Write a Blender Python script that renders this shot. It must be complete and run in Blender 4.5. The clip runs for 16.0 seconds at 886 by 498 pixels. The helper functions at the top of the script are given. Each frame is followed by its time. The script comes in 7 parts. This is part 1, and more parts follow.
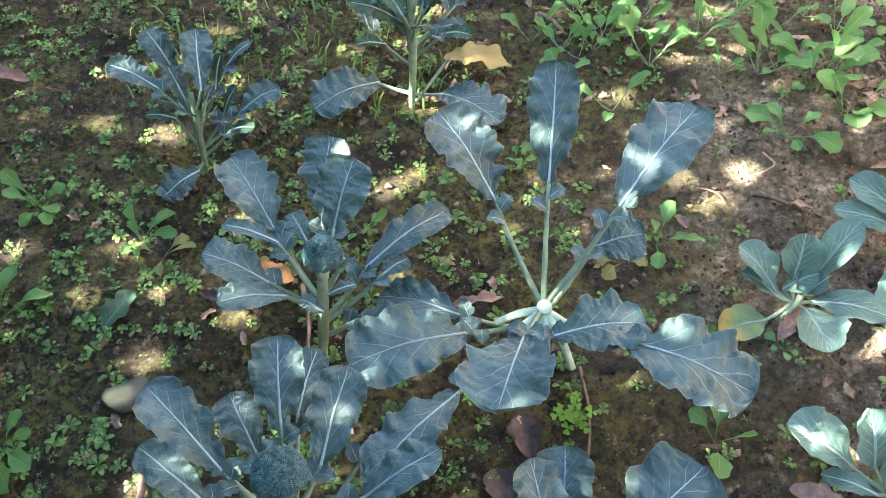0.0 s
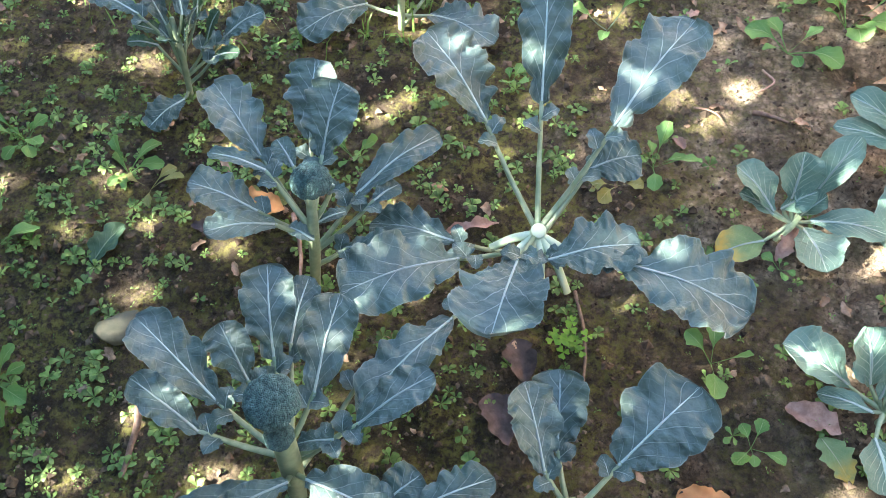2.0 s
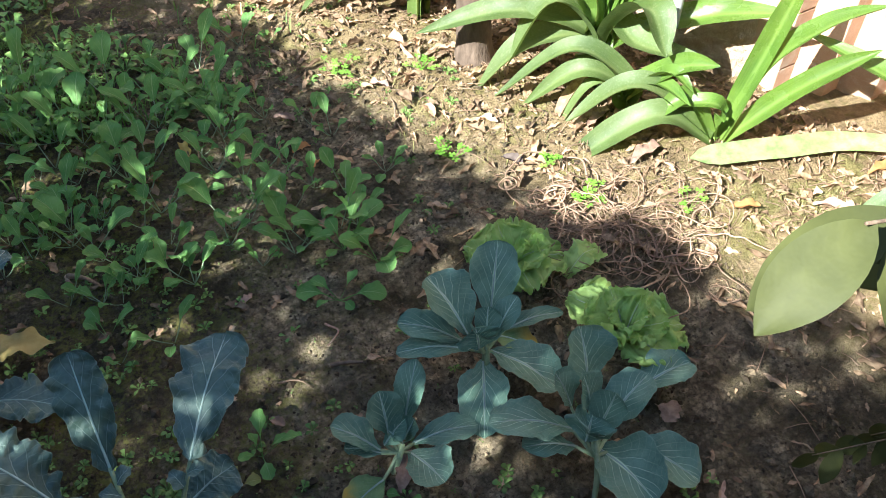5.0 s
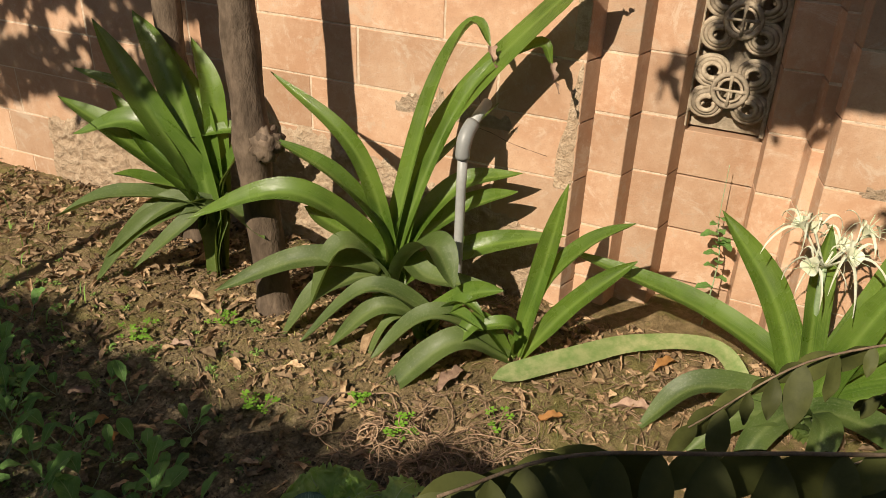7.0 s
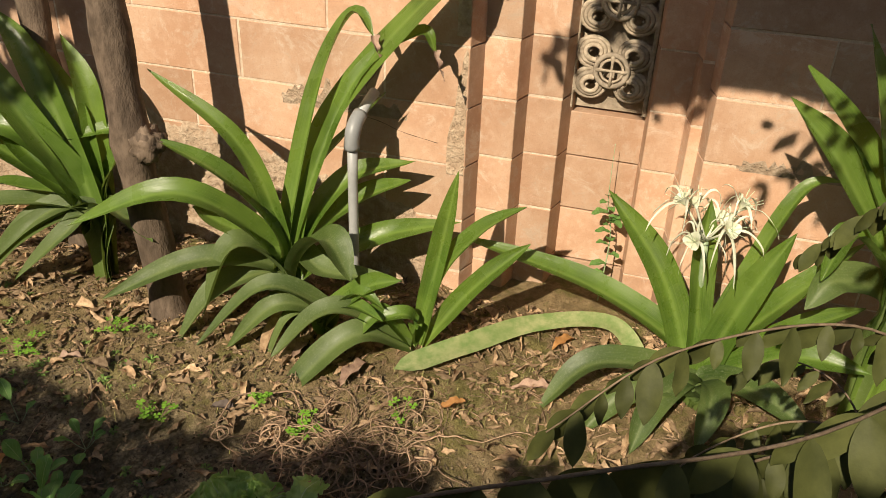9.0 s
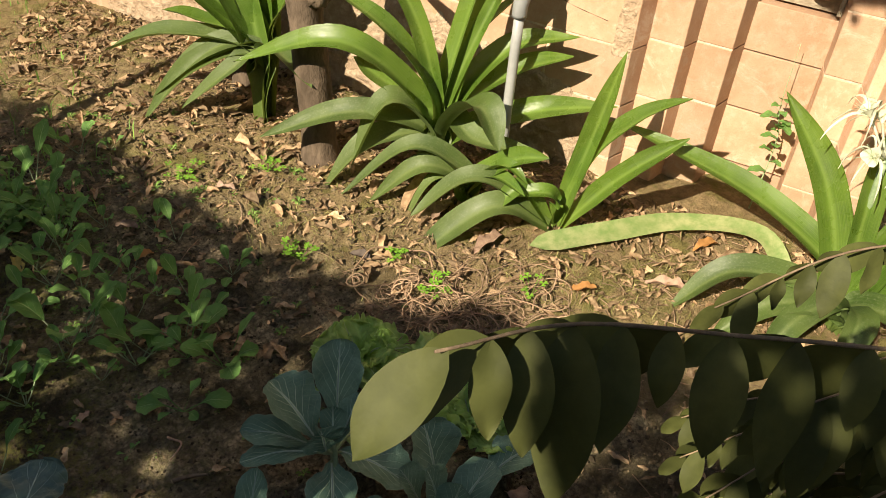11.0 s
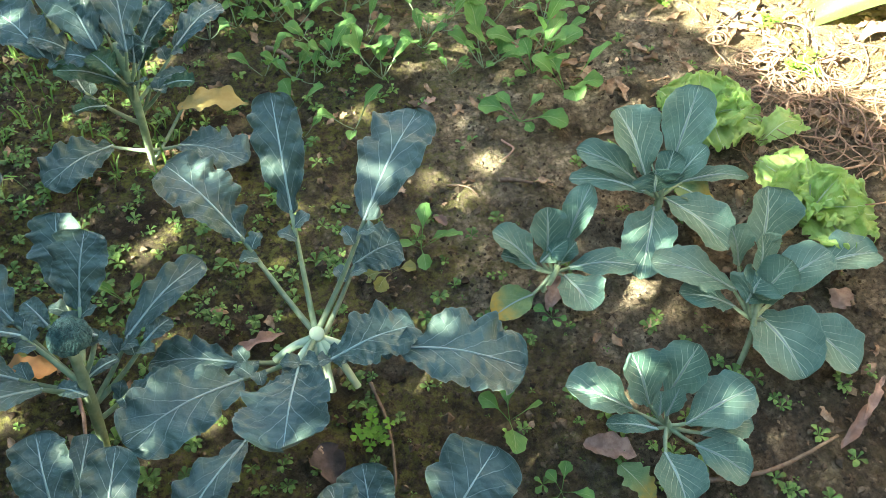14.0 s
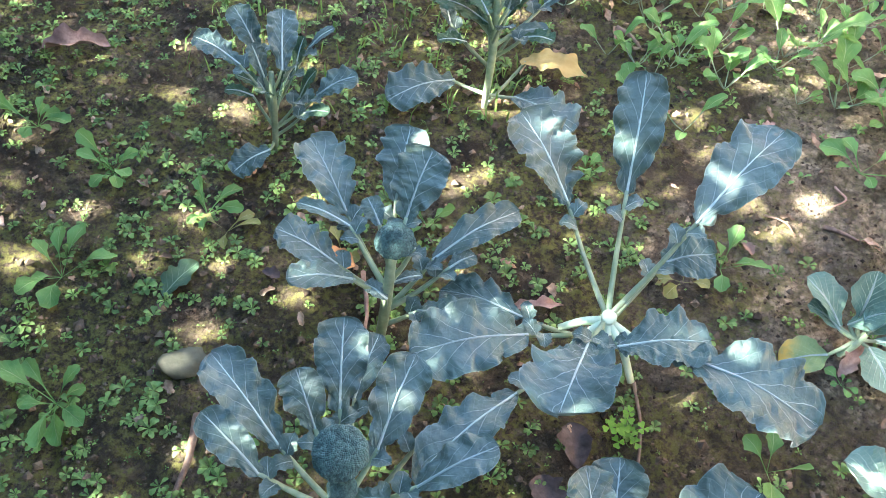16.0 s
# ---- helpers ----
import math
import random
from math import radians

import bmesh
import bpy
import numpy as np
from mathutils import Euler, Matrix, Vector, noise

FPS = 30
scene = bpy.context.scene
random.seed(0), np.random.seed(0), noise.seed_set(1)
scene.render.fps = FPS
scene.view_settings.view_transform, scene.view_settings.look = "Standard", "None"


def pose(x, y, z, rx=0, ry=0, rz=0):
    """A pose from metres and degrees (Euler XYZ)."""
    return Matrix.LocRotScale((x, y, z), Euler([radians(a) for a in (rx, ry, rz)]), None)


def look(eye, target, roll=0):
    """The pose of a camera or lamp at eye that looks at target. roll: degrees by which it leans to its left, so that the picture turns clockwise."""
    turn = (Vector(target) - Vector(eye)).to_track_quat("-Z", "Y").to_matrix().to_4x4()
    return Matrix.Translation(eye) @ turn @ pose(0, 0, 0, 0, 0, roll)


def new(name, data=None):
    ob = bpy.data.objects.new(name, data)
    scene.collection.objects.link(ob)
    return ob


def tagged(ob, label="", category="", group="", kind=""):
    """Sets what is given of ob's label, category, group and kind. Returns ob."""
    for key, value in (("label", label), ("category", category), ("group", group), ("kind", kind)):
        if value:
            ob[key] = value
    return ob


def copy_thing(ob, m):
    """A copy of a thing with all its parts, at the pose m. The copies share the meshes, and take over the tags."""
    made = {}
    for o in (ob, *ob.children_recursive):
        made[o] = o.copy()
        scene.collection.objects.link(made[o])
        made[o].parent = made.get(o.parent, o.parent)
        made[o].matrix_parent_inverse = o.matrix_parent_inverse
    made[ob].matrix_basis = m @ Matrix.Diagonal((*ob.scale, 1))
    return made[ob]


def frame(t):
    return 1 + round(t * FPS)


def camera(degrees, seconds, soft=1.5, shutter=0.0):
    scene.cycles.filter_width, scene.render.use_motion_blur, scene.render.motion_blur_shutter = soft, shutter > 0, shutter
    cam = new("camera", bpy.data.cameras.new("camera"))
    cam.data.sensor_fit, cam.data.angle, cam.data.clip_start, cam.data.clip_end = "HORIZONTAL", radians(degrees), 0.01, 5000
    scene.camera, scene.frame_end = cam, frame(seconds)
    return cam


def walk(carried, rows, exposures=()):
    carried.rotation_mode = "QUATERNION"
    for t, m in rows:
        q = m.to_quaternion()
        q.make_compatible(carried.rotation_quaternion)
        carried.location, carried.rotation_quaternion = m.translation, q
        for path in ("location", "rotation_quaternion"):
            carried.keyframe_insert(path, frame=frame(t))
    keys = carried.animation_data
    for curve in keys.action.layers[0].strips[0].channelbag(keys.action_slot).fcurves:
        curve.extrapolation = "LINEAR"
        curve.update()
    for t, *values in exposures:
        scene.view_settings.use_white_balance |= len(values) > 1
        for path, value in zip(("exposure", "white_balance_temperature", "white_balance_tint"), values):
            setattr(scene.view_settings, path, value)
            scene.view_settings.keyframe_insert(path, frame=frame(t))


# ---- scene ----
cam = camera(55.6, 16.0, soft=0.5)
PATH = [
    (0, (0.125, 0.095, 1.471), (-0.093, 1.181, -0.14), -1.3),
    (0.5, (0.132, 0.09, 1.456), (-0.067, 1.112, -0.199), -1.8),
    (1, (0.132, 0.093, 1.443), (-0.056, 1.067, -0.241), -2.0),
    (1.5, (0.134, 0.097, 1.438), (-0.056, 1.049, -0.259), -2.3),
    (2, (0.136, 0.101, 1.442), (-0.059, 1.056, -0.253), -2.5),
    (2.5, (0.139, 0.109, 1.449), (-0.058, 1.095, -0.228), -3.1),
    (3, (0.159, 0.124, 1.465), (0.002, 1.167, -0.182), -3.9),
    (3.5, (0.193, 0.152, 1.485), (0.184, 1.263, -0.124), -2.9),
    (4, (0.261, 0.158, 1.516), (0.502, 1.324, -0.034), -0.4),
    (4.5, (0.282, 0.161, 1.551), (0.719, 1.355, 0.065), 1.6),
    (5, (0.327, 0.161, 1.58), (0.886, 1.426, 0.198), 1.7),
    (5.2, (0.333, 0.158, 1.595), (0.963, 1.443, 0.264), 2.4),
    (7.5, (0.412, 0.103, 1.65), (1.507, 1.446, 0.745), 2.2),
    (8, (0.415, 0.107, 1.681), (1.564, 1.406, 0.779), 2.5),
    (10.3, (0.508, 0.07, 1.611), (1.634, 1.205, 0.485), 3.3),
    (10.5, (0.487, 0.084, 1.623), (1.557, 1.248, 0.472), 3.8),
    (11, (0.42, 0.11, 1.615), (1.268, 1.382, 0.398), 4.8),
    (11.5, (0.328, 0.124, 1.602), (0.9, 1.494, 0.33), 5.1),
    (12, (0.262, 0.138, 1.582), (0.612, 1.541, 0.267), 4.7),
    (12.5, (0.235, 0.148, 1.553), (0.475, 1.522, 0.184), 4.3),
    (13, (0.243, 0.136, 1.52), (0.443, 1.427, 0.065), 3.1),
    (13.5, (0.255, 0.11, 1.484), (0.466, 1.294, -0.057), 2.6),
    (14, (0.237, 0.091, 1.478), (0.429, 1.235, -0.096), 2.7),
    (14.5, (0.215, 0.085, 1.475), (0.354, 1.217, -0.112), 3.5),
    (15, (0.147, 0.069, 1.459), (0.142, 1.195, -0.14), 4.0),
    (15.5, (0.086, 0.057, 1.455), (-0.096, 1.162, -0.148), 3.0),
    (16, (0.054, 0.059, 1.455), (-0.226, 1.151, -0.143), 2.0),
]
EXPOSURES = [
    (0.0, 4.2, 6020, 15), (2.5, 4.32, 6220, 17), (3.5, 4.27, 6000, 13), (4.5, 3.08, 5520, 7), (5.2, 2.15, 5800, 6),
    (7.3, 0.46, 7500, 10), (8.2, 0.46, 7500, 10), (10.3, 0.98, 7600, 10), (11.0, 1.15, 7700, 7), (12.0, 2.5, 8000, 3),
    (13.0, 3.28, 8600, -1), (13.5, 3.6, 8000, -2), (14.0, 3.75, 6500, -2), (14.5, 4.06, 5780, 3), (15.5, 4.4, 5900, 13), (16.0, 4.52, 6000, 15),
]
walk(cam, [(t, look(eye, target, roll)) for t, eye, target, roll in PATH], EXPOSURES)


# ---- light ----
SUN_TRAVEL = Vector((math.cos(radians(38)) * math.cos(radians(20)), math.cos(radians(38)) * math.sin(radians(20)), -math.sin(radians(38))))
sun = new("sun", bpy.data.lights.new("sun", "SUN"))
sun.data.energy, sun.data.angle, sun.data.color = 4.4, radians(0.53), (1.0, 0.93, 0.82)
sun.matrix_world = look((0, 0, 6), Vector((0, 0, 6)) + SUN_TRAVEL)
world = bpy.data.worlds.new("sky")
scene.world = world
world.use_nodes = True
wn = world.node_tree
wn.nodes.clear()
sky = wn.nodes.new("ShaderNodeTexSky")
sky.sky_type, sky.sun_disc = "NISHITA", False
sky.sun_elevation, sky.sun_rotation = radians(38), radians(250)
back = wn.nodes.new("ShaderNodeBackground")
back.inputs["Strength"].default_value = 0.064
wout = wn.nodes.new("ShaderNodeOutputWorld")
wn.links.new(sky.outputs[0], back.inputs[0])
wn.links.new(back.outputs[0], wout.inputs[0])


# ---- materials ----
class Nodes:
    def __init__(self, name, rough=0.6, spec=0.3):
        self.m = bpy.data.materials.new(name)
        self.m.use_nodes = True
        self.t = self.m.node_tree
        self.b = self.t.nodes["Principled BSDF"]
        self.b.inputs["Roughness"].default_value = rough
        self.b.inputs["Specular IOR Level"].default_value = spec

    def add(self, kind, **props):
        n = self.t.nodes.new(kind)
        for k, v in props.items():
            n[k] = v
        return n

    def link(self, a, b):
        self.t.links.new(a, b)

    def coord(self, which="Object"):
        return self.add("ShaderNodeTexCoord").outputs[which]

    def noise(self, scale, detail=4, rough=0.6, vec=None, dist=0.0):
        n = self.add("ShaderNodeTexNoise")
        n.inputs["Scale"].default_value, n.inputs["Detail"].default_value, n.inputs["Roughness"].default_value = scale, detail, rough
        n.inputs["Distortion"].default_value = dist
        self.link(vec if vec is not None else self.coord(), n.inputs["Vector"])
        return n.outputs["Fac"]

    def ramp(self, fac, *stops):
        n = self.add("ShaderNodeValToRGB")
        e = n.color_ramp.elements
        while len(e) < len(stops):
            e.new(0.5)
        for el, (p, c) in zip(e, stops):
            el.position, el.color = p, (*c, 1) if len(c) == 3 else c
        self.link(fac, n.inputs["Fac"])
        return n.outputs["Color"]

    def mix(self, fac, a, b, mode="MIX"):
        n = self.add("ShaderNodeMix")
        n.data_type, n.blend_type = "RGBA", mode
        ins = [i for i in n.inputs if i.enabled]
        for s, v in zip(ins, (fac, a, b)):
            if isinstance(v, (int, float)):
                s.default_value = v
            elif isinstance(v, tuple):
                s.default_value = (*v, 1)
            else:
                self.link(v, s)
        return [o for o in n.outputs if o.enabled][0]

    def math(self, op, a, b=0.0, c=None):
        n = self.add("ShaderNodeMath")
        n.operation = op
        for s, v in zip(n.inputs, (a, b, c)):
            if v is None:
                continue
            if isinstance(v, (int, float)):
                s.default_value = v
            else:
                self.link(v, s)
        return n.outputs[0]

    def smooth(self, v, lo, hi, a=0.0, b=1.0):
        n = self.add("ShaderNodeMapRange")
        n.interpolation_type = "SMOOTHSTEP"
        for k, x in zip(("From Min", "From Max", "To Min", "To Max"), (lo, hi, a, b)):
            n.inputs[k].default_value = x
        self.link(v, n.inputs["Value"])
        return n.outputs[0]

    def random(self):
        return self.add("ShaderNodeObjectInfo").outputs["Random"]

    def island(self):
        return self.add("ShaderNodeNewGeometry").outputs["Random Per Island"]

    def uv(self):
        n = self.add("ShaderNodeSeparateXYZ")
        self.link(self.coord("UV"), n.inputs[0])
        return n.outputs[0], n.outputs[1]

    def colour(self, c):
        if isinstance(c, tuple):
            self.b.inputs["Base Color"].default_value = (*c, 1)
        else:
            self.link(c, self.b.inputs["Base Color"])

    def bump(self, h, strength=0.3, distance=0.01, after=None):
        n = self.add("ShaderNodeBump")
        n.inputs["Strength"].default_value, n.inputs["Distance"].default_value = strength, distance
        self.link(h, n.inputs["Height"])
        if after is not None:
            self.link(after, n.inputs["Normal"])
        self.link(n.outputs[0], self.b.inputs["Normal"])
        return n.outputs[0]

    def thin(self, amount, colour):
        """Light passing through a thin leaf."""
        tr = self.add("ShaderNodeBsdfTranslucent")
        if isinstance(colour, tuple):
            tr.inputs["Color"].default_value = (*colour, 1)
        else:
            self.link(colour, tr.inputs["Color"])
        mx = self.add("ShaderNodeMixShader")
        mx.inputs[0].default_value = amount
        out = self.t.nodes["Material Output"]
        self.link(self.b.outputs[0], mx.inputs[1])
        self.link(tr.outputs[0], mx.inputs[2])
        self.link(mx.outputs[0], out.inputs["Surface"])


def leaf_material(name, dark, light, vein, veins=7, slope=0.32, rough=0.45, spec=0.4, thin=0.12, vein_width=0.05, wear=0.25, thin_colour=None, blotch=None, bloom=0.0, rib=0.022, net_width=0.05, strong=0.75, tip=None):
    """Blade colour, a tapering midrib and side veins along the leaf's own length, blotches and fine relief."""
    n = Nodes(name, rough, spec)
    u, v = n.uv()
    du = n.math("SUBTRACT", u, 0.5)
    au = n.math("ABSOLUTE", du)
    big, small, grain = n.noise(14, 3), n.noise(90, 4), n.noise(420, 3)
    r = n.random()
    base = n.mix(n.smooth(big, 0.3, 0.7), dark, light)
    base = n.mix(n.math("MULTIPLY", small, wear), base, n.mix(0.5, light, vein))
    base = n.mix(n.math("MULTIPLY", r, 0.35), base, n.mix(0.5, base, dark))
    if bloom:
        base = n.mix(n.smooth(n.noise(6.5, 4, 0.65), 0.42, 0.62, 0.0, 0.32), base, n.mix(0.5, light, (0.17, 0.21, 0.22)))
    if blotch:
        base = n.mix(n.smooth(n.noise(9, 5, 0.7), 0.56, 0.66, 0.0, 0.8), base, blotch)
    wob = n.math("ADD", n.math("MULTIPLY", n.math("SUBTRACT", big, 0.5), 0.10), n.math("MULTIPLY", n.math("SUBTRACT", n.noise(45, 2), 0.5), 0.035))
    turn = n.math("MULTIPLY", n.math("GREATER_THAN", du, 0.0), 0.45 / veins)
    lead = n.math("SUBTRACT", v, n.math("MULTIPLY", n.math("POWER", au, 0.8), slope))
    k = n.math("FRACT", n.math("MULTIPLY", n.math("ADD", n.math("ADD", lead, turn), wob), float(veins)))
    half = n.smooth(au, 0.0, 0.5, vein_width, vein_width * 0.35)
    off = n.math("ABSOLUTE", n.math("SUBTRACT", k, 0.5))
    side = n.smooth(n.math("DIVIDE", off, half), 0.35, 1.0, 1.0, 0.0)
    side = n.math("MULTIPLY", side, n.smooth(au, 0.05, 0.48, strong, strong * 0.15))
    k2 = n.math("FRACT", n.math("MULTIPLY", n.math("ADD", n.math("ADD", n.math("SUBTRACT", v, n.math("MULTIPLY", au, slope * -0.5)), turn), wob), veins * 2.3))
    twig = n.smooth(n.math("ABSOLUTE", n.math("SUBTRACT", k2, 0.5)), 0.0, vein_width * 1.1, 0.14, 0.0)
    twig = n.math("MULTIPLY", twig, n.smooth(au, 0.08, 0.3))
    mid = n.smooth(n.math("DIVIDE", au, n.smooth(v, 0.0, 1.0, rib * 1.5, rib * 0.35)), 0.45, 1.1, 1.0, 0.0)
    net = n.add("ShaderNodeTexVoronoi")
    net.feature = "DISTANCE_TO_EDGE"
    net.inputs["Scale"].default_value = 95
    n.link(n.coord(), net.inputs["Vector"])
    fine = n.smooth(net.outputs["Distance"], 0.0, 0.1, net_width, 0.0)
    lines = n.math("MAXIMUM", n.math("MAXIMUM", side, mid), n.math("MAXIMUM", fine, twig))
    col = n.mix(lines, base, vein)
    if tip:
        col = n.mix(n.math("MULTIPLY", n.smooth(v, 0.45, 0.85), n.smooth(n.noise(22, 3), 0.3, 0.55)), col, tip)
    rim = n.smooth(au, 0.478, 0.5, 0.0, 0.22)
    col = n.mix(rim, col, vein)
    n.colour(col)
    if bloom:
        n.b.inputs["Sheen Weight"].default_value = bloom
        n.b.inputs["Sheen Roughness"].default_value = 0.45
        n.b.inputs["Sheen Tint"].default_value = (0.85, 0.95, 1.0, 1)
    h = n.bump(n.math("ADD", n.math("MULTIPLY", lines, -0.6), n.math("MULTIPLY", small, 0.6)), 0.7, 0.008)
    n.bump(grain, 0.2, 0.001, h)
    n.link(n.smooth(small, 0.3, 0.7, rough - 0.08, rough + 0.12), n.b.inputs["Roughness"])
    n.thin(thin, thin_colour or col)
    return n.m


def plain(name, a, b, scale=30, rough=0.7, spec=0.25, bump=0.3, distance=0.004, thin=0.0, metal=0.0, stretch=None, per="random", spread=0.24):
    n = Nodes(name, rough, spec)
    vec = n.coord()
    if stretch:
        mp = n.add("ShaderNodeMapping")
        mp.inputs["Scale"].default_value = stretch
        n.link(vec, mp.inputs["Vector"])
        vec = mp.outputs[0]
    f, g = n.noise(scale, 5, 0.65, vec), n.noise(scale * 0.18, 3, 0.6, vec)
    col = n.mix(n.smooth(f, 0.3, 0.72), a, b)
    col = n.mix(n.smooth(g, 0.35, 0.7, 0.0, 0.45), col, a)
    rnd = n.random() if per == "random" else n.island()
    lo, hi = 0.96 - spread, 0.96 + spread
    shade = n.mix(rnd, (lo, lo, lo), (hi, hi * 0.99, hi * 0.97))
    col = n.mix(1.0, col, shade, "MULTIPLY")
    n.colour(col)
    n.b.inputs["Metallic"].default_value = metal
    n.bump(f, bump, distance)
    if thin:
        n.thin(thin, col)
    return n.m


M_BROC = leaf_material("broccoli_leaf", (0.029, 0.07, 0.05), (0.092, 0.156, 0.12), (0.47, 0.58, 0.5), 5, 0.75, 0.42, 0.45, 0.05, wear=0.2, bloom=0.08, rib=0.015, net_width=0.025, strong=0.5, vein_width=0.045)
M_BROC_UNDER = leaf_material("broccoli_leaf_underside", (0.04, 0.095, 0.05), (0.075, 0.145, 0.07), (0.22, 0.32, 0.2), 6, 0.6, 0.55, 0.3, 0.15)
M_CABB = leaf_material("cabbage_leaf", (0.062, 0.148, 0.105), (0.145, 0.262, 0.19), (0.56, 0.7, 0.52), 6, 1.0, 0.45, 0.4, 0.12, vein_width=0.07, wear=0.2, rib=0.042, strong=0.7, net_width=0.04)
M_CABB_OLD = leaf_material("cabbage_leaf_yellowing", (0.12, 0.22, 0.08), (0.22, 0.33, 0.13), (0.45, 0.5, 0.3), 6, 1.0, 0.55, 0.3, 0.15, tip=(0.55, 0.38, 0.07), strong=0.4)
M_RIB = plain("pale_leaf_rib", (0.34, 0.46, 0.4), (0.46, 0.56, 0.5), 60, 0.45, 0.4, 0.15)
M_STALK = plain("pale_green_stalk", (0.2, 0.28, 0.15), (0.32, 0.4, 0.25), 60, 0.45, 0.4, 0.15)
M_STALK_PALE = plain("cut_pale_stalk", (0.46, 0.6, 0.38), (0.6, 0.7, 0.5), 60, 0.45, 0.4, 0.15)
M_FLORET = plain("broccoli_florets", (0.032, 0.078, 0.068), (0.11, 0.19, 0.17), 120, 0.65, 0.25, 0.3, per="island", spread=0.4)
M_LETT = leaf_material("lettuce_leaf", (0.3, 0.5, 0.1), (0.52, 0.7, 0.24), (0.62, 0.74, 0.42), 6, 1.1, 0.5, 0.35, 0.45, wear=0.3, strong=0.4)
M_MUST = leaf_material("mustard_leaf", (0.115, 0.27, 0.06), (0.21, 0.42, 0.115), (0.34, 0.5, 0.2), 6, 0.7, 0.5, 0.35, 0.4)
M_MUST_OLD = leaf_material("mustard_leaf_yellow", (0.2, 0.24, 0.06), (0.34, 0.32, 0.1), (0.4, 0.42, 0.2), 6, 0.6, 0.55, 0.3, 0.25, blotch=(0.3, 0.16, 0.05))
M_SEED = plain("seedling_leaf", (0.12, 0.225, 0.05), (0.25, 0.37, 0.105), 60, 0.5, 0.3, 0.2, thin=0.25, per="island", spread=0.4)
M_BACK = plain("back_weed_leaf", (0.11, 0.23, 0.05), (0.23, 0.38, 0.1), 50, 0.5, 0.3, 0.2, thin=0.25, per="island", spread=0.4)
M_BARK_PALE = plain("pale_sapling_bark", (0.14, 0.11, 0.085), (0.3, 0.25, 0.2), 26, 0.8, 0.2, 0.9, 0.012, stretch=(1, 1, 0.45))
M_TUFT = plain("dry_grass_sprigs", (0.16, 0.17, 0.05), (0.4, 0.35, 0.16), 50, 0.6, 0.25, 0.2, thin=0.15, per="island", spread=0.5)
M_GRASS = plain("grass_blade", (0.12, 0.25, 0.045), (0.26, 0.41, 0.095), 40, 0.55, 0.3, 0.2, thin=0.25, per="island")
M_OXALIS = plain("oxalis_leaf", (0.16, 0.36, 0.04), (0.25, 0.46, 0.07), 60, 0.5, 0.3, 0.2, thin=0.3)
M_DEAD = plain("dead_leaf", (0.2, 0.125, 0.07), (0.5, 0.36, 0.23), 50, 0.75, 0.2, 0.5, thin=0.08, per="island", spread=0.5)
M_DEAD_DARK = plain("rotten_leaf", (0.075, 0.056, 0.046), (0.19, 0.145, 0.12), 40, 0.7, 0.25, 0.8)
M_DEAD_PINK = plain("dry_pinkish_leaf", (0.24, 0.15, 0.11), (0.46, 0.32, 0.24), 50, 0.7, 0.25, 0.5)
M_YELLOW = plain("yellow_leaf", (0.52, 0.4, 0.12), (0.68, 0.54, 0.2), 40, 0.6, 0.3, 0.4, thin=0.15)
M_ORANGE = plain("orange_leaf", (0.42, 0.2, 0.07), (0.55, 0.3, 0.12), 40, 0.6, 0.3, 0.4, thin=0.15)
M_ROOT = plain("dry_roots", (0.2, 0.125, 0.085), (0.42, 0.3, 0.2), 70, 0.75, 0.2, 0.5, per="island", spread=0.4)
M_TWIG = plain("twig_bark", (0.16, 0.11, 0.075), (0.3, 0.22, 0.15), 90, 0.75, 0.2, 0.6)
M_BARK = plain("tree_bark", (0.085, 0.062, 0.045), (0.21, 0.155, 0.115), 26, 0.8, 0.2, 0.9, 0.012, stretch=(1, 1, 0.45))
M_PVC = plain("grey_plastic_pipe", (0.3, 0.31, 0.31), (0.36, 0.37, 0.37), 40, 0.42, 0.4, 0.1)
M_STONE = plain("pale_stone", (0.1, 0.105, 0.065), (0.19, 0.19, 0.125), 40, 0.75, 0.25, 0.6)
M_CLOD = plain("soil_clods", (0.07, 0.053, 0.034), (0.2, 0.155, 0.1), 60, 0.9, 0.15, 0.9, 0.006, per="island", spread=0.6)
M_PANEL = plain("cast_stone", (0.26, 0.21, 0.155), (0.48, 0.4, 0.31), 34, 0.85, 0.15, 0.9, 0.008)
M_PETAL = plain("white_petal", (0.68, 0.7, 0.52), (0.8, 0.82, 0.7), 40, 0.5, 0.3, 0.1, thin=0.25)
M_STRAP_DEAD = plain("bleached_strap_leaf", (0.2, 0.31, 0.1), (0.46, 0.48, 0.24), 26, 0.55, 0.3, 0.3, stretch=(1, 1, 1), thin=0.1)
M_CANOPY = plain("canopy_leaf", (0.06, 0.13, 0.03), (0.12, 0.2, 0.05), 20, 0.5, 0.3, 0.2, thin=0.1, per="island")
M_SHRUB = plain("shrub_leaflet", (0.05, 0.058, 0.018), (0.1, 0.11, 0.034), 22, 0.6, 0.2, 0.3, thin=0.2)
M_CEMENT = plain("rough_cement", (0.38, 0.27, 0.185), (0.55, 0.43, 0.32), 38, 0.92, 0.12, 1.0, 0.02)
M_UNSEEN_WALL = plain("unseen_added_wall", (0.1, 0.085, 0.065), (0.17, 0.145, 0.11), 14, 0.9, 0.15, 0.8, 0.01)
M_CRACK = plain("crack_shade", (0.06, 0.04, 0.03), (0.1, 0.07, 0.05), 60, 0.95, 0.1, 0.3)


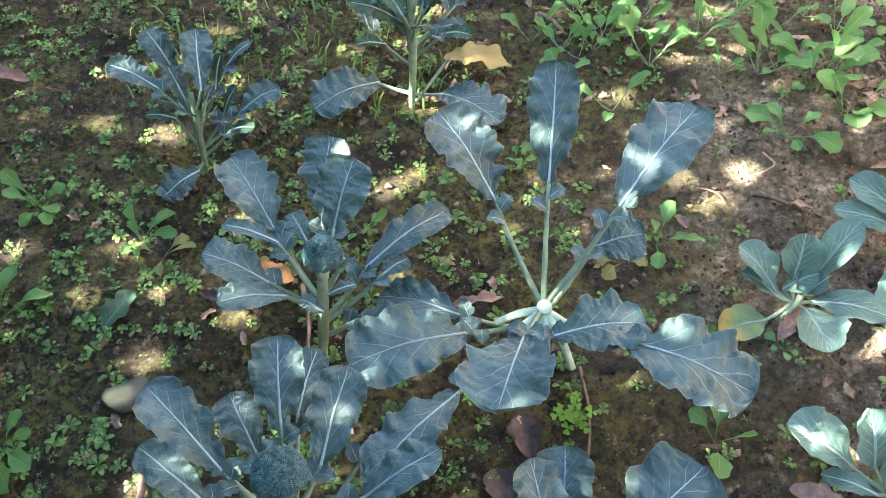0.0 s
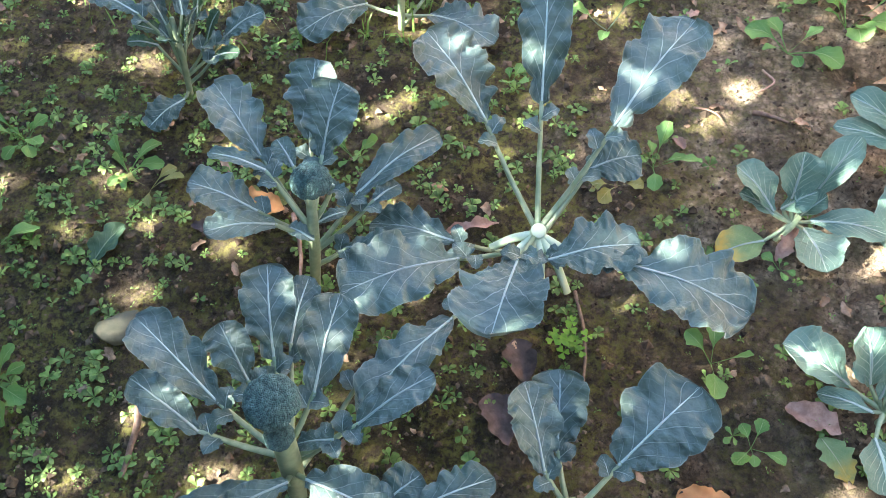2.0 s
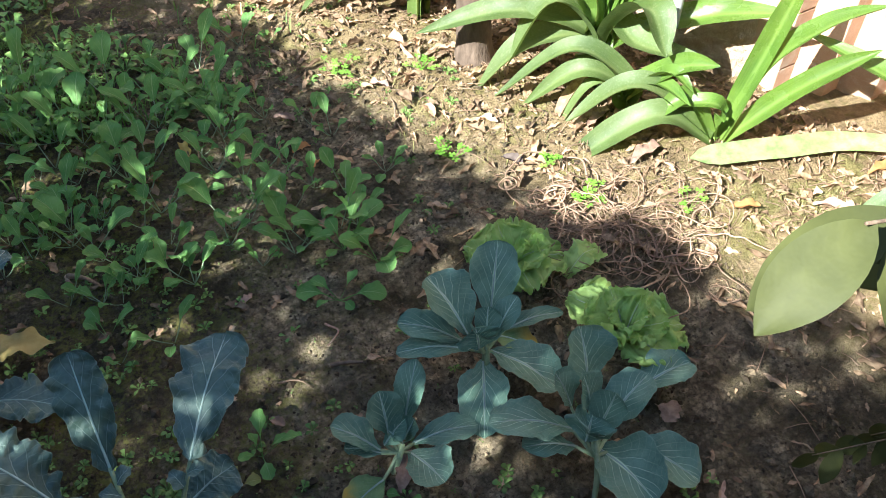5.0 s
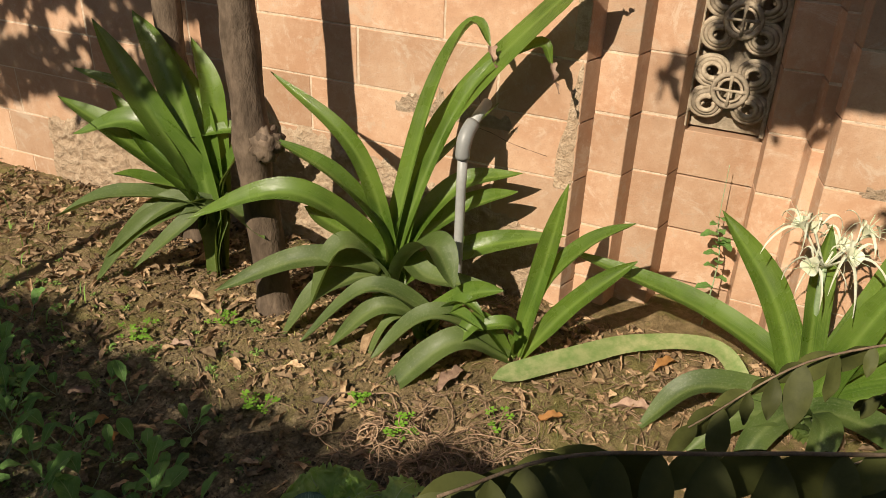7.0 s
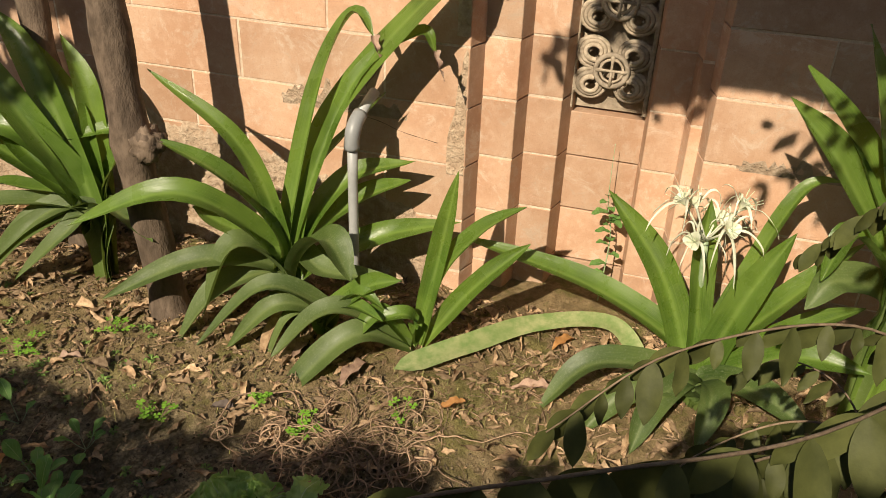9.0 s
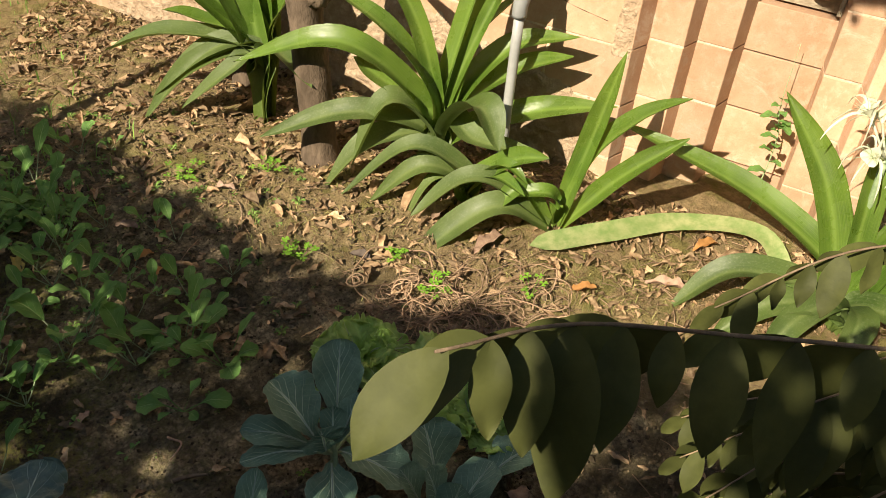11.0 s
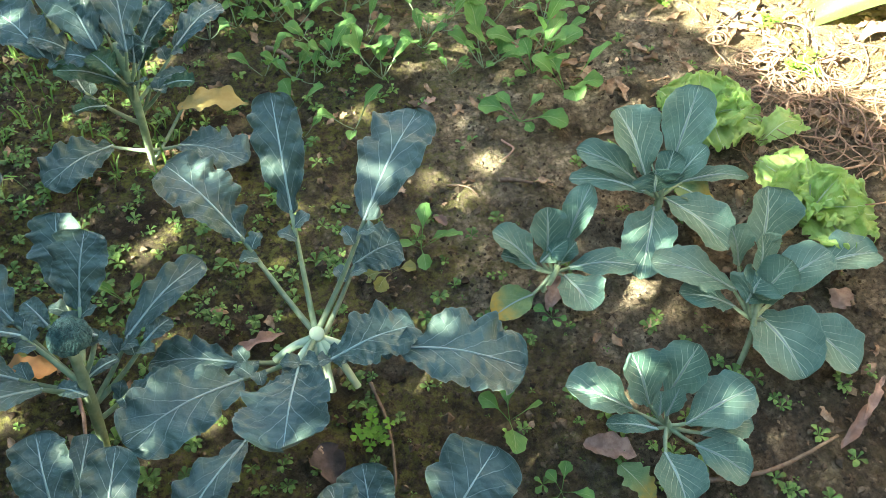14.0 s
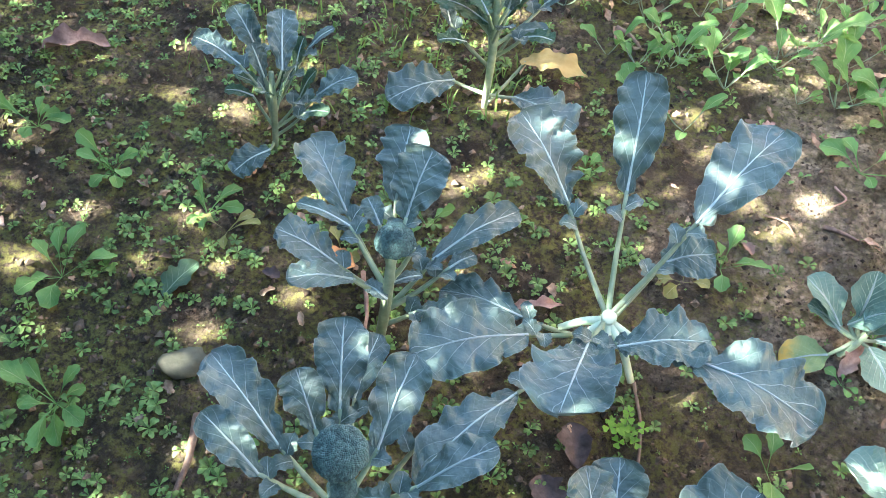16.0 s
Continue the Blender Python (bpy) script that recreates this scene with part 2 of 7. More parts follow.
def lily_material(name, dark, light, pale, base, dusty, gloss, thin):
    n = Nodes(name, 0.36, 0.45)
    u, v = n.uv()
    au = n.math("ABSOLUTE", n.math("SUBTRACT", u, 0.5))
    mp = n.add("ShaderNodeMapping")
    mp.inputs["Scale"].default_value = (60, 1.5, 1)
    n.link(n.coord("UV"), mp.inputs["Vector"])
    ribs = n.noise(1.0, 3, 0.6, mp.outputs[0])
    big = n.noise(7, 4)
    c = n.mix(n.smooth(big, 0.3, 0.7), dark, light)
    c = n.mix(n.math("MULTIPLY", n.random(), 0.6), c, dark)
    c = n.mix(n.smooth(v, 0.0, 0.35, base, 0.0), c, (0.22, 0.32, 0.06))
    c = n.mix(n.smooth(au, 0.0, 0.12, 0.5, 0.0), c, pale)
    c = n.mix(n.smooth(ribs, 0.42, 0.62, 0.0, 0.45), c, n.mix(0.5, light, pale))
    dust = n.noise(160, 3)
    c = n.mix(n.smooth(dust, 0.5, 0.72, 0.0, dusty), c, (0.22, 0.25, 0.14))
    c = n.mix(n.smooth(n.noise(3.5, 3), 0.45, 0.62, 0.0, 0.22), c, pale)
    n.colour(c)
    n.bump(ribs, 0.25, 0.003)
    n.link(n.smooth(n.noise(11, 4), 0.3, 0.7, gloss, gloss + 0.22), n.b.inputs["Roughness"])
    n.thin(thin, (0.32, 0.42, 0.08))
    return n.m


M_LILY = lily_material("lily_leaf", (0.042, 0.09, 0.012), (0.096, 0.175, 0.023), (0.18, 0.27, 0.06), 0.55, 0.15, 0.2, 0.2)
M_LILY_OLD = lily_material("old_lily_leaf", (0.03, 0.06, 0.012), (0.075, 0.122, 0.026), (0.15, 0.19, 0.065), 0.3, 0.34, 0.42, 0.16)


def soil_material():
    n = Nodes("soil", 0.88, 0.18)
    a, b, c = n.noise(3.2, 4, 0.6), n.noise(24, 6, 0.72), n.noise(150, 6, 0.78)
    col = n.mix(n.smooth(b, 0.3, 0.7), (0.046, 0.034, 0.022), (0.17, 0.133, 0.087))
    sep = n.add("ShaderNodeSeparateXYZ")
    n.link(n.coord(), sep.inputs[0])
    dry = n.math("MULTIPLY", n.smooth(sep.outputs[0], 0.1, 0.55), n.smooth(sep.outputs[1], 0.6, 1.2, 0.35, 1.0))
    dry = n.math("MULTIPLY", dry, n.smooth(n.noise(4.5, 5, 0.65), 0.35, 0.6, 0.25, 1.0))
    col = n.mix(n.math("MULTIPLY", dry, 0.95), col, n.mix(n.smooth(b, 0.3, 0.7), (0.235, 0.186, 0.126), (0.42, 0.34, 0.238)))
    col = n.mix(n.smooth(c, 0.52, 0.7, 0.0, 0.6), col, (0.27, 0.215, 0.145))
    # Near-black specks paint in the shade of small hollows.
    col = n.mix(n.smooth(c, 0.32, 0.49, 0.88, 0.0), col, (0.012, 0.009, 0.006))
    for size, low, high in ((38, 0.82, 1.4), (95, 0.8, 1.5)):
        cell = n.add("ShaderNodeTexVoronoi")
        cell.inputs["Scale"].default_value = size
        jit = n.add("ShaderNodeVectorMath")
        jit.operation = "MULTIPLY_ADD"
        nz = n.add("ShaderNodeTexNoise")
        nz.inputs["Scale"].default_value = size * 0.9
        n.link(n.coord(), nz.inputs["Vector"])
        n.link(nz.outputs["Color"], jit.inputs[0])
        jit.inputs[1].default_value = (0.8 / size,) * 3
        n.link(n.coord(), jit.inputs[2])
        n.link(jit.outputs[0], cell.inputs["Vector"])
        tint = n.add("ShaderNodeSeparateColor")
        n.link(cell.outputs["Color"], tint.inputs[0])
        col = n.mix(1.0, col, n.mix(tint.outputs[0], (low, low, low), (high, high, high * 0.98)), "MULTIPLY")
        # Dark gaps between crumbs: shade put into the colour, as bump barely shows.
        col = n.mix(n.smooth(cell.outputs["Distance"], 0.35, 0.75, 0.0, 0.4), col, (0.04, 0.031, 0.019))
    # Wet patches, coloured darker still to make up for weak shade.
    wet_shade = n.math("MULTIPLY", n.smooth(n.noise(3.1, 5, 0.65), 0.38, 0.56, 0.0, 0.85), n.math("SUBTRACT", 1.0, dry))
    col = n.mix(wet_shade, col, n.mix(c, (0.014, 0.011, 0.0065), (0.07, 0.054, 0.033)))
    moss = n.math("MULTIPLY", n.smooth(n.noise(5.5, 5, 0.7), 0.38, 0.55), n.smooth(n.noise(60, 5, 0.75), 0.4, 0.6))
    moss = n.math("MULTIPLY", moss, n.smooth(sep.outputs[0], 0.1, 0.9, 1.0, 0.15))
    bank = n.math("ADD", n.math("MULTIPLY", sep.outputs[0], 0.866), n.math("MULTIPLY", sep.outputs[1], 0.5))
    bank = n.smooth(bank, 1.8, 2.15)
    moss = n.math("MAXIMUM", moss, n.math("MULTIPLY", bank, n.smooth(n.noise(8, 5, 0.7), 0.48, 0.6, 0.0, 0.65)))
    col = n.mix(n.math("MULTIPLY", bank, 0.8), col, n.mix(n.smooth(b, 0.3, 0.7), (0.2, 0.14, 0.068), (0.38, 0.275, 0.145)))
    col = n.mix(moss, col, n.mix(c, (0.085, 0.088, 0.02), (0.25, 0.24, 0.07)))
    # Outer ground, out of view, coloured dark green to cut bounced light.
    far = n.add("ShaderNodeVectorMath")
    far.operation = "DISTANCE"
    n.link(n.coord(), far.inputs[0])
    far.inputs[1].default_value = (0.4, 1.6, 0.0)
    far_dark = n.mix(n.smooth(b, 0.3, 0.7), (0.03, 0.05, 0.015), (0.06, 0.09, 0.028))
    col = n.mix(n.smooth(far.outputs["Value"], 2.9, 4.0), col, far_dark)
    n.colour(col)
    h = n.bump(b, 1.0, 0.024)
    h = n.bump(n.noise(70, 5, 0.7), 1.0, 0.011, h)
    n.bump(c, 1.0, 0.007, h)
    return n.m


M_SOIL = soil_material()


def block_material():
    n = Nodes("terracotta_block", 0.85, 0.2)
    a, b, c = n.noise(5, 4, 0.6), n.noise(30, 5, 0.7), n.noise(190, 4, 0.7)
    r = n.random()
    col = n.mix(n.smooth(a, 0.3, 0.7), (0.47, 0.275, 0.17), (0.56, 0.365, 0.245))
    col = n.mix(n.smooth(b, 0.45, 0.7, 0.0, 0.5), col, (0.6, 0.43, 0.31))
    col = n.mix(n.smooth(c, 0.5, 0.75, 0.0, 0.4), col, (0.33, 0.18, 0.115))
    col = n.mix(n.smooth(n.noise(9, 6, 0.75, dist=0.6), 0.57, 0.64, 0.0, 0.55), col, (0.5, 0.38, 0.28))
    col = n.mix(n.smooth(n.noise(2.3, 6, 0.75, dist=1.0), 0.5, 0.7, 0.0, 0.3), col, (0.33, 0.2, 0.13))
    col = n.mix(n.smooth(n.noise(6.5, 6, 0.8, dist=1.4), 0.54, 0.66, 0.0, 0.6), col, (0.6, 0.47, 0.36))
    col = n.mix(1.0, col, n.mix(r, (0.76, 0.78, 0.8), (1.12, 1.1, 1.12)), "MULTIPLY")
    n.colour(col)
    h = n.bump(b, 0.35, 0.006)
    n.bump(c, 0.4, 0.003, h)
    return n.m


M_BLOCK = block_material()
M_MORTAR = plain("lime_mortar", (0.52, 0.4, 0.3), (0.72, 0.6, 0.48), 45, 0.9, 0.15, 0.8, 0.01)


# ---- mesh helpers ----
class Buf:
    """Vertices, faces, leaf coordinates and material slots of one mesh."""

    def __init__(self):
        self.v, self.f, self.uv, self.mi = [], [], [], []

    def grid(self, rows, uvs, slot=0, wrap=False):
        o, n, m = len(self.v), len(rows), len(rows[0])
        for r in rows:
            self.v.extend(tuple(p) for p in r)
        for i in range(n - 1):
            for j in range(m if wrap else m - 1):
                k = (j + 1) % m
                self.f.append((o + i * m + j, o + i * m + k, o + (i + 1) * m + k, o + (i + 1) * m + j))
                self.uv.append((uvs[i][j], uvs[i][k] if not wrap or k else (1.0, uvs[i][j][1]), uvs[i + 1][k], uvs[i + 1][j]))
                self.mi.append(slot)

    def face(self, pts, slot=0):
        o = len(self.v)
        self.v.extend(tuple(p) for p in pts)
        self.f.append(tuple(range(o, o + len(pts))))
        self.uv.append(tuple((0.5, 0.5) for _ in pts))
        self.mi.append(slot)

    def solid(self, verts, faces, slot=0):
        o = len(self.v)
        self.v.extend(tuple(p) for p in verts)
        for f in faces:
            self.f.append(tuple(o + i for i in f))
            self.uv.append(tuple((0.5, 0.5) for _ in f))
            self.mi.append(slot)

    def tube(self, pts, radii, sides=7, slot=0, cap=True):
        pts = [Vector(p) for p in pts]
        rows, uvs = [], []
        ref = None
        for i, p in enumerate(pts):
            t = (pts[min(i + 1, len(pts) - 1)] - pts[max(i - 1, 0)]).normalized()
            if ref is None:
                ref = t.orthogonal().normalized()
            ref = (ref - t * ref.dot(t)).normalized()
            s = t.cross(ref)
            rad = radii[i] if isinstance(radii, (list, tuple)) else radii
            rows.append([p + (ref * math.cos(a) + s * math.sin(a)) * rad for a in (2 * math.pi * k / sides for k in range(sides))])
            uvs.append([(k / sides, i / (len(pts) - 1)) for k in range(sides)])
        o = len(self.v)
        self.grid(rows, uvs, slot, True)
        if cap:
            for idx in (tuple(range(o + sides - 1, o - 1, -1)), tuple(range(o + (len(pts) - 1) * sides, o + len(pts) * sides))):
                self.f.append(idx)
                self.uv.append(tuple((0.5, 0.5) for _ in idx))
                self.mi.append(slot)

    def mesh(self, name, mats, smooth=True):
        me = bpy.data.meshes.new(name)
        me.from_pydata(self.v, [], self.f)
        for m in mats:
            me.materials.append(m)
        me.polygons.foreach_set("material_index", self.mi)
        me.polygons.foreach_set("use_smooth", [smooth] * len(self.f))
        lay = me.uv_layers.new(name="UVMap")
        lay.data.foreach_set("uv", [c for f in self.uv for p in f for c in p])
        me.update()
        return me


def part(name, buf, mats, parent=None, label="", smooth=True):
    """One mesh object, under a thing or a part."""
    mats = mats if isinstance(mats, (list, tuple)) else [mats]
    ob = new(name, buf.mesh(name, mats, smooth))
    if parent is not None:
        ob.parent = parent
        ob.matrix_parent_inverse = parent_world(parent).inverted()
    if label:
        tagged(ob, label)
    return ob


def parent_world(ob):
    m = ob.matrix_basis.copy()
    if ob.parent is not None:
        m = parent_world(ob.parent) @ ob.matrix_parent_inverse @ m
    return m


def thing(name, place, label, category, group=""):
    ob = new(name)
    ob.empty_display_size = 0.05
    ob.location = place
    return tagged(ob, label, category, group)


def bezier(pts, n):
    """A smooth line through or along its control points (Catmull-Rom past three)."""
    pts = [Vector(p) for p in pts]
    if len(pts) == 2:
        return [pts[0].lerp(pts[1], i / n) for i in range(n + 1)]
    out = []
    ext = [pts[0] * 2 - pts[1]] + pts + [pts[-1] * 2 - pts[-2]]
    for i in range(n + 1):
        x = i / n * (len(pts) - 1)
        k = min(int(x), len(pts) - 2)
        u = x - k
        a, b, c, d = ext[k:k + 4]
        out.append(0.5 * ((2 * b) + (c - a) * u + (2 * a - 5 * b + 4 * c - d) * u * u + (3 * b - a - 3 * c + d) * u ** 3))
    return out


def blade(buf, line, half, slot=0, across=8, cup=0.2, wave=0.0, freq=5.0, up=Vector((0, 0, 1)), rib=0.0, rib_slot=1, rough_edge=0.0, seed=0.0, roll=0.0, frill=0.0, lobes=None, steep=2.0, pucker=0.0, ragged=0.0, ruffle=False, pleat=0.0):
    """A leaf blade along a line. half(s): half width; cup: how far the edges rise; wave: ripples that grow towards the edge."""
    n = len(line) - 1
    rows, uvs = [], []
    for i, p in enumerate(line):
        s = i / n
        t = (line[min(i + 1, n)] - line[max(i - 1, 0)]).normalized()
        side = t.cross(up)
        if side.length < 1e-4:
            side = t.orthogonal()
        side.normalize()
        nor = side.cross(t).normalized()
        if roll:
            q = Matrix.Rotation(roll, 3, t)
            side, nor = q @ side, q @ nor
        row, uv = [], []
        for j in range(across + 1):
            x = j / across * 2 - 1
            h = half(s)
            if rough_edge:
                h *= 1 + rough_edge * abs(x) * noise.noise(Vector((s * 9 + seed, x * 1.5, seed * 3.1)))
            ax = abs(x)
            if lobes:
                h *= 1 - (1 - lobing(s, x, lobes, seed)) * ax
            turn = 2 * math.pi * lobe_phase(s, x, lobes[1], seed) - math.pi / 2 if ruffle else s * freq * 6.283 + (1.7 if x > 0 else 0) + seed
            lift = cup * h * ax ** 1.5 + wave * ax ** steep * math.sin(turn) * min(1, s * 5)
            lift += wave * 0.35 * ax * noise.noise(Vector((s * 14, x * 3 + seed, seed)))
            if pucker:
                lift += pucker * (0.3 + ax) * (noise.noise(Vector((s * 17 + seed, x * 6, seed))) + 0.6 * noise.noise(Vector((s * 36, x * 13, seed * 1.3))))
            if pleat:
                lift += pleat * s * (math.sin(x * 13 + seed + 3 * noise.noise(Vector((s * 3, seed, 0)))) + 0.6 * math.sin(x * 23 + seed * 2 + s * 4))
            if frill:
                edge = max(ax, smooth01((s - 0.7) / 0.3)) ** 3
                lift += frill * edge * (math.sin(s * 47 + x * 5 + seed) + math.sin(x * 31 + s * 9 + seed * 2))
            q = p + side * (x * h) + nor * lift
            if ragged:
                q = q + t * ragged * s ** 3 * (abs(math.sin(x * 8.5 + seed)) ** 0.7 + 0.5 * abs(math.sin(x * 21 + seed * 2)) - 1.9 * ax * ax)
            row.append(q)
            uv.append((j / across, s))
        rows.append(row)
        uvs.append(uv)
    buf.grid(rows, uvs, slot)
    if rib:
        pts, rad = [], []
        for i, p in enumerate(line):
            s = i / n
            if s > 0.93:
                break
            pts.append(p + Vector((0, 0, rib * 0.1)))
            rad.append(rib * (1 - s) ** 0.8 + 0.0005)
        buf.tube(pts, rad, 6, rib_slot)


def tipped(pts, n):
    """A line whose steps grow shorter towards its end, for round leaf tips."""
    fine = bezier(pts, 240)
    return [fine[round(240 * along(i / n))] for i in range(n + 1)]


def along(s):
    return 1 - (1 - min(1.0, max(0.0, s))) ** 1.9


def smooth01(x):
    x = min(1.0, max(0.0, x))
    return x * x * (3 - 2 * x)


def lobe_phase(s, x, count, seed):
    return s * count + (0.5 if x > 0 else 0.0) + seed * 0.37 + 0.55 * noise.noise(Vector((s * 4, seed, x)))


def lobing(s, x, lobes, seed):
    """Rounded lobes with narrow notches along each margin; deeper towards the leaf's base where asked."""
    amp, count, deep = lobes
    ph = lobe_phase(s, x, count, seed)
    a = abs(math.sin(math.pi * ph)) ** 0.42
    c = abs(math.sin(math.pi * (ph * 3.1 + seed))) ** 0.7
    amp = amp + deep * (1 - smooth01((s - 0.06) / 0.3))
    return 1 - amp * (1 - a) - 0.16 * amp * (1 - c)


def smoothstep(x):
    x = np.clip(x, 0, 1)
    return x * x * (3 - 2 * x)


TABLE = np.random.RandomState(5).rand(256, 256)


def vnoise(x, y):
    xi, yi = np.floor(x).astype(int), np.floor(y).astype(int)
    u, v = smoothstep(x - xi), smoothstep(y - yi)
    g = lambda a, b: TABLE[a % 256, b % 256]
    return (g(xi, yi) * (1 - u) + g(xi + 1, yi) * u) * (1 - v) + (g(xi, yi + 1) * (1 - u) + g(xi + 1, yi + 1) * u) * v - 0.5


# The garden wall: a foot point, the way along it and its face's normal.
WALL_AT, WALL_ALONG, WALL_OUT = Vector((2.745, 0.865, 0)), Vector((0.5, -0.866, 0)), Vector((-0.866, -0.5, 0))


def by_wall(s, w, z):
    return WALL_AT + WALL_ALONG * s + WALL_OUT * w + Vector((0, 0, z))


def ground_z(x, y):
    x, y = np.asarray(x, float), np.asarray(y, float)
    w = (x - WALL_AT.x) * WALL_OUT.x + (y - WALL_AT.y) * WALL_OUT.y
    s = (x - WALL_AT.x) * WALL_ALONG.x + (y - WALL_AT.y) * WALL_ALONG.y
    z = 0.085 * smoothstep((1.3 - w) / 1.15) + 0.025 * np.exp(-((w - 0.58) / 0.12) ** 2 - ((s + 0.98) / 0.28) ** 2)
    z = z + 0.016 * vnoise(x * 5 + 11, y * 5 + 3) + 0.012 * vnoise(x * 14, y * 14 + 40) + 0.015 * vnoise(x * 31 + 7, y * 31) + 0.009 * vnoise(x * 62, y * 62 + 9)
    near = np.exp(-((x - 0.4) ** 2 + (y - 1.8) ** 2) / 16)
    return z * near - 0.002


def gz(x, y):
    return float(ground_z(x, y))


# ---- ground ----
def build_ground():
    fine_x, fine_y = np.arange(-1.7, 2.9, 0.0145), np.arange(0.0, 4.3, 0.0145)
    far = np.array([0.05, 0.15, 0.35, 0.8, 1.6, 3, 6, 12, 25, 60, 150, 400])
    xs = np.concatenate([fine_x[0] - far[::-1], fine_x, fine_x[-1] + far])
    ys = np.concatenate([fine_y[0] - far[::-1], fine_y, fine_y[-1] + far])
    gx, gy = np.meshgrid(xs, ys, indexing="ij")
    z = ground_z(gx, gy)
    v = np.stack([gx, gy, z], -1).reshape(-1, 3)
    n, m = len(xs), len(ys)
    i = np.arange(n * m).reshape(n, m)
    f = np.stack([i[:-1, :-1], i[1:, :-1], i[1:, 1:], i[:-1, 1:]], -1).reshape(-1, 4)
    me = bpy.data.meshes.new("ground")
    me.from_pydata(v.tolist(), [], f.tolist())
    me.polygons.foreach_set("use_smooth", [True] * len(f))
    me.materials.append(M_SOIL)
    tagged(new("ground", me), "damp brown garden soil with mossy patches", "ground", kind="structure")


build_ground()


# ---- garden wall ----
def box_between(buf, s0, s1, d0, d1, z0, z1, c=0.004, slot=0, splay=(0.0, 0.0)):
    """A box on the wall, from depth d0 (its face) back to d1, with a chamfered face."""
    f = [by_wall(s, -d0, z) for s, z in ((s0 + c, z0 + c), (s1 - c, z0 + c), (s1 - c, z1 - c), (s0 + c, z1 - c))]
    e = [by_wall(s, -d0 - c, z) for s, z in ((s0, z0), (s1, z0), (s1, z1), (s0, z1))]
    l, r = splay
    b = [by_wall(s, -d1, z) for s, z in ((s0 - l, z0), (s1 + r, z0), (s1 + r, z1), (s0 - l, z1))]
    faces = [(0, 1, 2, 3)]
    for i in range(4):
        k = (i + 1) % 4
        faces += [(4 + i, 4 + k, k, i), (8 + i, 8 + k, 4 + k, 4 + i)]
    faces.append((11, 10, 9, 8))
    buf.solid(f + e + b, faces, slot)


BED = [-0.055 + 0.195 * k for k in range(12)]
TOP = 2.05


def build_wall():
    buf = Buf()
    for s0, s1, d in ((-7.0, -1.107, 0.0022), (-1.107, -0.972, 0.0772), (-0.972, -0.841, 0.1522), (-0.841, -0.57, 0.31), (-0.57, -0.445, 0.1522), (-0.445, -0.392, 0.0772), (-0.392, 4.0, 0.0022)):
        box_between(buf, s0, s1, d, 0.45, -0.3, TOP, 0.001)
    wall = part("wall_garden", buf, M_MORTAR, smooth=False)
    tagged(wall, "terracotta block garden wall with a stepped niche", "wall", kind="structure")
    rng = random.Random(4)
    j = 0.0045

    def block(s0, s1, d, z0, z1, deep=0.03, splay=(0.0, 0.0)):
        b = Buf()
        dd = d + rng.uniform(-0.001, 0.001)
        lo = 0.0 if splay[0] else j * rng.uniform(0.4, 1)
        hi = 0.0 if splay[1] else j * rng.uniform(0.4, 1)
        box_between(b, s0 + lo, s1 - hi, dd, d + deep, z0 + j * rng.uniform(0.3, 1), z1 - j * rng.uniform(0.3, 1), 0.0022, 0, splay)
        part("block", b, M_BLOCK, wall, smooth=False)

    for k in range(11):
        z0, z1 = BED[k], BED[k] + 0.195
        for lo, hi, at, up in ((-3.9, -1.107, -1.57 if k % 2 else -1.88, 0.0), (-0.392, 1.1, 0.12 if k % 2 else 0.38, 0.14)):
            cuts = {lo, hi}
            s = at
            while s > lo + 0.15:
                cuts.add(s)
                s -= rng.choice((0.5, 0.64, 0.7))
            s = at
            while s < hi - 0.2:
                cuts.add(s)
                s += rng.choice((0.5, 0.64, 0.7))
            cuts = sorted(cuts)
            for a, b in zip(cuts, cuts[1:]):
                edge = (0.02 if a == -0.392 else 0.0, 0.026 if b == -1.107 else 0.0)
                block(a, b, 0.0, z0 + up, z1 + up, 0.076 if any(edge) else 0.03, edge)
        off = 0.02
        for s0, s1, d, edge in ((-1.107, -0.972, 0.075, (0, 0.022)), (-0.972, -0.841, 0.15, (0, 0.026)), (-0.57, -0.445, 0.15, (0.018, 0)), (-0.445, -0.392, 0.075, (0.02, 0))):
            block(s0, s1, d, z0 + off, z1 + off, 0.078 if d < 0.1 else 0.1, edge)
        if z0 < 0.6:
            block(-0.825, -0.56, 0.23, z0, min(z1, 0.685), 0.085)
    return wall


WALL = build_wall()


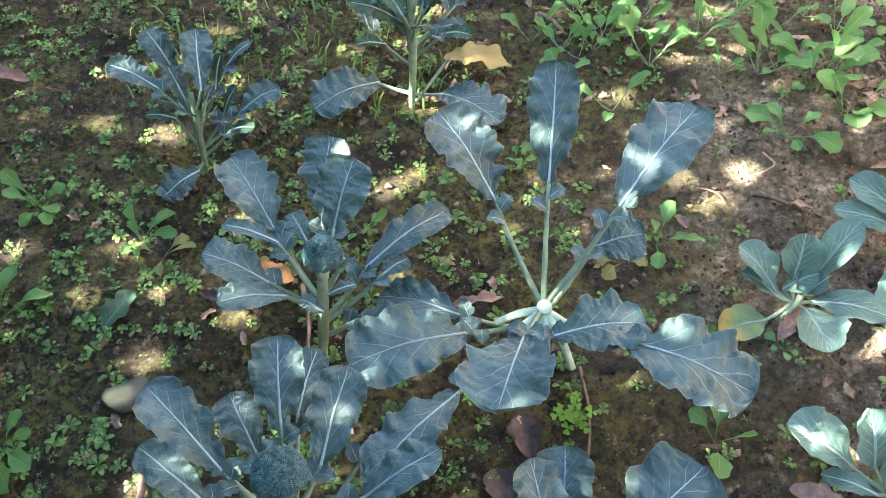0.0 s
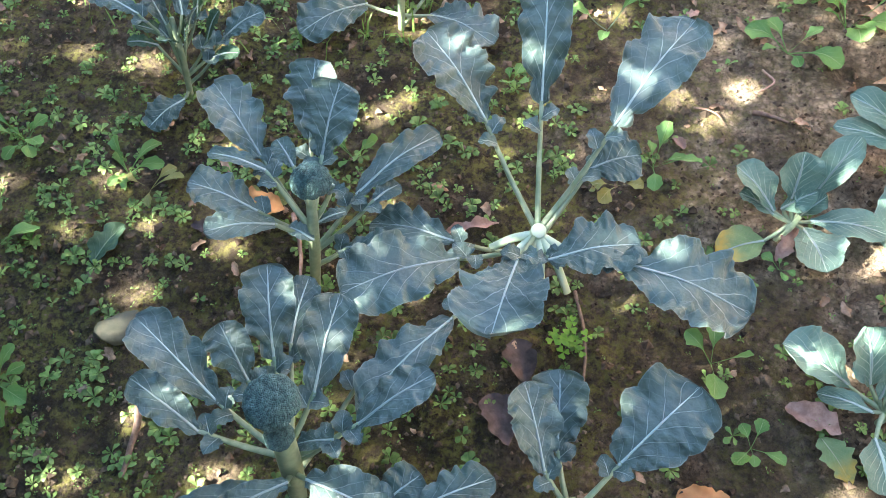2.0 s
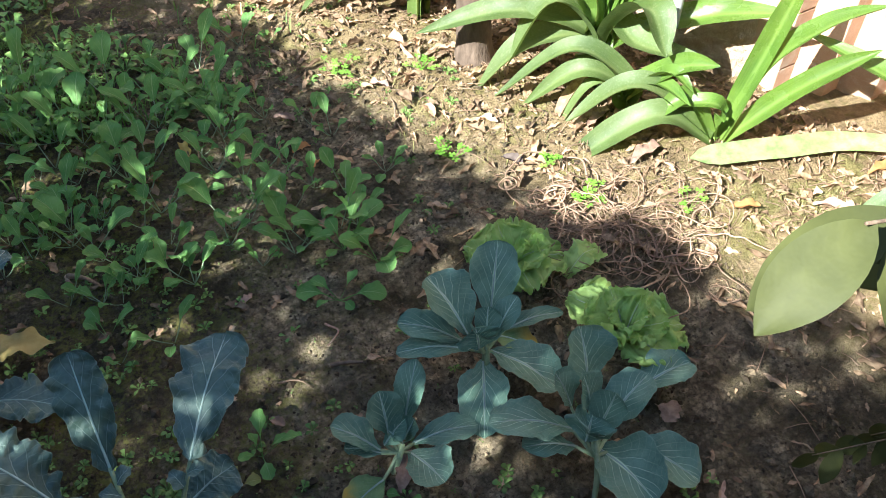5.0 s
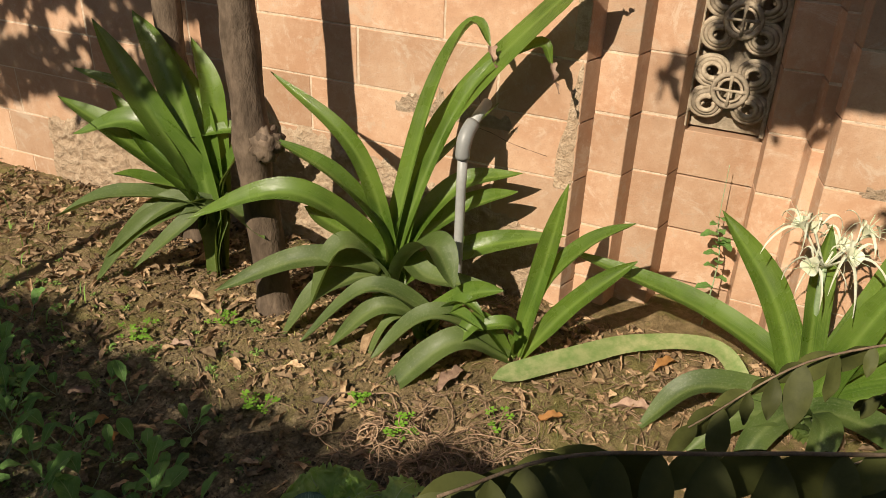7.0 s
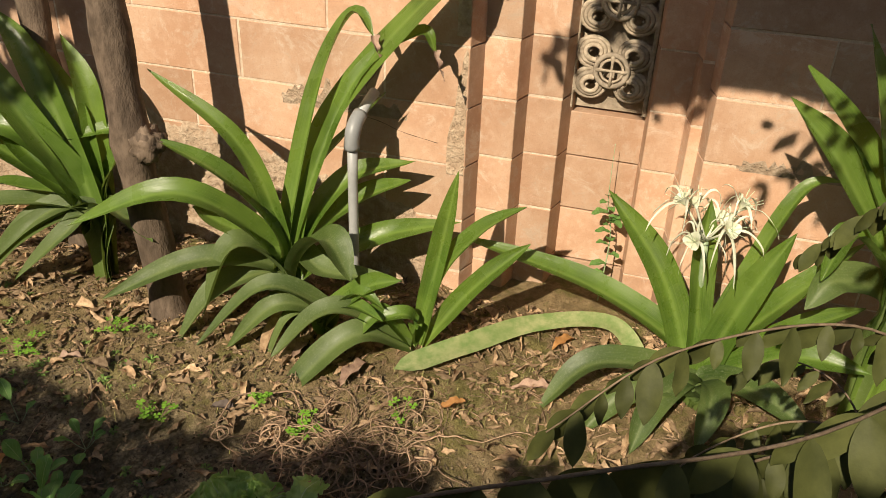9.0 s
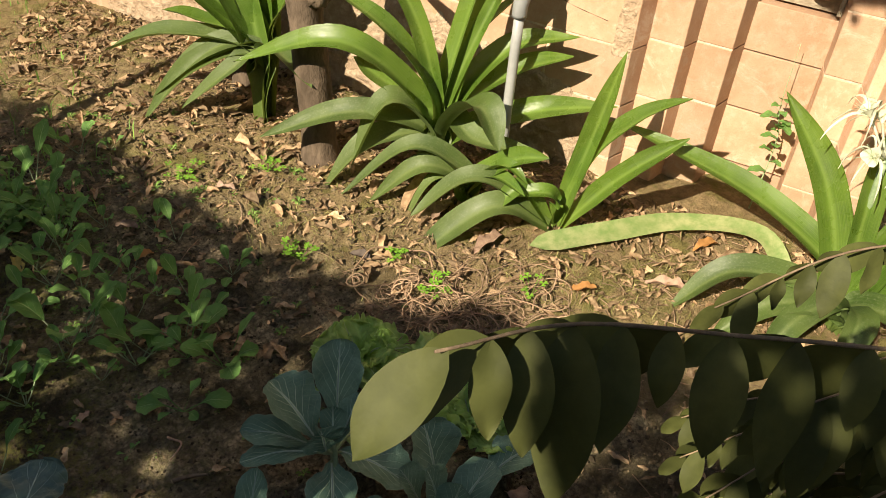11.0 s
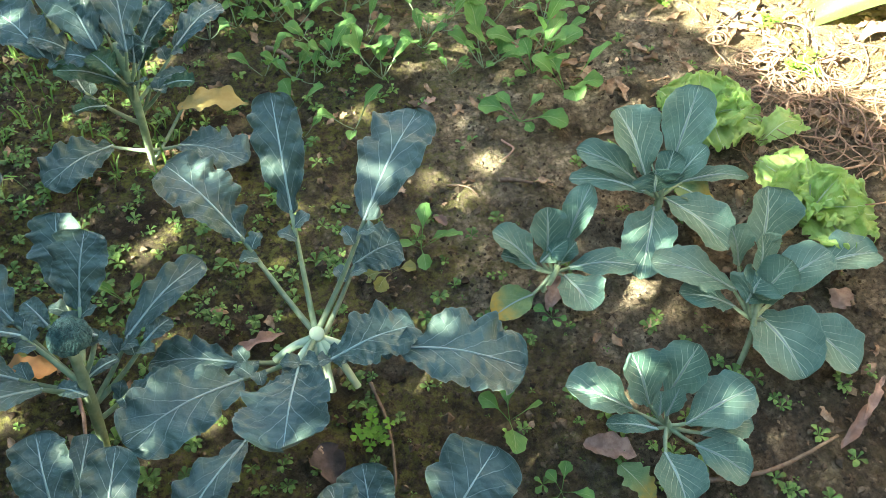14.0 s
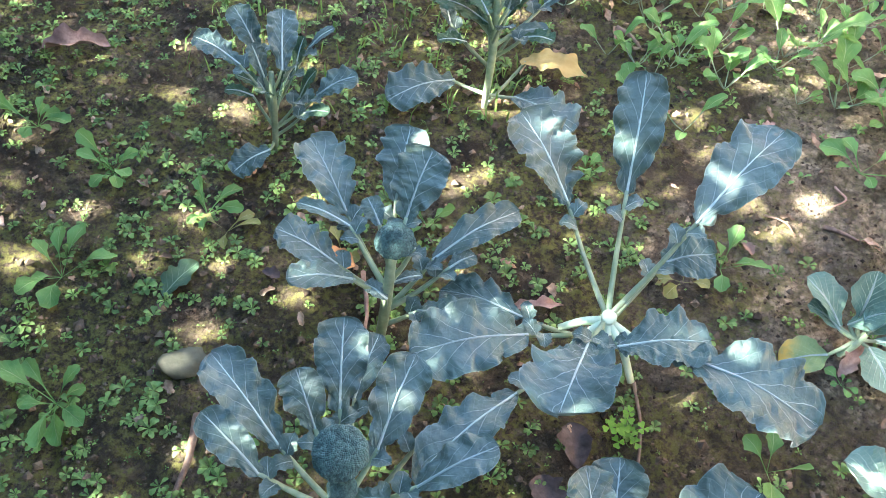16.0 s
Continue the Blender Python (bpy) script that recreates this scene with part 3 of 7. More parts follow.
def cement_coat():
    """Rough cement left along the foot of the wall and beside the niche."""
    for name, s0, s1, z0, tops, proud, seed, label in (
            ("cement_skirt", -2.3, -1.2, 0.02, (0.55, 0.52, 0.47, 0.4, 0.33), 0.02, 1, "crumbling cement at the foot of the wall"),
            ("cement_skirt", -3.4, -2.3, 0.02, (0.34, 0.4, 0.45, 0.5, 0.55), 0.02, 4, "crumbling cement at the foot of the wall"),
            ("cement_patch", -1.17, -1.11, 0.5, (0.62, 0.72, 0.9, 0.92), 0.005, 2, "rough cement patch"),
            ("cement_patch", -1.15, -1.109, 0.95, (1.25, 1.45, 1.5, 1.55), 0.004, 5, "rough cement along the niche's edge"),
            ("cement_patch", -1.75, -1.3, 0.66, (0.7, 0.74, 0.71, 0.69), 0.004, 6, "smeared mortar over a joint"),
            ("cement_patch", -0.3, 0.25, 0.66, (0.69, 0.705, 0.7, 0.685), 0.003, 7, "smeared mortar over a joint"),
            ("cement_patch", -0.38, 0.1, 0.02, (0.2, 0.24, 0.18, 0.2), 0.012, 3, "crumbling cement at the foot of the wall")):
        n, m = max(8, int((s1 - s0) / 0.012)), 40
        b = Buf()
        rows, uvs = [], []
        for i in range(n + 1):
            u = i / n
            x = u * (len(tops) - 1)
            k = min(int(x), len(tops) - 2)
            top = tops[k] + (tops[k + 1] - tops[k]) * (x - k) + 0.05 * noise.noise(Vector((u * 14, seed, 0))) + 0.025 * noise.noise(Vector((u * 47, seed, 3)))
            row = []
            for q in range(m + 1):
                v = q / m
                sx, z = s0 + (s1 - s0) * u, z0 + (top - z0) * v
                w = proud * (0.55 + 0.6 * noise.noise(Vector((sx * 30, z * 30, seed))) + 0.4 * noise.noise(Vector((sx * 75, z * 75, seed)))) * smooth01((1 - v) / 0.08) * smooth01(min(u, 1 - u) / 0.06)
                row.append(by_wall(sx, max(-0.006, w + 0.004 * smooth01((1 - v) / 0.05) - 0.004), z))
            rows.append(row)
            uvs.append([(u, 0.5)] * (m + 1))
        b.grid(rows, uvs)
        part(name, b, M_CEMENT, WALL, label)
    # Dark tubes on the face stand in for the shade inside hairline cracks.
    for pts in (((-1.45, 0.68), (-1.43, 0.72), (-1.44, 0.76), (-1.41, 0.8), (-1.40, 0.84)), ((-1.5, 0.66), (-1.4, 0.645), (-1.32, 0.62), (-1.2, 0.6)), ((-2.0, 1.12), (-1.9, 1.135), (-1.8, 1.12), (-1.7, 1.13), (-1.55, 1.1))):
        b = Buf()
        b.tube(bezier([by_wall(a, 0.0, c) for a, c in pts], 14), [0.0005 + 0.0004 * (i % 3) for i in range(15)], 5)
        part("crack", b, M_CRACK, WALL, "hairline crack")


cement_coat()


def sky_block(name, x0, x1, y0, y1, label):
    """A plain wall, added out of view, that closes the garden and cuts low sky light."""
    b = Buf()
    b.solid([(x, y, z) for z in (-0.3, 2.6) for x, y in ((x0, y0), (x1, y0), (x1, y1), (x0, y1))], [(3, 2, 1, 0), (4, 5, 6, 7), (0, 1, 5, 4), (1, 2, 6, 5), (2, 3, 7, 6), (3, 0, 4, 7)])
    tagged(part(name, b, M_UNSEEN_WALL, smooth=False), label, "wall", kind="structure")


# Unseen walls added on three sides to hold back sky light near the horizon.
sky_block("wall_south", -5.6, 4.2, -3.0, -2.8, "plain unseen wall added to cut low sky light")
sky_block("wall_west", -5.8, -5.6, -3.0, 6.8, "plain unseen wall added to cut low sky light")
sky_block("wall_north", -5.6, -1.2, 6.6, 6.8, "plain unseen wall added to cut low sky light")


def build_screen():
    """Cast scrollwork panel in the niche: rings with a cross over pairs of deep volutes."""
    panel = tagged(part("niche_panel", screen_back(), M_PANEL, smooth=False), "weathered cast stone scrollwork panel in the wall niche", "ornament")
    cell, mid = 0.212, -0.708
    for k in range(0, 6):
        z = 0.838 + cell * k
        ring(panel, mid, z, 0.05, 0.0085)
        ring(panel, mid, z, 0.035, 0.0045)
        b = Buf()
        for a in (0, 90):
            d = Vector((math.cos(radians(a)), math.sin(radians(a))))
            b.tube([by_wall(mid + d.x * x, -0.204, z + d.y * x) for x in (-0.048, -0.02, 0.02, 0.048)], [0.008, 0.0045, 0.0045, 0.008], 6)
        part("cross", b, M_PANEL, panel)
        for sx in (-1, 1):
            for sz in (-1, 1):
                for size, deep in ((1.0, -0.222), (0.74, -0.216), (0.5, -0.21)):
                    b = Buf()
                    pts, n = [], 22
                    for i in range(n + 1):
                        a = -1.9 + i / n * 5.6
                        r = 0.06 * size * (1 - 0.3 * i / n)
                        pts.append(by_wall(mid + sx * (0.06 + r * math.cos(a)), deep, z + sz * (0.053 + r * math.sin(a) * 0.86)))
                    b.tube(pts, [0.0095 - 0.003 * i / n for i in range(n + 1)], 6)
                    part("scroll", b, M_PANEL, panel)
                b = Buf()
                c = by_wall(mid + sx * 0.06, -0.224, z + sz * 0.05)
                e = WALL_ALONG * sx
                b.tube(bezier([c + e * 0.012, c + e * 0.03 + Vector((0, 0, 0.02 * sz)), c + e * 0.05 + Vector((0, 0, 0.036 * sz))], 6), [0.008, 0.01, 0.0095, 0.008, 0.006, 0.004, 0.002], 6)
                part("leaf_curl", b, M_PANEL, panel)
    for sx in (-1, 1):
        b = Buf()
        box_between(b, mid + sx * 0.118 - 0.007, mid + sx * 0.118 + 0.007, 0.215, 0.3, 0.7, TOP - 0.02, 0.003)
        part("border", b, M_PANEL, panel, smooth=False)


def screen_back():
    b = Buf()
    box_between(b, -0.838, -0.572, 0.262, 0.309, 0.692, TOP - 0.01, 0.002)
    return b


def ring(parent, s, z, r, t):
    b = Buf()
    n = 26
    b.tube([by_wall(s + r * math.cos(2 * math.pi * i / n), -0.206, z + r * math.sin(2 * math.pi * i / n)) for i in range(n + 1)], t, 7, cap=False)
    part("ring", b, M_PANEL, parent)


build_screen()


# ---- pipe ----
def build_pipe():
    x, y = 1.842, 1.95
    z0 = gz(x, y) - 0.05
    p = thing("water_pipe", (x, y, gz(x, y)), "grey plastic standpipe with an elbow, set in the soil", "pipe")
    b = Buf()
    b.tube([(x, y, z0), (x, y, 0.3), (x, y, 0.55), (x + 0.002, y + 0.001, 0.66)], 0.0155, 16)
    part("riser", b, M_PVC, p)
    out = (Vector((0.80, 0.36, 0.36))).normalized()
    b = Buf()
    c0 = Vector((x, y, 0.645))
    line = [c0, c0 + Vector((0, 0, 0.028)), c0 + Vector((0, 0, 0.05)) + out * 0.008, c0 + Vector((0, 0, 0.066)) + out * 0.028, c0 + Vector((0, 0, 0.07)) + out * 0.06]
    b.tube(bezier(line, 12), [0.0225, 0.0225, 0.022, 0.022, 0.0225, 0.023, 0.0235, 0.0235, 0.023, 0.0225, 0.0225, 0.0225, 0.0225], 16)
    part("elbow", b, M_PVC, p)
    b = Buf()
    s = c0 + Vector((0, 0, 0.07)) + out * 0.05
    b.tube([s, s + out * 0.05, s + out * 0.11], [0.0165, 0.0165, 0.0165], 16)
    part("outlet", b, M_PVC, p)


build_pipe()


# ---- tree trunks ----
def trunk(place, height, r0, r1, knots, label, lean=(0, 0), bark=None):
    x, y = place
    t = thing("tree", (x, y, gz(x, y)), label, "tree")
    b = Buf()
    pts, rad = [], []
    n = 46
    for i in range(n + 1):
        s = i / n
        z = gz(x, y) - 0.06 + height * s
        pts.append((x + lean[0] * s + 0.012 * noise.noise(Vector((s * 5, x, y))), y + lean[1] * s + 0.012 * noise.noise(Vector((s * 5, y, 7.7))), z))
        r = r0 + (r1 - r0) * s + 0.03 * math.exp(-z * 16) + 0.004 * noise.noise(Vector((s * height * 7, x, 2.2)))
        for kz, kr in knots:
            r += kr * math.exp(-((z - kz) / 0.03) ** 2)
        rad.append(r)
    b.tube(pts, rad, 18)
    for i, p in enumerate(b.v):
        q = Vector(p)
        d = noise.noise(Vector((q.x * 26, q.y * 26, q.z * 9))) * 0.006
        c = Vector((x, y, q.z))
        b.v[i] = tuple(q + (q - c).normalized() * d)
    part("trunk", b, bark or M_BARK, t)
    return t


T1 = trunk((1.385, 2.35), 3.0, 0.058, 0.044, ((0.68, 0.014), (0.95, 0.006)), "slender brown tree with a knotted trunk near the wall", (-0.09, 0.15))
for a, z, r in ((0.6, 0.67, 0.026), (-1.9, 0.68, 0.032), (2.3, 0.93, 0.014), (-2.4, 0.5, 0.012)):
    b = Buf()
    c = Vector((1.385 + math.cos(a) * 0.05, 2.35 + math.sin(a) * 0.05, z))
    b.tube([c - Vector((math.cos(a), math.sin(a), 0)) * 0.02, c, c + Vector((math.cos(a), math.sin(a), 0.1)) * r * 0.7], [r, r * 0.9, r * 0.35], 9)
    part("knot", b, M_BARK, T1)
b = Buf()
c = Vector((1.385, 2.35, 0.66)) + Vector((-0.1, -0.85, 0)).normalized() * 0.042
rows, uvs = [], []
for i in range(15):
    row = []
    for k in range(22):
        q = Vector((math.sin(math.pi * i / 14) * math.cos(0.2856 * k), math.sin(math.pi * i / 14) * math.sin(0.2856 * k), math.cos(math.pi * i / 14)))
        row.append(c + Vector((q.x * 0.05, q.y * 0.036, q.z * 0.048)) * (1 + 0.5 * noise.noise(q * 2.3) + 0.3 * noise.noise(q * 6)))
    rows.append(row)
    uvs.append([(0.5, 0.5)] * 22)
b.grid(rows, uvs, 0, True)
part("knot", b, M_BARK, T1, "large rough burr")
T2 = trunk((1.34, 2.92), 3.2, 0.05, 0.036, ((0.7, 0.006),), "slender brown tree standing close to the wall", (0.0, 0.1))
T3 = trunk((-0.285, 2.64), 2.6, 0.026, 0.018, ((0.2, 0.005),), "young tree with a thin pale trunk in the bed", (-0.1, 0.02), M_BARK_PALE)


# ---- broccoli ----
def broc_half(w):
    def half(s):
        if not 0 < s < 1:
            return 0.0006
        tip = math.sqrt(max(0.0, 1 - max(0.0, (s - 0.72) / 0.28) ** 2.4))
        return w * 0.5 * max(0.03, (0.4 + 0.6 * smooth01(s / 0.5)) * tip * min(1.0, s / 0.04))
    return half


class Brassica:
    """One plant: a stem, its leaves on their stalks, and perhaps a head."""

    def __init__(self, name, foot, top, label, category, stem_r=0.016, kind="broccoli", group=""):
        self.slim = min(1.0, stem_r / 0.0095)
        self.foot, self.top, self.kind = Vector((foot[0], foot[1], gz(*foot))), Vector(top), kind
        self.t = thing(name, self.foot, label, category, group)
        self.k = 0
        b = Buf()
        line = bezier([self.foot - Vector((0, 0, 0.03)), self.foot.lerp(self.top, 0.5) + Vector((0.006, -0.004, 0)), self.top], 14)
        b.tube(line, [stem_r * (0.8 + 0.3 * math.sin(i / 14 * 3)) for i in range(15)], 11)
        part("stem", b, M_STALK, self.t)

    def leaf(self, base, tip, w, under=False):
        self.k += 1
        k, base, tip = self.k, Vector(base), Vector(tip)
        d = tip - base
        size = d.length
        axis = (self.foot, self.top)
        f = min(0.97, max(0.12, (base.z - self.foot.z - 0.07) / max(0.05, self.top.z - self.foot.z)))
        if self.kind == "cabbage":
            f = max(f, 0.75)
        root = axis[0].lerp(axis[1], f)
        if self.kind == "broccoli":
            mid = base.lerp(tip, 0.5) + Vector((0, 0, size * 0.07))
            line = bezier([base, mid, tip - Vector((0, 0, size * 0.05))], 54)
            b = Buf()
            fine = min(1.0, w / 0.075)
            blade(b, line, broc_half(w * 1.03), 0, 16, 0.16 + 0.12 * ((k * 7) % 5) / 5, (0.085 * w + 0.001) * fine, 4.0, rib=0.0019, rough_edge=0.07, seed=k * 3.7 + base.x * 9, roll=0.25 * math.sin(k * 2.1), lobes=(0.15 * fine, min(3.4 + (k * 0.41) % 1.2, 2.3 * size / w), 0.5 * fine), steep=2.0, pucker=0.06 * w, ruffle=True)
            ob = part("leaf", b, [M_BROC_UNDER if under else M_BROC, M_RIB], self.t)
        else:
            mid = base.lerp(tip, 0.5) + Vector((0, 0, size * 0.10))
            line = bezier([base, mid, tip], 30)
            wave = k * 1.3

            def half(s):
                if not 0 < s < 1:
                    return 0.0006
                tip = math.sqrt(max(0.0, 1 - max(0.0, (s - 0.5) / 0.5) ** 2.4))
                return w * 0.56 * max(0.04, (0.15 + 0.85 * smooth01((s + 0.02) / 0.5)) * tip * (1 + 0.025 * math.sin(s * 21 + wave)))
            b = Buf()
            blade(b, line, half, 0, 14, 0.3 + 0.14 * math.sin(k), 0.05 * w, 2.0, rib=0.0021, rough_edge=0.12, seed=k * 2.3 + base.x * 9, roll=0.15 * math.sin(k * 1.7), lobes=(0.035, 9.0, 0.0), pucker=0.035 * w)
            ob = part("leaf", b, [M_CABB_OLD if under else M_CABB, M_RIB], self.t, "yellowing lower leaf" if under else "")
        b = Buf()
        sag = root.lerp(base, 0.55) - Vector((0, 0, 0.06 * (base - root).length))
        start = base + d * 0.04
        r = 0.0046 * self.slim if self.kind == "broccoli" else 0.004
        b.tube(bezier([root, sag, start], 10), [r * (1.25 - 0.045 * i) for i in range(11)], 7)
        part("stalk", b, M_STALK, ob)
        if self.kind == "broccoli" and (base - root).length > 0.09:
            self.lobe(root, base, k)
        return ob

    def heart(self, size, turn, n=4):
        """Upright, cupped inner leaves that close round the plant's centre."""
        c = self.top + Vector((0, 0, 0.01))
        for i in range(n):
            a = turn + i * 2 * math.pi / n + 0.3 * math.sin(i * 2.1)
            d = Vector((math.cos(a), math.sin(a), 0))
            e = size * (1.0 - 0.12 * (i % 3))
            line = bezier([c + d * 0.006, c + d * e * 0.3 + Vector((0, 0, e * 0.4)), c + d * e * 0.55 + Vector((0, 0, e * 0.75)), c + d * e * 0.68 + Vector((0, 0, e * 0.98))], 26)
            b = Buf()
            blade(b, line, lambda s: e * 0.46 * (0.35 + 0.65 * smooth01(s / 0.5)) * math.sqrt(max(0.0, 1 - max(0.0, (s - 0.55) / 0.45) ** 2.4)) + 0.0008, 0, 12, 0.32, 0.03 * e, 2, rib=0.0016, rough_edge=0.1, seed=i * 3.1 + turn, lobes=(0.03, 8.0, 0.0), pucker=0.02 * e, up=-d)
            part("inner_leaf", b, [M_CABB, M_RIB], self.t)

    def lobe(self, root, base, k):
        """A small leaflet low on the stalk."""
        for f, sgn in ((0.9, 1), (0.8, -1)):
            p = root.lerp(base, f)
            d = (base - root).normalized()
            side = d.cross(Vector((0, 0, 1))).normalized() * sgn
            b = Buf()
            q = p + side * 0.03 + d * 0.014 + Vector((0, 0, 0.004))
            blade(b, bezier([p, p.lerp(q, 0.5) + Vector((0, 0, 0.006)), q], 10), lambda s: 0.014 * max(0.0, math.sin(max(0.001, s) ** 0.7 * 3.1416)) ** 0.6 + 0.0005, 0, 6, 0.3, 0.003, 2, rough_edge=0.4, seed=k + f * 5)
            part("leaflet", b, M_BROC, self.t)

    def head(self, centre, r, label="tight blue-green broccoli head"):
        """A dome of tight floret clusters, each covered with small buds."""
        b = Buf()
        c = Vector(centre)
        knots = [Vector((math.sqrt(max(0, 1 - z * z)) * math.cos(i * 2.4 + c.x * 9), math.sqrt(max(0, 1 - z * z)) * math.sin(i * 2.4 + c.x * 9), z)) for i, z in ((i, 1 - 1.35 * (i + 0.5) / 22) for i in range(22))]

        def swell(q):
            near = min((q - k).length for k in knots)
            return 1.03 - 0.5 * near * near + 0.07 * noise.noise(q * 2.1 + c * 11)

        n = 1500
        for i in range(n):
            zf = 1 - 1.35 * (i + 0.5) / n
            a = i * 2.399963
            rr = math.sqrt(max(0, 1 - zf * zf))
            q = Vector((rr * math.cos(a), rr * math.sin(a), zf))
            p = c + Vector((q.x, q.y, q.z * 0.82)) * r * swell(q)
            s = r * 0.046 * (1 + 0.25 * math.sin(i * 7.7))
            up = q.normalized()
            e1 = up.orthogonal().normalized()
            e2 = up.cross(e1)
            low = [p + (e1 * math.cos(t) + e2 * math.sin(t)) * s for t in (0, 1.257, 2.513, 3.77, 5.027)]
            high = [p + up * s * 0.75 + (e1 * math.cos(t) + e2 * math.sin(t)) * s * 0.7 for t in (0, 1.257, 2.513, 3.77, 5.027)]
            b.solid(low + high + [p + up * s * 1.1], [(k, (k + 1) % 5, 5 + (k + 1) % 5, 5 + k) for k in range(5)] + [(5 + k, 5 + (k + 1) % 5, 10) for k in range(5)])
        rows, uvs = [], []
        for i in range(13):
            zf = 1 - 1.5 * i / 12
            rr = math.sqrt(max(0, 1 - zf * zf))
            row = []
            for j in range(26):
                q = Vector((rr * math.cos(j * 0.24166), rr * math.sin(j * 0.24166), zf))
                row.append(c + Vector((q.x, q.y, q.z * 0.82)) * r * swell(q) * 0.985)
            rows.append(row)
            uvs.append([(0.5, 0.5)] * 26)
        b.grid(rows, uvs, 0, True)
        part("head", b, M_FLORET, self.t, label)


def broccoli_cut():
    p = Brassica("broccoli_plant", (0.142, 0.895), (0.148, 0.862, 0.2), "tall broccoli plant with a harvested stem and long leaf stalks", "broccoli plant", 0.0145)
    leaf = p.leaf
    leaf((0.037, 1.012, 0.290), (-0.084, 1.120, 0.390), 0.124)
    leaf((0.127, 1.011, 0.350), (0.111, 1.164, 0.500), 0.086)
    leaf((0.248, 0.985, 0.350), (0.36, 1.17, 0.430), 0.114)
    leaf((0.223, 1.001, 0.200), (0.312, 1.037, 0.220), 0.100)
    leaf((0.172, 0.801, 0.210), (0.318, 0.841, 0.240), 0.121)
    leaf((0.283, 0.798, 0.240), (0.497, 0.740, 0.240), 0.142)
    leaf((0.122, 0.766, 0.260), (0.098, 0.611, 0.300), 0.141)
    leaf((0.023, 0.787, 0.200), (-0.155, 0.678, 0.240), 0.122)
    leaf((0.004, 0.848, 0.150), (-0.160, 0.885, 0.120), 0.077)
    leaf((0.029, 0.675, 0.200), (-0.079, 0.497, 0.240), 0.088)
    b = Buf()
    b.tube([(0.147, 0.864, 0.15), (0.149, 0.86, 0.188), (0.1495, 0.859, 0.198), (0.15, 0.858, 0.206), (0.15, 0.857, 0.2085)], [0.012, 0.0125, 0.0135, 0.0135, 0.0115], 14)
    part("cut_stump", b, M_STALK_PALE, p.t, "pale cut end of the main stem")
    c = Vector((0.149, 0.86, 0.19))
    for k, (a, e, drop) in enumerate(((-165, 0.08, 0.03), (-132, 0.1, 0.055), (-104, 0.085, 0.075), (-24, 0.1, 0.03), (-50, 0.1, 0.055), (-75, 0.075, 0.07))):
        d = Vector((math.cos(radians(a)), math.sin(radians(a)), 0))
        b = Buf()
        b.tube(bezier([c + d * 0.008, c + d * e * 0.55 - Vector((0, 0, drop * 0.2)), c + d * e - Vector((0, 0, drop))], 8), [0.0082 - 0.0002 * i for i in range(9)], 9)
        part("cut_stalk", b, M_STALK_PALE, p.t, "pale stub of a cut leaf stalk")


def broccoli_small_head():
    p = Brassica("broccoli_plant", (-0.262, 0.775), (-0.228, 0.818, 0.3), "broccoli plant with a small head", "broccoli plant", 0.0095)
    leaf = p.leaf
    leaf((-0.336, 0.892, 0.270), (-0.444, 1.002, 0.330), 0.093)
    leaf((-0.263, 0.941, 0.270), (-0.268, 1.055, 0.360), 0.089)
    leaf((-0.232, 0.902, 0.280), (-0.211, 1.004, 0.370), 0.098)
    leaf((-0.178, 0.888, 0.200), (-0.051, 1.035, 0.220), 0.064)
    leaf((-0.284, 0.778, 0.250), (-0.373, 0.711, 0.320), 0.049)
    leaf((-0.319, 0.797, 0.250), (-0.428, 0.799, 0.320), 0.073)
    leaf((-0.320, 0.868, 0.270), (-0.422, 0.874, 0.300), 0.036)
    leaf((-0.257, 0.843, 0.330), (-0.288, 0.874, 0.360), 0.036)
    leaf((-0.180, 0.801, 0.160), (-0.077, 0.801, 0.180), 0.064)
    leaf((-0.144, 0.879, 0.200), (-0.106, 0.923, 0.200), 0.037)
    leaf((-0.235, 0.816, 0.200), (-0.184, 0.847, 0.210), 0.028)
    leaf((-0.230, 0.785, 0.200), (-0.274, 0.795, 0.220), 0.030)
    leaf((-0.198, 0.849, 0.280), (-0.232, 0.849, 0.300), 0.024)
    p.head((-0.224, 0.822, 0.327), 0.032)


def broccoli_large_head():
    p = Brassica("broccoli_plant", (-0.196, 0.397), (-0.176, 0.432, 0.34), "broccoli plant with a large head and a side shoot", "broccoli plant", 0.017)
    leaf = p.leaf
    leaf((-0.289, 0.461, 0.250), (-0.440, 0.561, 0.300), 0.085)
    leaf((-0.236, 0.483, 0.300), (-0.282, 0.541, 0.370), 0.063)
    leaf((-0.224, 0.540, 0.250), (-0.261, 0.675, 0.310), 0.084)
    leaf((-0.146, 0.488, 0.270), (-0.123, 0.614, 0.370), 0.075)
    leaf((-0.301, 0.413, 0.250), (-0.400, 0.456, 0.330), 0.057)
    leaf((-0.080, 0.462, 0.240), (0.025, 0.540, 0.300), 0.064)
    leaf((-0.144, 0.383, 0.200), (-0.010, 0.350, 0.200), 0.086)
    leaf((-0.168, 0.375, 0.200), (-0.264, 0.306, 0.200), 0.049)
    leaf((-0.183, 0.381, 0.150), (-0.349, 0.305, 0.160), 0.048)
    leaf((-0.226, 0.594, 0.180), (-0.222, 0.718, 0.200), 0.052)
    leaf((-0.099, 0.591, 0.150), (-0.078, 0.494, 0.160), 0.040)
    leaf((-0.112, 0.442, 0.220), (-0.170, 0.434, 0.200), 0.031)
    p.head((-0.176, 0.437, 0.372), 0.037)
    p.head((-0.165, 0.405, 0.328), 0.02, "small side shoot head")


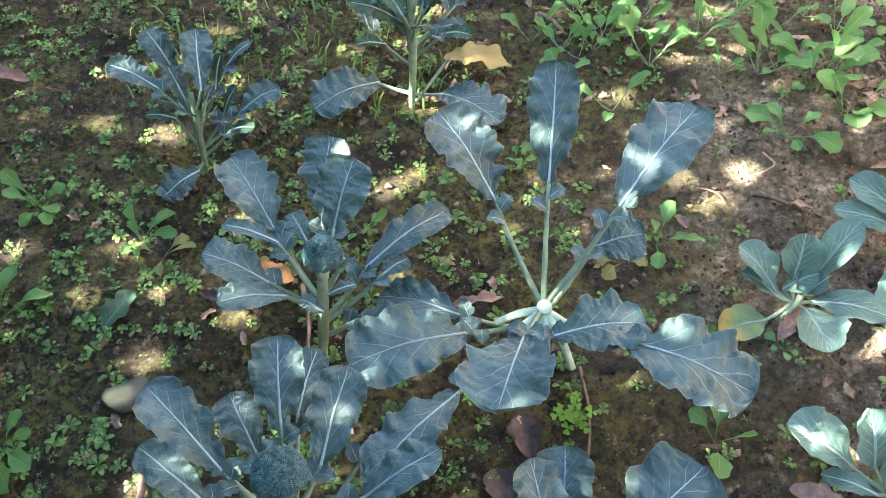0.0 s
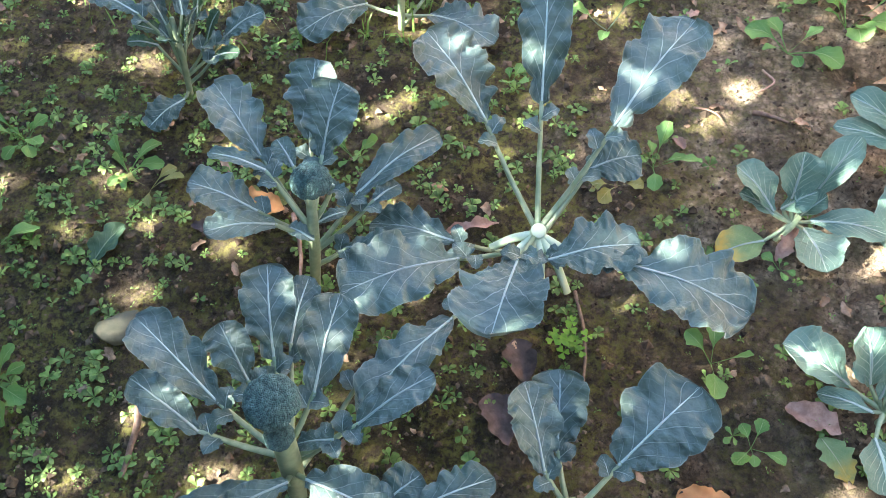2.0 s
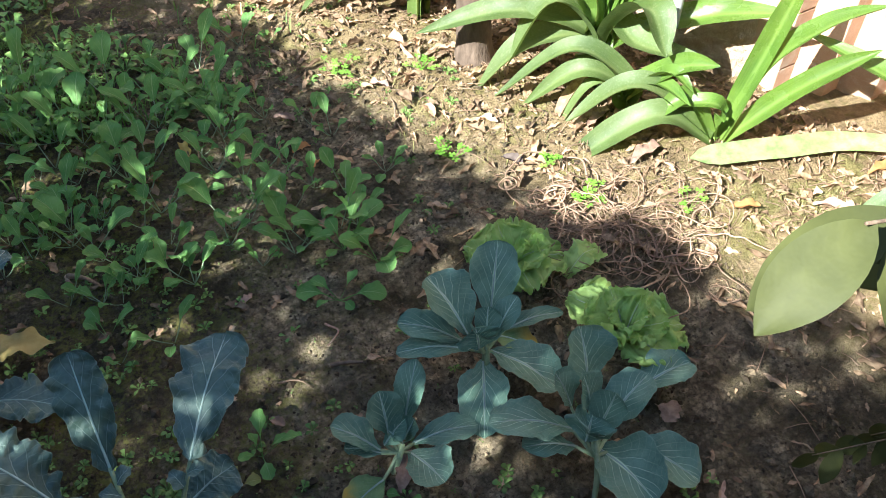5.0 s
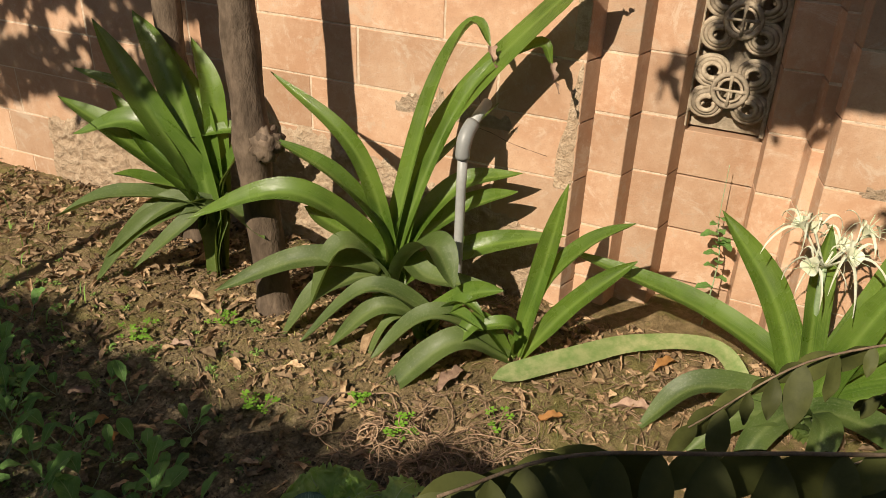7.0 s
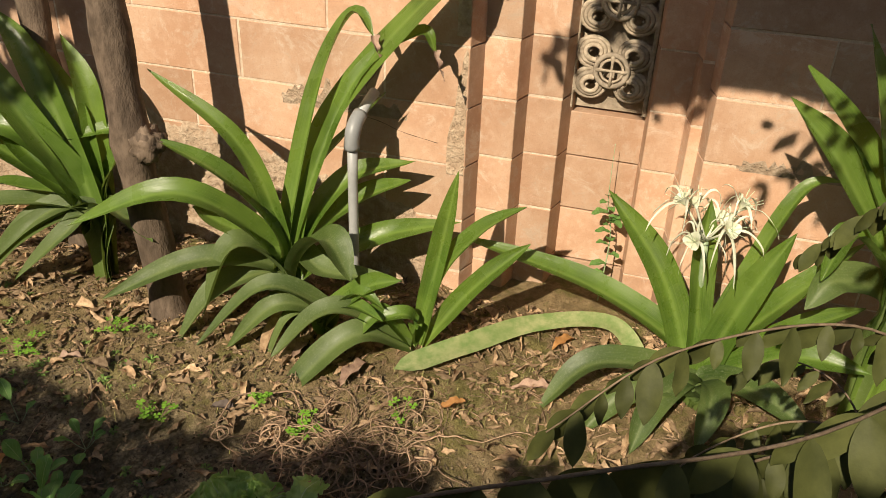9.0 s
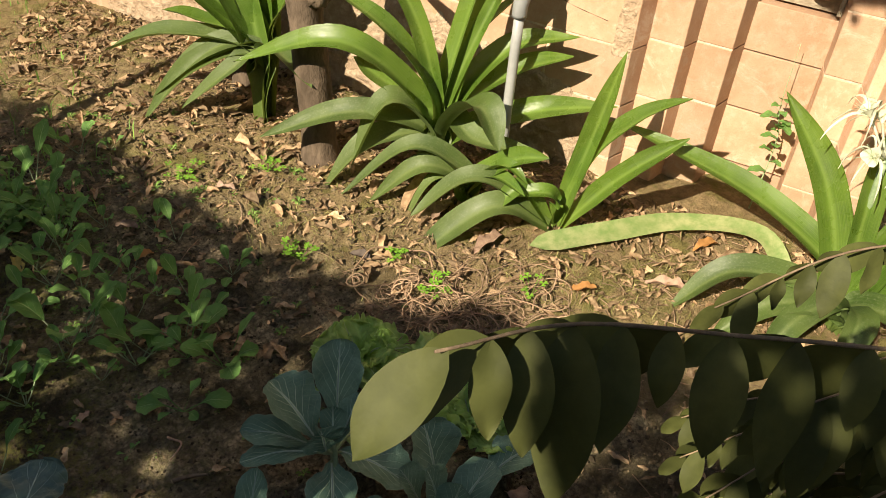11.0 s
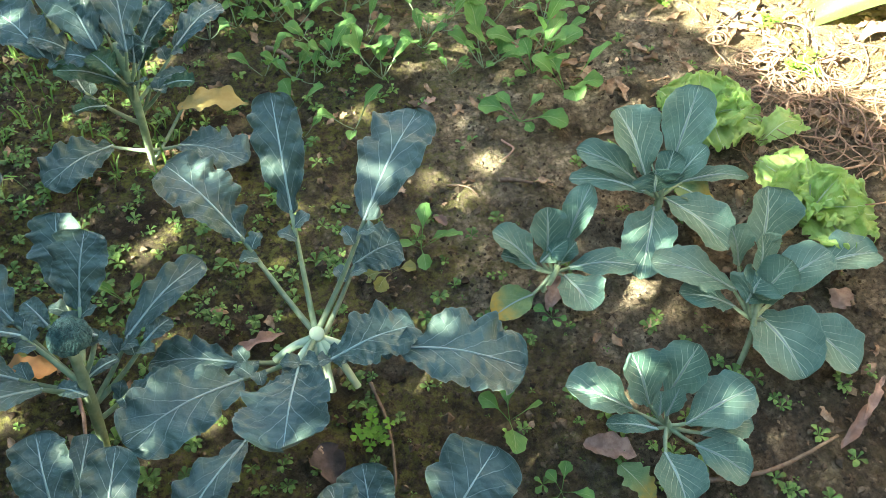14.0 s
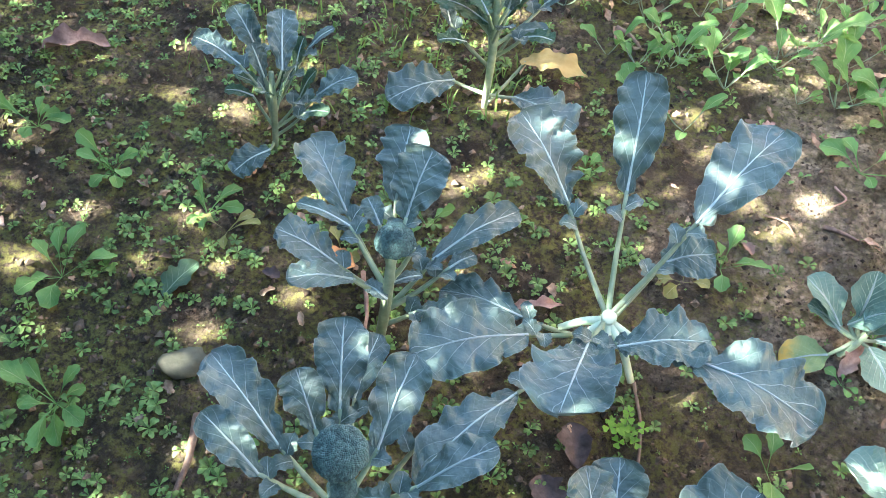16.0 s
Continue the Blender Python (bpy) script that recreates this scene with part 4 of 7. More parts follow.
def broccoli_young():
    p = Brassica("broccoli_plant", (-0.652, 1.213), (-0.645, 1.255, 0.2), "young broccoli plant with slender stem", "broccoli plant", 0.0068)
    leaf = p.leaf
    leaf((-0.613, 1.247, 0.220), (-0.643, 1.351, 0.300), 0.064)
    leaf((-0.696, 1.305, 0.200), (-0.760, 1.350, 0.280), 0.059)
    leaf((-0.716, 1.256, 0.200), (-0.820, 1.266, 0.250), 0.063)
    leaf((-0.564, 1.290, 0.120), (-0.488, 1.354, 0.150), 0.060)
    leaf((-0.639, 1.176, 0.040), (-0.699, 1.100, 0.030), 0.068)
    leaf((-0.596, 1.344, 0.200), (-0.542, 1.378, 0.250), 0.027)
    leaf((-0.644, 1.256, 0.120), (-0.731, 1.250, 0.180), 0.042, True)
    leaf((-0.631, 1.248, 0.140), (-0.616, 1.263, 0.200), 0.049, True)
    leaf((-0.664, 1.247, 0.140), (-0.676, 1.245, 0.180), 0.037)
    leaf((-0.597, 1.271, 0.120), (-0.557, 1.296, 0.200), 0.032, True)
    leaf((-0.625, 1.262, 0.160), (-0.585, 1.262, 0.235), 0.034)
    leaf((-0.668, 1.262, 0.170), (-0.700, 1.290, 0.240), 0.04)
    leaf((-0.640, 1.235, 0.150), (-0.655, 1.200, 0.190), 0.036, True)
    leaf((-0.612, 1.300, 0.170), (-0.600, 1.345, 0.240), 0.036, True)
    leaf((-0.690, 1.240, 0.130), (-0.750, 1.225, 0.150), 0.034, True)
    leaf((-0.580, 1.250, 0.100), (-0.520, 1.255, 0.120), 0.034, True)


def broccoli_back():
    p = Brassica("broccoli_plant", (-0.222, 1.475), (-0.215, 1.5, 0.34), "leafy broccoli plant with bare lower stem", "broccoli plant", 0.0085)
    leaf = p.leaf
    leaf((-0.195, 1.483, 0.330), (-0.211, 1.658, 0.460), 0.102)
    leaf((-0.254, 1.496, 0.330), (-0.347, 1.671, 0.400), 0.110)
    leaf((-0.370, 1.521, 0.300), (-0.493, 1.669, 0.320), 0.117)
    leaf((-0.125, 1.583, 0.250), (-0.026, 1.701, 0.280), 0.062)
    leaf((-0.302, 1.503, 0.050), (-0.435, 1.389, 0.060), 0.109)
    leaf((-0.154, 1.499, 0.040), (0.003, 1.419, 0.060), 0.109)
    leaf((-0.185, 1.519, 0.200), (-0.104, 1.547, 0.220), 0.035)
    leaf((-0.229, 1.564, 0.350), (-0.198, 1.730, 0.380), 0.076)
    leaf((-0.226, 1.486, 0.250), (-0.352, 1.486, 0.300), 0.071, True)
    leaf((-0.222, 1.452, 0.300), (-0.267, 1.491, 0.330), 0.070, True)
    leaf((-0.196, 1.519, 0.250), (-0.143, 1.607, 0.300), 0.062, True)
    leaf((-0.187, 1.484, 0.300), (-0.178, 1.505, 0.360), 0.059)
    leaf((-0.319, 1.516, 0.200), (-0.345, 1.559, 0.220), 0.037)
    leaf((-0.256, 1.488, 0.300), (-0.318, 1.494, 0.330), 0.056)
    leaf((-0.300, 1.530, 0.280), (-0.400, 1.560, 0.330), 0.06)
    leaf((-0.180, 1.540, 0.300), (-0.120, 1.620, 0.350), 0.055)
    leaf((-0.240, 1.540, 0.330), (-0.290, 1.600, 0.400), 0.05)
    leaf((-0.150, 1.500, 0.220), (-0.080, 1.490, 0.240), 0.045, True)
    leaf((-0.270, 1.470, 0.200), (-0.330, 1.440, 0.220), 0.05, True)
    leaf((-0.200, 1.460, 0.260), (-0.170, 1.430, 0.300), 0.04)


def broccoli_far():
    p = Brassica("broccoli_plant", (-0.46, 1.84), (-0.46, 1.85, 0.3), "leafy broccoli plant at the end of the row", "broccoli plant", 0.009)
    leaf = p.leaf
    leaf((-0.397, 1.884, 0.330), (-0.384, 1.985, 0.420), 0.092)
    leaf((-0.463, 1.865, 0.330), (-0.474, 1.934, 0.400), 0.069)
    leaf((-0.519, 1.852, 0.300), (-0.571, 1.921, 0.350), 0.094)
    leaf((-0.446, 1.802, 0.200), (-0.379, 1.925, 0.300), 0.082, True)
    leaf((-0.494, 1.784, 0.200), (-0.509, 1.809, 0.300), 0.093, True)


def broccoli_low():
    p = Brassica("broccoli_plant", (0.262, 0.415), (0.255, 0.43, 0.12), "low broccoli plant with three broad leaves", "broccoli plant", 0.013)
    leaf = p.leaf
    leaf((0.207, 0.460, 0.150), (0.157, 0.572, 0.240), 0.079)
    leaf((0.223, 0.502, 0.130), (0.211, 0.617, 0.200), 0.091)
    leaf((0.320, 0.497, 0.130), (0.429, 0.621, 0.200), 0.139)


def broccoli_edge():
    p = Brassica("broccoli_plant", (0.0, 0.34), (0.0, 0.345, 0.13), "low broccoli plant beside the larger ones", "broccoli plant", 0.011)
    leaf = p.leaf
    leaf((-0.039, 0.376, 0.120), (0.018, 0.433, 0.140), 0.070)
    leaf((0.015, 0.376, 0.140), (0.131, 0.444, 0.150), 0.065)


for make in (broccoli_cut, broccoli_small_head, broccoli_large_head, broccoli_young, broccoli_back, broccoli_far, broccoli_low, broccoli_edge):
    make()


# ---- cabbages ----
def cabbage_small():
    p = Brassica("cabbage", (0.596, 1.022), (0.645, 1.058, 0.055), "young cabbage with one yellowing lower leaf", "cabbage", 0.0058, "cabbage", "young cabbages")
    leaf = p.leaf
    leaf((0.599, 1.062, 0.050), (0.510, 1.119, 0.110), 0.072)
    leaf((0.621, 1.075, 0.080), (0.619, 1.123, 0.170), 0.072)
    leaf((0.656, 1.080, 0.080), (0.712, 1.150, 0.200), 0.060)
    leaf((0.608, 1.066, 0.060), (0.657, 1.073, 0.120), 0.058)
    leaf((0.669, 1.066, 0.030), (0.814, 1.051, 0.040), 0.059)
    leaf((0.657, 1.049, 0.030), (0.699, 0.955, 0.030), 0.097)
    leaf((0.588, 1.015, 0.020), (0.495, 0.970, 0.020), 0.067, True)
    leaf((0.598, 1.056, 0.050), (0.525, 1.078, 0.080), 0.058)
    p.heart(0.05, 0.4, 3)


def cabbage_tall():
    p = Brassica("cabbage", (0.882, 1.172), (0.905, 1.215, 0.09), "blue-green young cabbage beside the lettuces", "cabbage", 0.0058, "cabbage", "young cabbages")
    leaf = p.leaf
    leaf((0.873, 1.240, 0.100), (0.817, 1.356, 0.200), 0.123)
    leaf((0.935, 1.259, 0.100), (1.002, 1.377, 0.230), 0.099)
    leaf((0.862, 1.243, 0.080), (0.727, 1.310, 0.130), 0.073)
    leaf((0.874, 1.222, 0.070), (0.703, 1.253, 0.100), 0.068)
    leaf((0.924, 1.215, 0.090), (0.992, 1.245, 0.180), 0.052)
    leaf((0.880, 1.195, 0.100), (0.877, 1.215, 0.150), 0.100)
    leaf((0.921, 1.217, 0.050), (1.022, 1.067, 0.040), 0.112)
    leaf((0.898, 1.208, 0.040), (0.819, 1.025, 0.020), 0.098)
    leaf((0.967, 1.258, 0.050), (1.133, 1.258, 0.050), 0.039)
    leaf((0.941, 1.260, 0.050), (1.035, 1.196, 0.020), 0.090, True)
    p.heart(0.065, 1.1, 3)


def cabbage_large():
    p = Brassica("cabbage", (0.956, 0.795), (1.01, 0.905, 0.09), "largest young cabbage with open outer leaves", "cabbage", 0.0058, "cabbage", "young cabbages")
    leaf = p.leaf
    leaf((1.057, 1.017, 0.100), (1.057, 1.090, 0.220), 0.112)
    leaf((0.996, 0.982, 0.100), (0.965, 1.021, 0.190), 0.070)
    leaf((1.021, 0.947, 0.120), (1.001, 0.973, 0.220), 0.072)
    leaf((0.989, 0.948, 0.070), (0.808, 0.996, 0.130), 0.093)
    leaf((0.978, 0.915, 0.060), (0.856, 0.934, 0.100), 0.067)
    leaf((1.045, 0.927, 0.070), (1.167, 0.968, 0.150), 0.086)
    leaf((1.172, 0.995, 0.050), (1.313, 1.001, 0.080), 0.092)
    leaf((1.017, 0.910, 0.050), (1.072, 0.753, 0.040), 0.127)
    leaf((1.094, 0.886, 0.040), (1.187, 0.763, 0.030), 0.099)
    leaf((0.983, 0.898, 0.100), (1.010, 0.928, 0.140), 0.091)
    p.heart(0.085, 0.5, 3)


def cabbage_pale():
    p = Brassica("cabbage", (0.777, 0.683), (0.772, 0.69, 0.055), "pale green sunlit young cabbage", "cabbage", 0.0058, "cabbage", "young cabbages")
    leaf = p.leaf
    leaf((0.715, 0.722, 0.050), (0.586, 0.757, 0.105), 0.092)
    leaf((0.745, 0.722, 0.060), (0.707, 0.785, 0.155), 0.092)
    leaf((0.783, 0.736, 0.060), (0.832, 0.783, 0.165), 0.086)
    leaf((0.802, 0.678, 0.060), (0.928, 0.712, 0.115), 0.090)
    leaf((0.827, 0.661, 0.050), (0.925, 0.675, 0.060), 0.066)
    leaf((0.756, 0.683, 0.040), (0.658, 0.700, 0.050), 0.034)
    leaf((0.757, 0.640, 0.035), (0.772, 0.545, 0.030), 0.090)
    leaf((0.815, 0.645, 0.040), (0.900, 0.580, 0.030), 0.074)
    leaf((0.763, 0.690, 0.080), (0.782, 0.716, 0.140), 0.034)
    leaf((0.752, 0.694, 0.075), (0.748, 0.716, 0.130), 0.030)


for make in (cabbage_small, cabbage_tall, cabbage_large, cabbage_pale):
    make()


# ---- lettuces ----
def lettuce(x, y, r, seed, label):
    """Loose head: broad sheets with toothed, frilled margins round an open heart."""
    t = thing("lettuce", (x, y, gz(x, y)), label, "lettuce", "lettuces")
    rng = random.Random(seed)
    o = Vector((x, y, gz(x, y)))
    up = Vector((0, 0, 1))
    for k in range(11):
        a = k * 2.4 + rng.uniform(-0.3, 0.3)
        f = k / 10
        lie = radians(70 - 58 * f + rng.uniform(-7, 7))
        size = r * rng.uniform(1.05, 1.25) * (1 - 0.18 * f)
        d = Vector((math.cos(a), math.sin(a), 0))
        mid = o + (d * math.sin(lie * 0.6) + up * math.cos(lie * 0.6)) * size * 0.58
        tip = o + (d * math.sin(lie) + up * math.cos(lie)) * size + d * size * 0.06
        w = r * rng.uniform(1.15, 1.45) * (1 - 0.3 * f)
        b = Buf()
        blade(b, bezier([o + d * 0.008, mid, tip], 44), lambda s: w * 0.5 * (0.22 + 0.78 * smooth01(s / 0.7)) * math.sqrt(max(0.0, 1 - 0.7 * max(0.0, (s - 0.78) / 0.22) ** 2.4)) + 0.001, 0, 40, 0.2, 0.06 * w, 2.2, rough_edge=0.15, seed=k * 5.1 + seed, rib=0.0024, frill=0.004, lobes=(0.15, 13, 0.0), steep=1.8, pucker=0.003, ragged=0.011, pleat=0.006)
        part("leaf", b, [M_LETT, M_STALK_PALE], t)


def torn_leaf(x, y, size, angle):
    o = Vector((x, y, gz(x, y) + 0.05))
    d = Vector((math.cos(radians(angle)), math.sin(radians(angle)), 0))
    b = Buf()
    blade(b, bezier([o - d * size * 0.5 - Vector((0, 0, 0.045)), o, o + d * size * 0.5 + Vector((0, 0, -0.02))], 34), lambda s: size * 0.36 * (0.3 + 0.7 * smooth01(s / 0.5)) * math.sqrt(max(0.0, 1 - max(0.0, (s - 0.7) / 0.3) ** 2.4)) + 0.001, 0, 16, 0.12, 0.006, 3, rough_edge=0.3, seed=3.3, frill=0.003, lobes=(0.16, 7, 0.0), pucker=0.008, ragged=0.012)
    tagged(part("lettuce_leaf", b, M_LETT), "loose flat light green lettuce leaf on the soil", "lettuce leaf")


torn_leaf(1.263, 1.398, 0.12, 20)
lettuce(1.09, 1.455, 0.12, 3, "bright green frilly lettuce behind the cabbages")
lettuce(1.24, 1.15, 0.126, 8, "bright green frilly lettuce beside the root tangle")


# ---- spider lilies ----
def strap_half(w):
    def half(s):
        return w * 0.5 * (0.55 + 0.45 * smooth01(s / 0.35)) * max(0.0, 1 - max(0.0, (s - 0.62) / 0.38) ** 2.2) + 0.0008
    return half


class Lily:
    def __init__(self, foot, label):
        self.t = thing("spider_lily", (foot[0], foot[1], gz(foot[0], foot[1])), label, "lily plant", "spider lilies")
        self.k, self.foot = 0, Vector((foot[0], foot[1], gz(foot[0], foot[1])))

    def strap(self, *a, mat=None, label="", cut=False):
        *pts, w = a
        self.k += 1
        b = Buf()
        p0 = Vector(pts[0])
        g = self.foot.lerp(Vector((p0.x, p0.y, self.foot.z)), 0.5)
        line = bezier([g, *pts] if p0.z > g.z + 0.02 else pts, 28)
        blade(b, line, (lambda q: w * 0.5 * (0.7 + 0.3 * q) * min(1.0, (1.0 - q) * 18 + 0.1)) if cut else strap_half(w * 1.22), 0, 6, 0.08 if cut else 0.55, 0.05 * w, 1.6, seed=self.k * 1.7, roll=0.3 * math.sin(self.k * 2.7), up=(Vector((0, 0, 1)) + WALL_OUT * 0.35).normalized())
        droops = Vector(pts[-1]).z < p0.z + 0.06
        return part("leaf", b, mat or (M_LILY_OLD if droops else M_LILY), self.t, label or ("dull dark drooping leaf" if droops else ""))


def lilies():
    p = Lily((1.669, 2.060), "large spider lily clump with arching strap leaves by the standpipe")
    strap = p.strap
    strap((1.680, 2.069, 0.319), (1.799, 2.063, 0.647), (1.923, 1.949, 0.909), (2.097, 1.727, 1.221), 0.109, cut=True)
    strap((1.675, 2.078, 0.317), (1.800, 2.062, 0.795), (1.884, 1.996, 1.025), (1.917, 1.939, 0.972), 0.055)
    strap((1.685, 2.060, 0.336), (1.874, 1.993, 0.818), (2.005, 1.847, 0.989), (2.032, 1.800, 0.938), 0.036)
    strap((1.664, 2.077, 0.336), (1.585, 2.154, 0.659), (1.435, 2.375, 0.859), 0.047)
    strap((1.661, 2.062, 0.323), (1.523, 2.141, 0.569), (1.390, 2.291, 0.683), 0.068)
    strap((1.637, 2.084, 0.306), (1.400, 2.194, 0.540), (1.144, 2.437, 0.416), 0.070)
    strap((1.708, 2.062, 0.307), (1.890, 2.006, 0.428), (2.003, 1.870, 0.526), 0.073)
    strap((1.708, 2.062, 0.317), (1.887, 2.032, 0.499), (2.018, 1.864, 0.587), 0.065)
    strap((1.630, 2.076, 0.258), (1.410, 2.177, 0.316), (1.177, 2.342, 0.193), 0.066)
    strap((1.634, 2.050, 0.255), (1.504, 2.095, 0.368), (1.405, 2.147, 0.140), 0.086)
    strap((1.668, 2.010, 0.283), (1.680, 1.869, 0.427), (1.693, 1.768, 0.329), 0.087)
    strap((1.694, 2.045, 0.224), (1.931, 1.935, 0.320), (2.074, 1.707, 0.421), 0.066)
    strap((1.658, 2.068, 0.290), (1.520, 2.187, 0.405), (1.460, 2.250, 0.457), 0.060)
    strap((1.700, 2.035, 0.291), (1.718, 1.923, 0.277), (1.826, 1.697, 0.310), 0.060)
    strap((1.618, 2.058, 0.247), (1.457, 2.136, 0.205), (1.323, 2.208, 0.026), 0.082)
    strap((1.685, 2.061, 0.305), (1.792, 2.116, 0.493), (1.963, 1.940, 0.798), 0.054)
    for a in (((1.62, 2.02, 0.14), (1.53, 1.98, 0.1), (1.48, 1.95, 0.035), 0.03), ((1.70, 2.0, 0.12), (1.72, 1.93, 0.16), (1.7, 1.86, 0.06), 0.026), ((1.64, 2.1, 0.16), (1.55, 2.18, 0.12), (1.5, 2.22, 0.05), 0.03)):
        strap(*a, mat=M_DEAD, label="withered brown leaf")
    for at, to in (((1.917, 1.939, 0.975), (1.93, 1.915, 0.9)), ((2.03, 1.803, 0.945), (2.045, 1.775, 0.86)), ((2.094, 1.731, 1.215), (2.115, 1.7, 1.235))):
        b = Buf()
        q = Vector(at).lerp(Vector(to), 0.5) + WALL_OUT * 0.012
        blade(b, bezier([at, q, to], 14), lambda s: 0.011 * (1 - s) ** 0.6 + 0.0008, 0, 6, 0.7, 0.004, 2.5, rough_edge=0.5, seed=at[0] * 7)
        part("dead_tip", b, M_DEAD_PINK, p.t, "curled brown leaf tip")
    p = Lily((1.673, 1.881), "low spider lily offset with drooping leaves")
    strap = p.strap
    strap((1.670, 1.887, 0.172), (1.526, 1.977, 0.272), (1.353, 2.116, 0.063), 0.062)
    strap((1.670, 1.887, 0.155), (1.544, 1.945, 0.220), (1.414, 2.050, 0.052), 0.055)
    strap((1.675, 1.878, 0.149), (1.740, 1.765, 0.288), (1.796, 1.668, 0.340), 0.058)
    strap((1.680, 1.870, 0.148), (1.707, 1.763, 0.282), (1.744, 1.679, 0.256), 0.040)
    strap((1.670, 1.887, 0.147), (1.563, 1.913, 0.178), (1.480, 1.956, -0.016), 0.038)
    strap((1.675, 1.878, 0.149), (1.691, 1.770, 0.244), (1.714, 1.650, 0.241), 0.044)
    for a in (((1.65, 1.86, 0.1), (1.6, 1.8, 0.08), (1.57, 1.77, 0.03), 0.03), ((1.69, 1.85, 0.1), (1.73, 1.77, 0.1), (1.74, 1.72, 0.035), 0.028), ((1.63, 1.9, 0.09), (1.55, 1.9, 0.07), (1.49, 1.9, 0.03), 0.026)):
        strap(*a, mat=M_DEAD, label="withered brown leaf")
    p = Lily((1.855, 1.661), "small spider lily with glossy leaves against the wall")
    strap = p.strap
    strap((1.866, 1.668, 0.083), (1.921, 1.652, 0.337), (1.979, 1.632, 0.653), 0.051)
    strap((1.872, 1.656, 0.083), (1.923, 1.628, 0.318), (2.000, 1.555, 0.472), (2.088, 1.464, 0.566), 0.063)
    strap((1.877, 1.649, 0.085), (1.976, 1.557, 0.284), (2.090, 1.439, 0.457), 0.051)
    strap((1.844, 1.665, 0.084), (1.744, 1.699, 0.231), (1.667, 1.731, 0.157), 0.044)
    strap((1.842, 1.670, 0.084), (1.638, 1.783, 0.239), (1.482, 1.893, 0.084), 0.071)
    strap((1.828, 1.654, 0.088), (1.652, 1.718, 0.178), (1.426, 1.829, -0.042), 0.070)
    strap((1.856, 1.665, 0.085), (1.809, 1.646, 0.223), (1.688, 1.736, 0.193), 0.041)
    p = Lily((1.313, 2.654), "spider lily clump behind the tree trunk")
    strap = p.strap
    strap((1.330, 2.675, 0.360), (1.283, 2.797, 0.578), (1.267, 2.904, 0.848), 0.076)
    strap((1.340, 2.659, 0.382), (1.338, 2.743, 0.644), (1.309, 2.912, 0.835), 0.067)
    strap((1.357, 2.669, 0.387), (1.376, 2.716, 0.684), (1.362, 2.820, 0.869), 0.063)
    strap((1.315, 2.662, 0.360), (1.154, 2.780, 0.614), (0.975, 2.970, 0.556), 0.076)
    strap((1.324, 2.686, 0.358), (1.214, 2.836, 0.641), (1.043, 3.092, 0.737), 0.082)
    strap((1.298, 2.652, 0.337), (1.155, 2.699, 0.340), (0.965, 2.828, 0.134), 0.075)
    strap((1.314, 2.664, 0.349), (1.194, 2.791, 0.501), (1.119, 2.962, 0.682), 0.075)
    strap((1.338, 2.663, 0.353), (1.389, 2.614, 0.494), (1.468, 2.516, 0.649), 0.056)
    strap((1.348, 2.645, 0.368), (1.426, 2.630, 0.581), (1.275, 2.732, 0.562), 0.049)
    strap((1.298, 2.650, 0.348), (1.137, 2.769, 0.421), (1.041, 2.816, 0.450), 0.056)
    strap((1.315, 2.622, 0.345), (1.322, 2.450, 0.384), (1.341, 2.297, 0.355), 0.061)
    strap((1.298, 2.652, 0.337), (1.198, 2.664, 0.341), (1.069, 2.768, 0.230), 0.049)
    strap((1.304, 2.642, 0.340), (1.188, 2.602, 0.309), (1.034, 2.709, 0.139), 0.055)
    strap((1.298, 2.652, 0.337), (1.170, 2.793, 0.684), (1.102, 2.991, 0.923), 0.080)
    strap((1.292, 2.662, 0.335), (1.113, 2.852, 0.540), (0.974, 3.092, 0.653), 0.085)
    strap((1.304, 2.642, 0.340), (1.267, 2.825, 0.770), (1.228, 2.972, 0.937), 0.073)
    strap((1.281, 2.640, 0.326), (1.049, 2.802, 0.371), (0.871, 2.992, 0.260), 0.082)
    strap((1.288, 2.628, 0.339), (1.098, 2.718, 0.286), (0.910, 2.843, 0.027), 0.064)
    p = Lily((2.526, 0.604), "large spider lily with broad dark leaves")
    strap = p.strap
    strap((2.549, 0.605, 0.492), (2.488, 0.749, 0.835), (2.424, 0.922, 1.056), 0.096)
    strap((2.525, 0.605, 0.502), (2.416, 0.755, 0.824), (2.329, 0.905, 1.003), 0.081)
    strap((2.555, 0.595, 0.495), (2.536, 0.707, 0.808), (2.525, 0.845, 1.156), 0.096)
    strap((2.498, 0.612, 0.492), (2.380, 0.697, 0.579), (2.295, 0.724, 0.517), 0.069)
    strap((2.504, 0.602, 0.495), (2.382, 0.694, 0.708), (2.323, 0.716, 0.592), 0.059)
    p = Lily((2.311, 0.966), "flowering spider lily with white spidery blooms")
    strap = p.strap
    strap((2.316, 1.007, 0.199), (2.206, 1.279, 0.339), (2.018, 1.644, 0.419), 0.076)
    strap((2.306, 1.026, 0.232), (2.306, 1.145, 0.437), (2.272, 1.325, 0.619), 0.073)
    strap((2.322, 0.998, 0.262), (2.352, 1.045, 0.480), (2.393, 1.075, 0.652), 0.059)
    strap((2.334, 0.977, 0.219), (2.417, 0.934, 0.484), (2.486, 0.873, 0.722), (2.553, 0.797, 0.758), 0.041)
    strap((2.326, 0.950, 0.200), (2.357, 0.897, 0.437), (2.415, 0.836, 0.641), 0.072)
    strap((2.350, 0.949, 0.209), (2.436, 0.840, 0.399), (2.555, 0.714, 0.613), 0.070)
    strap((2.360, 0.931, 0.185), (2.427, 0.777, 0.356), (2.480, 0.643, 0.482), 0.060)
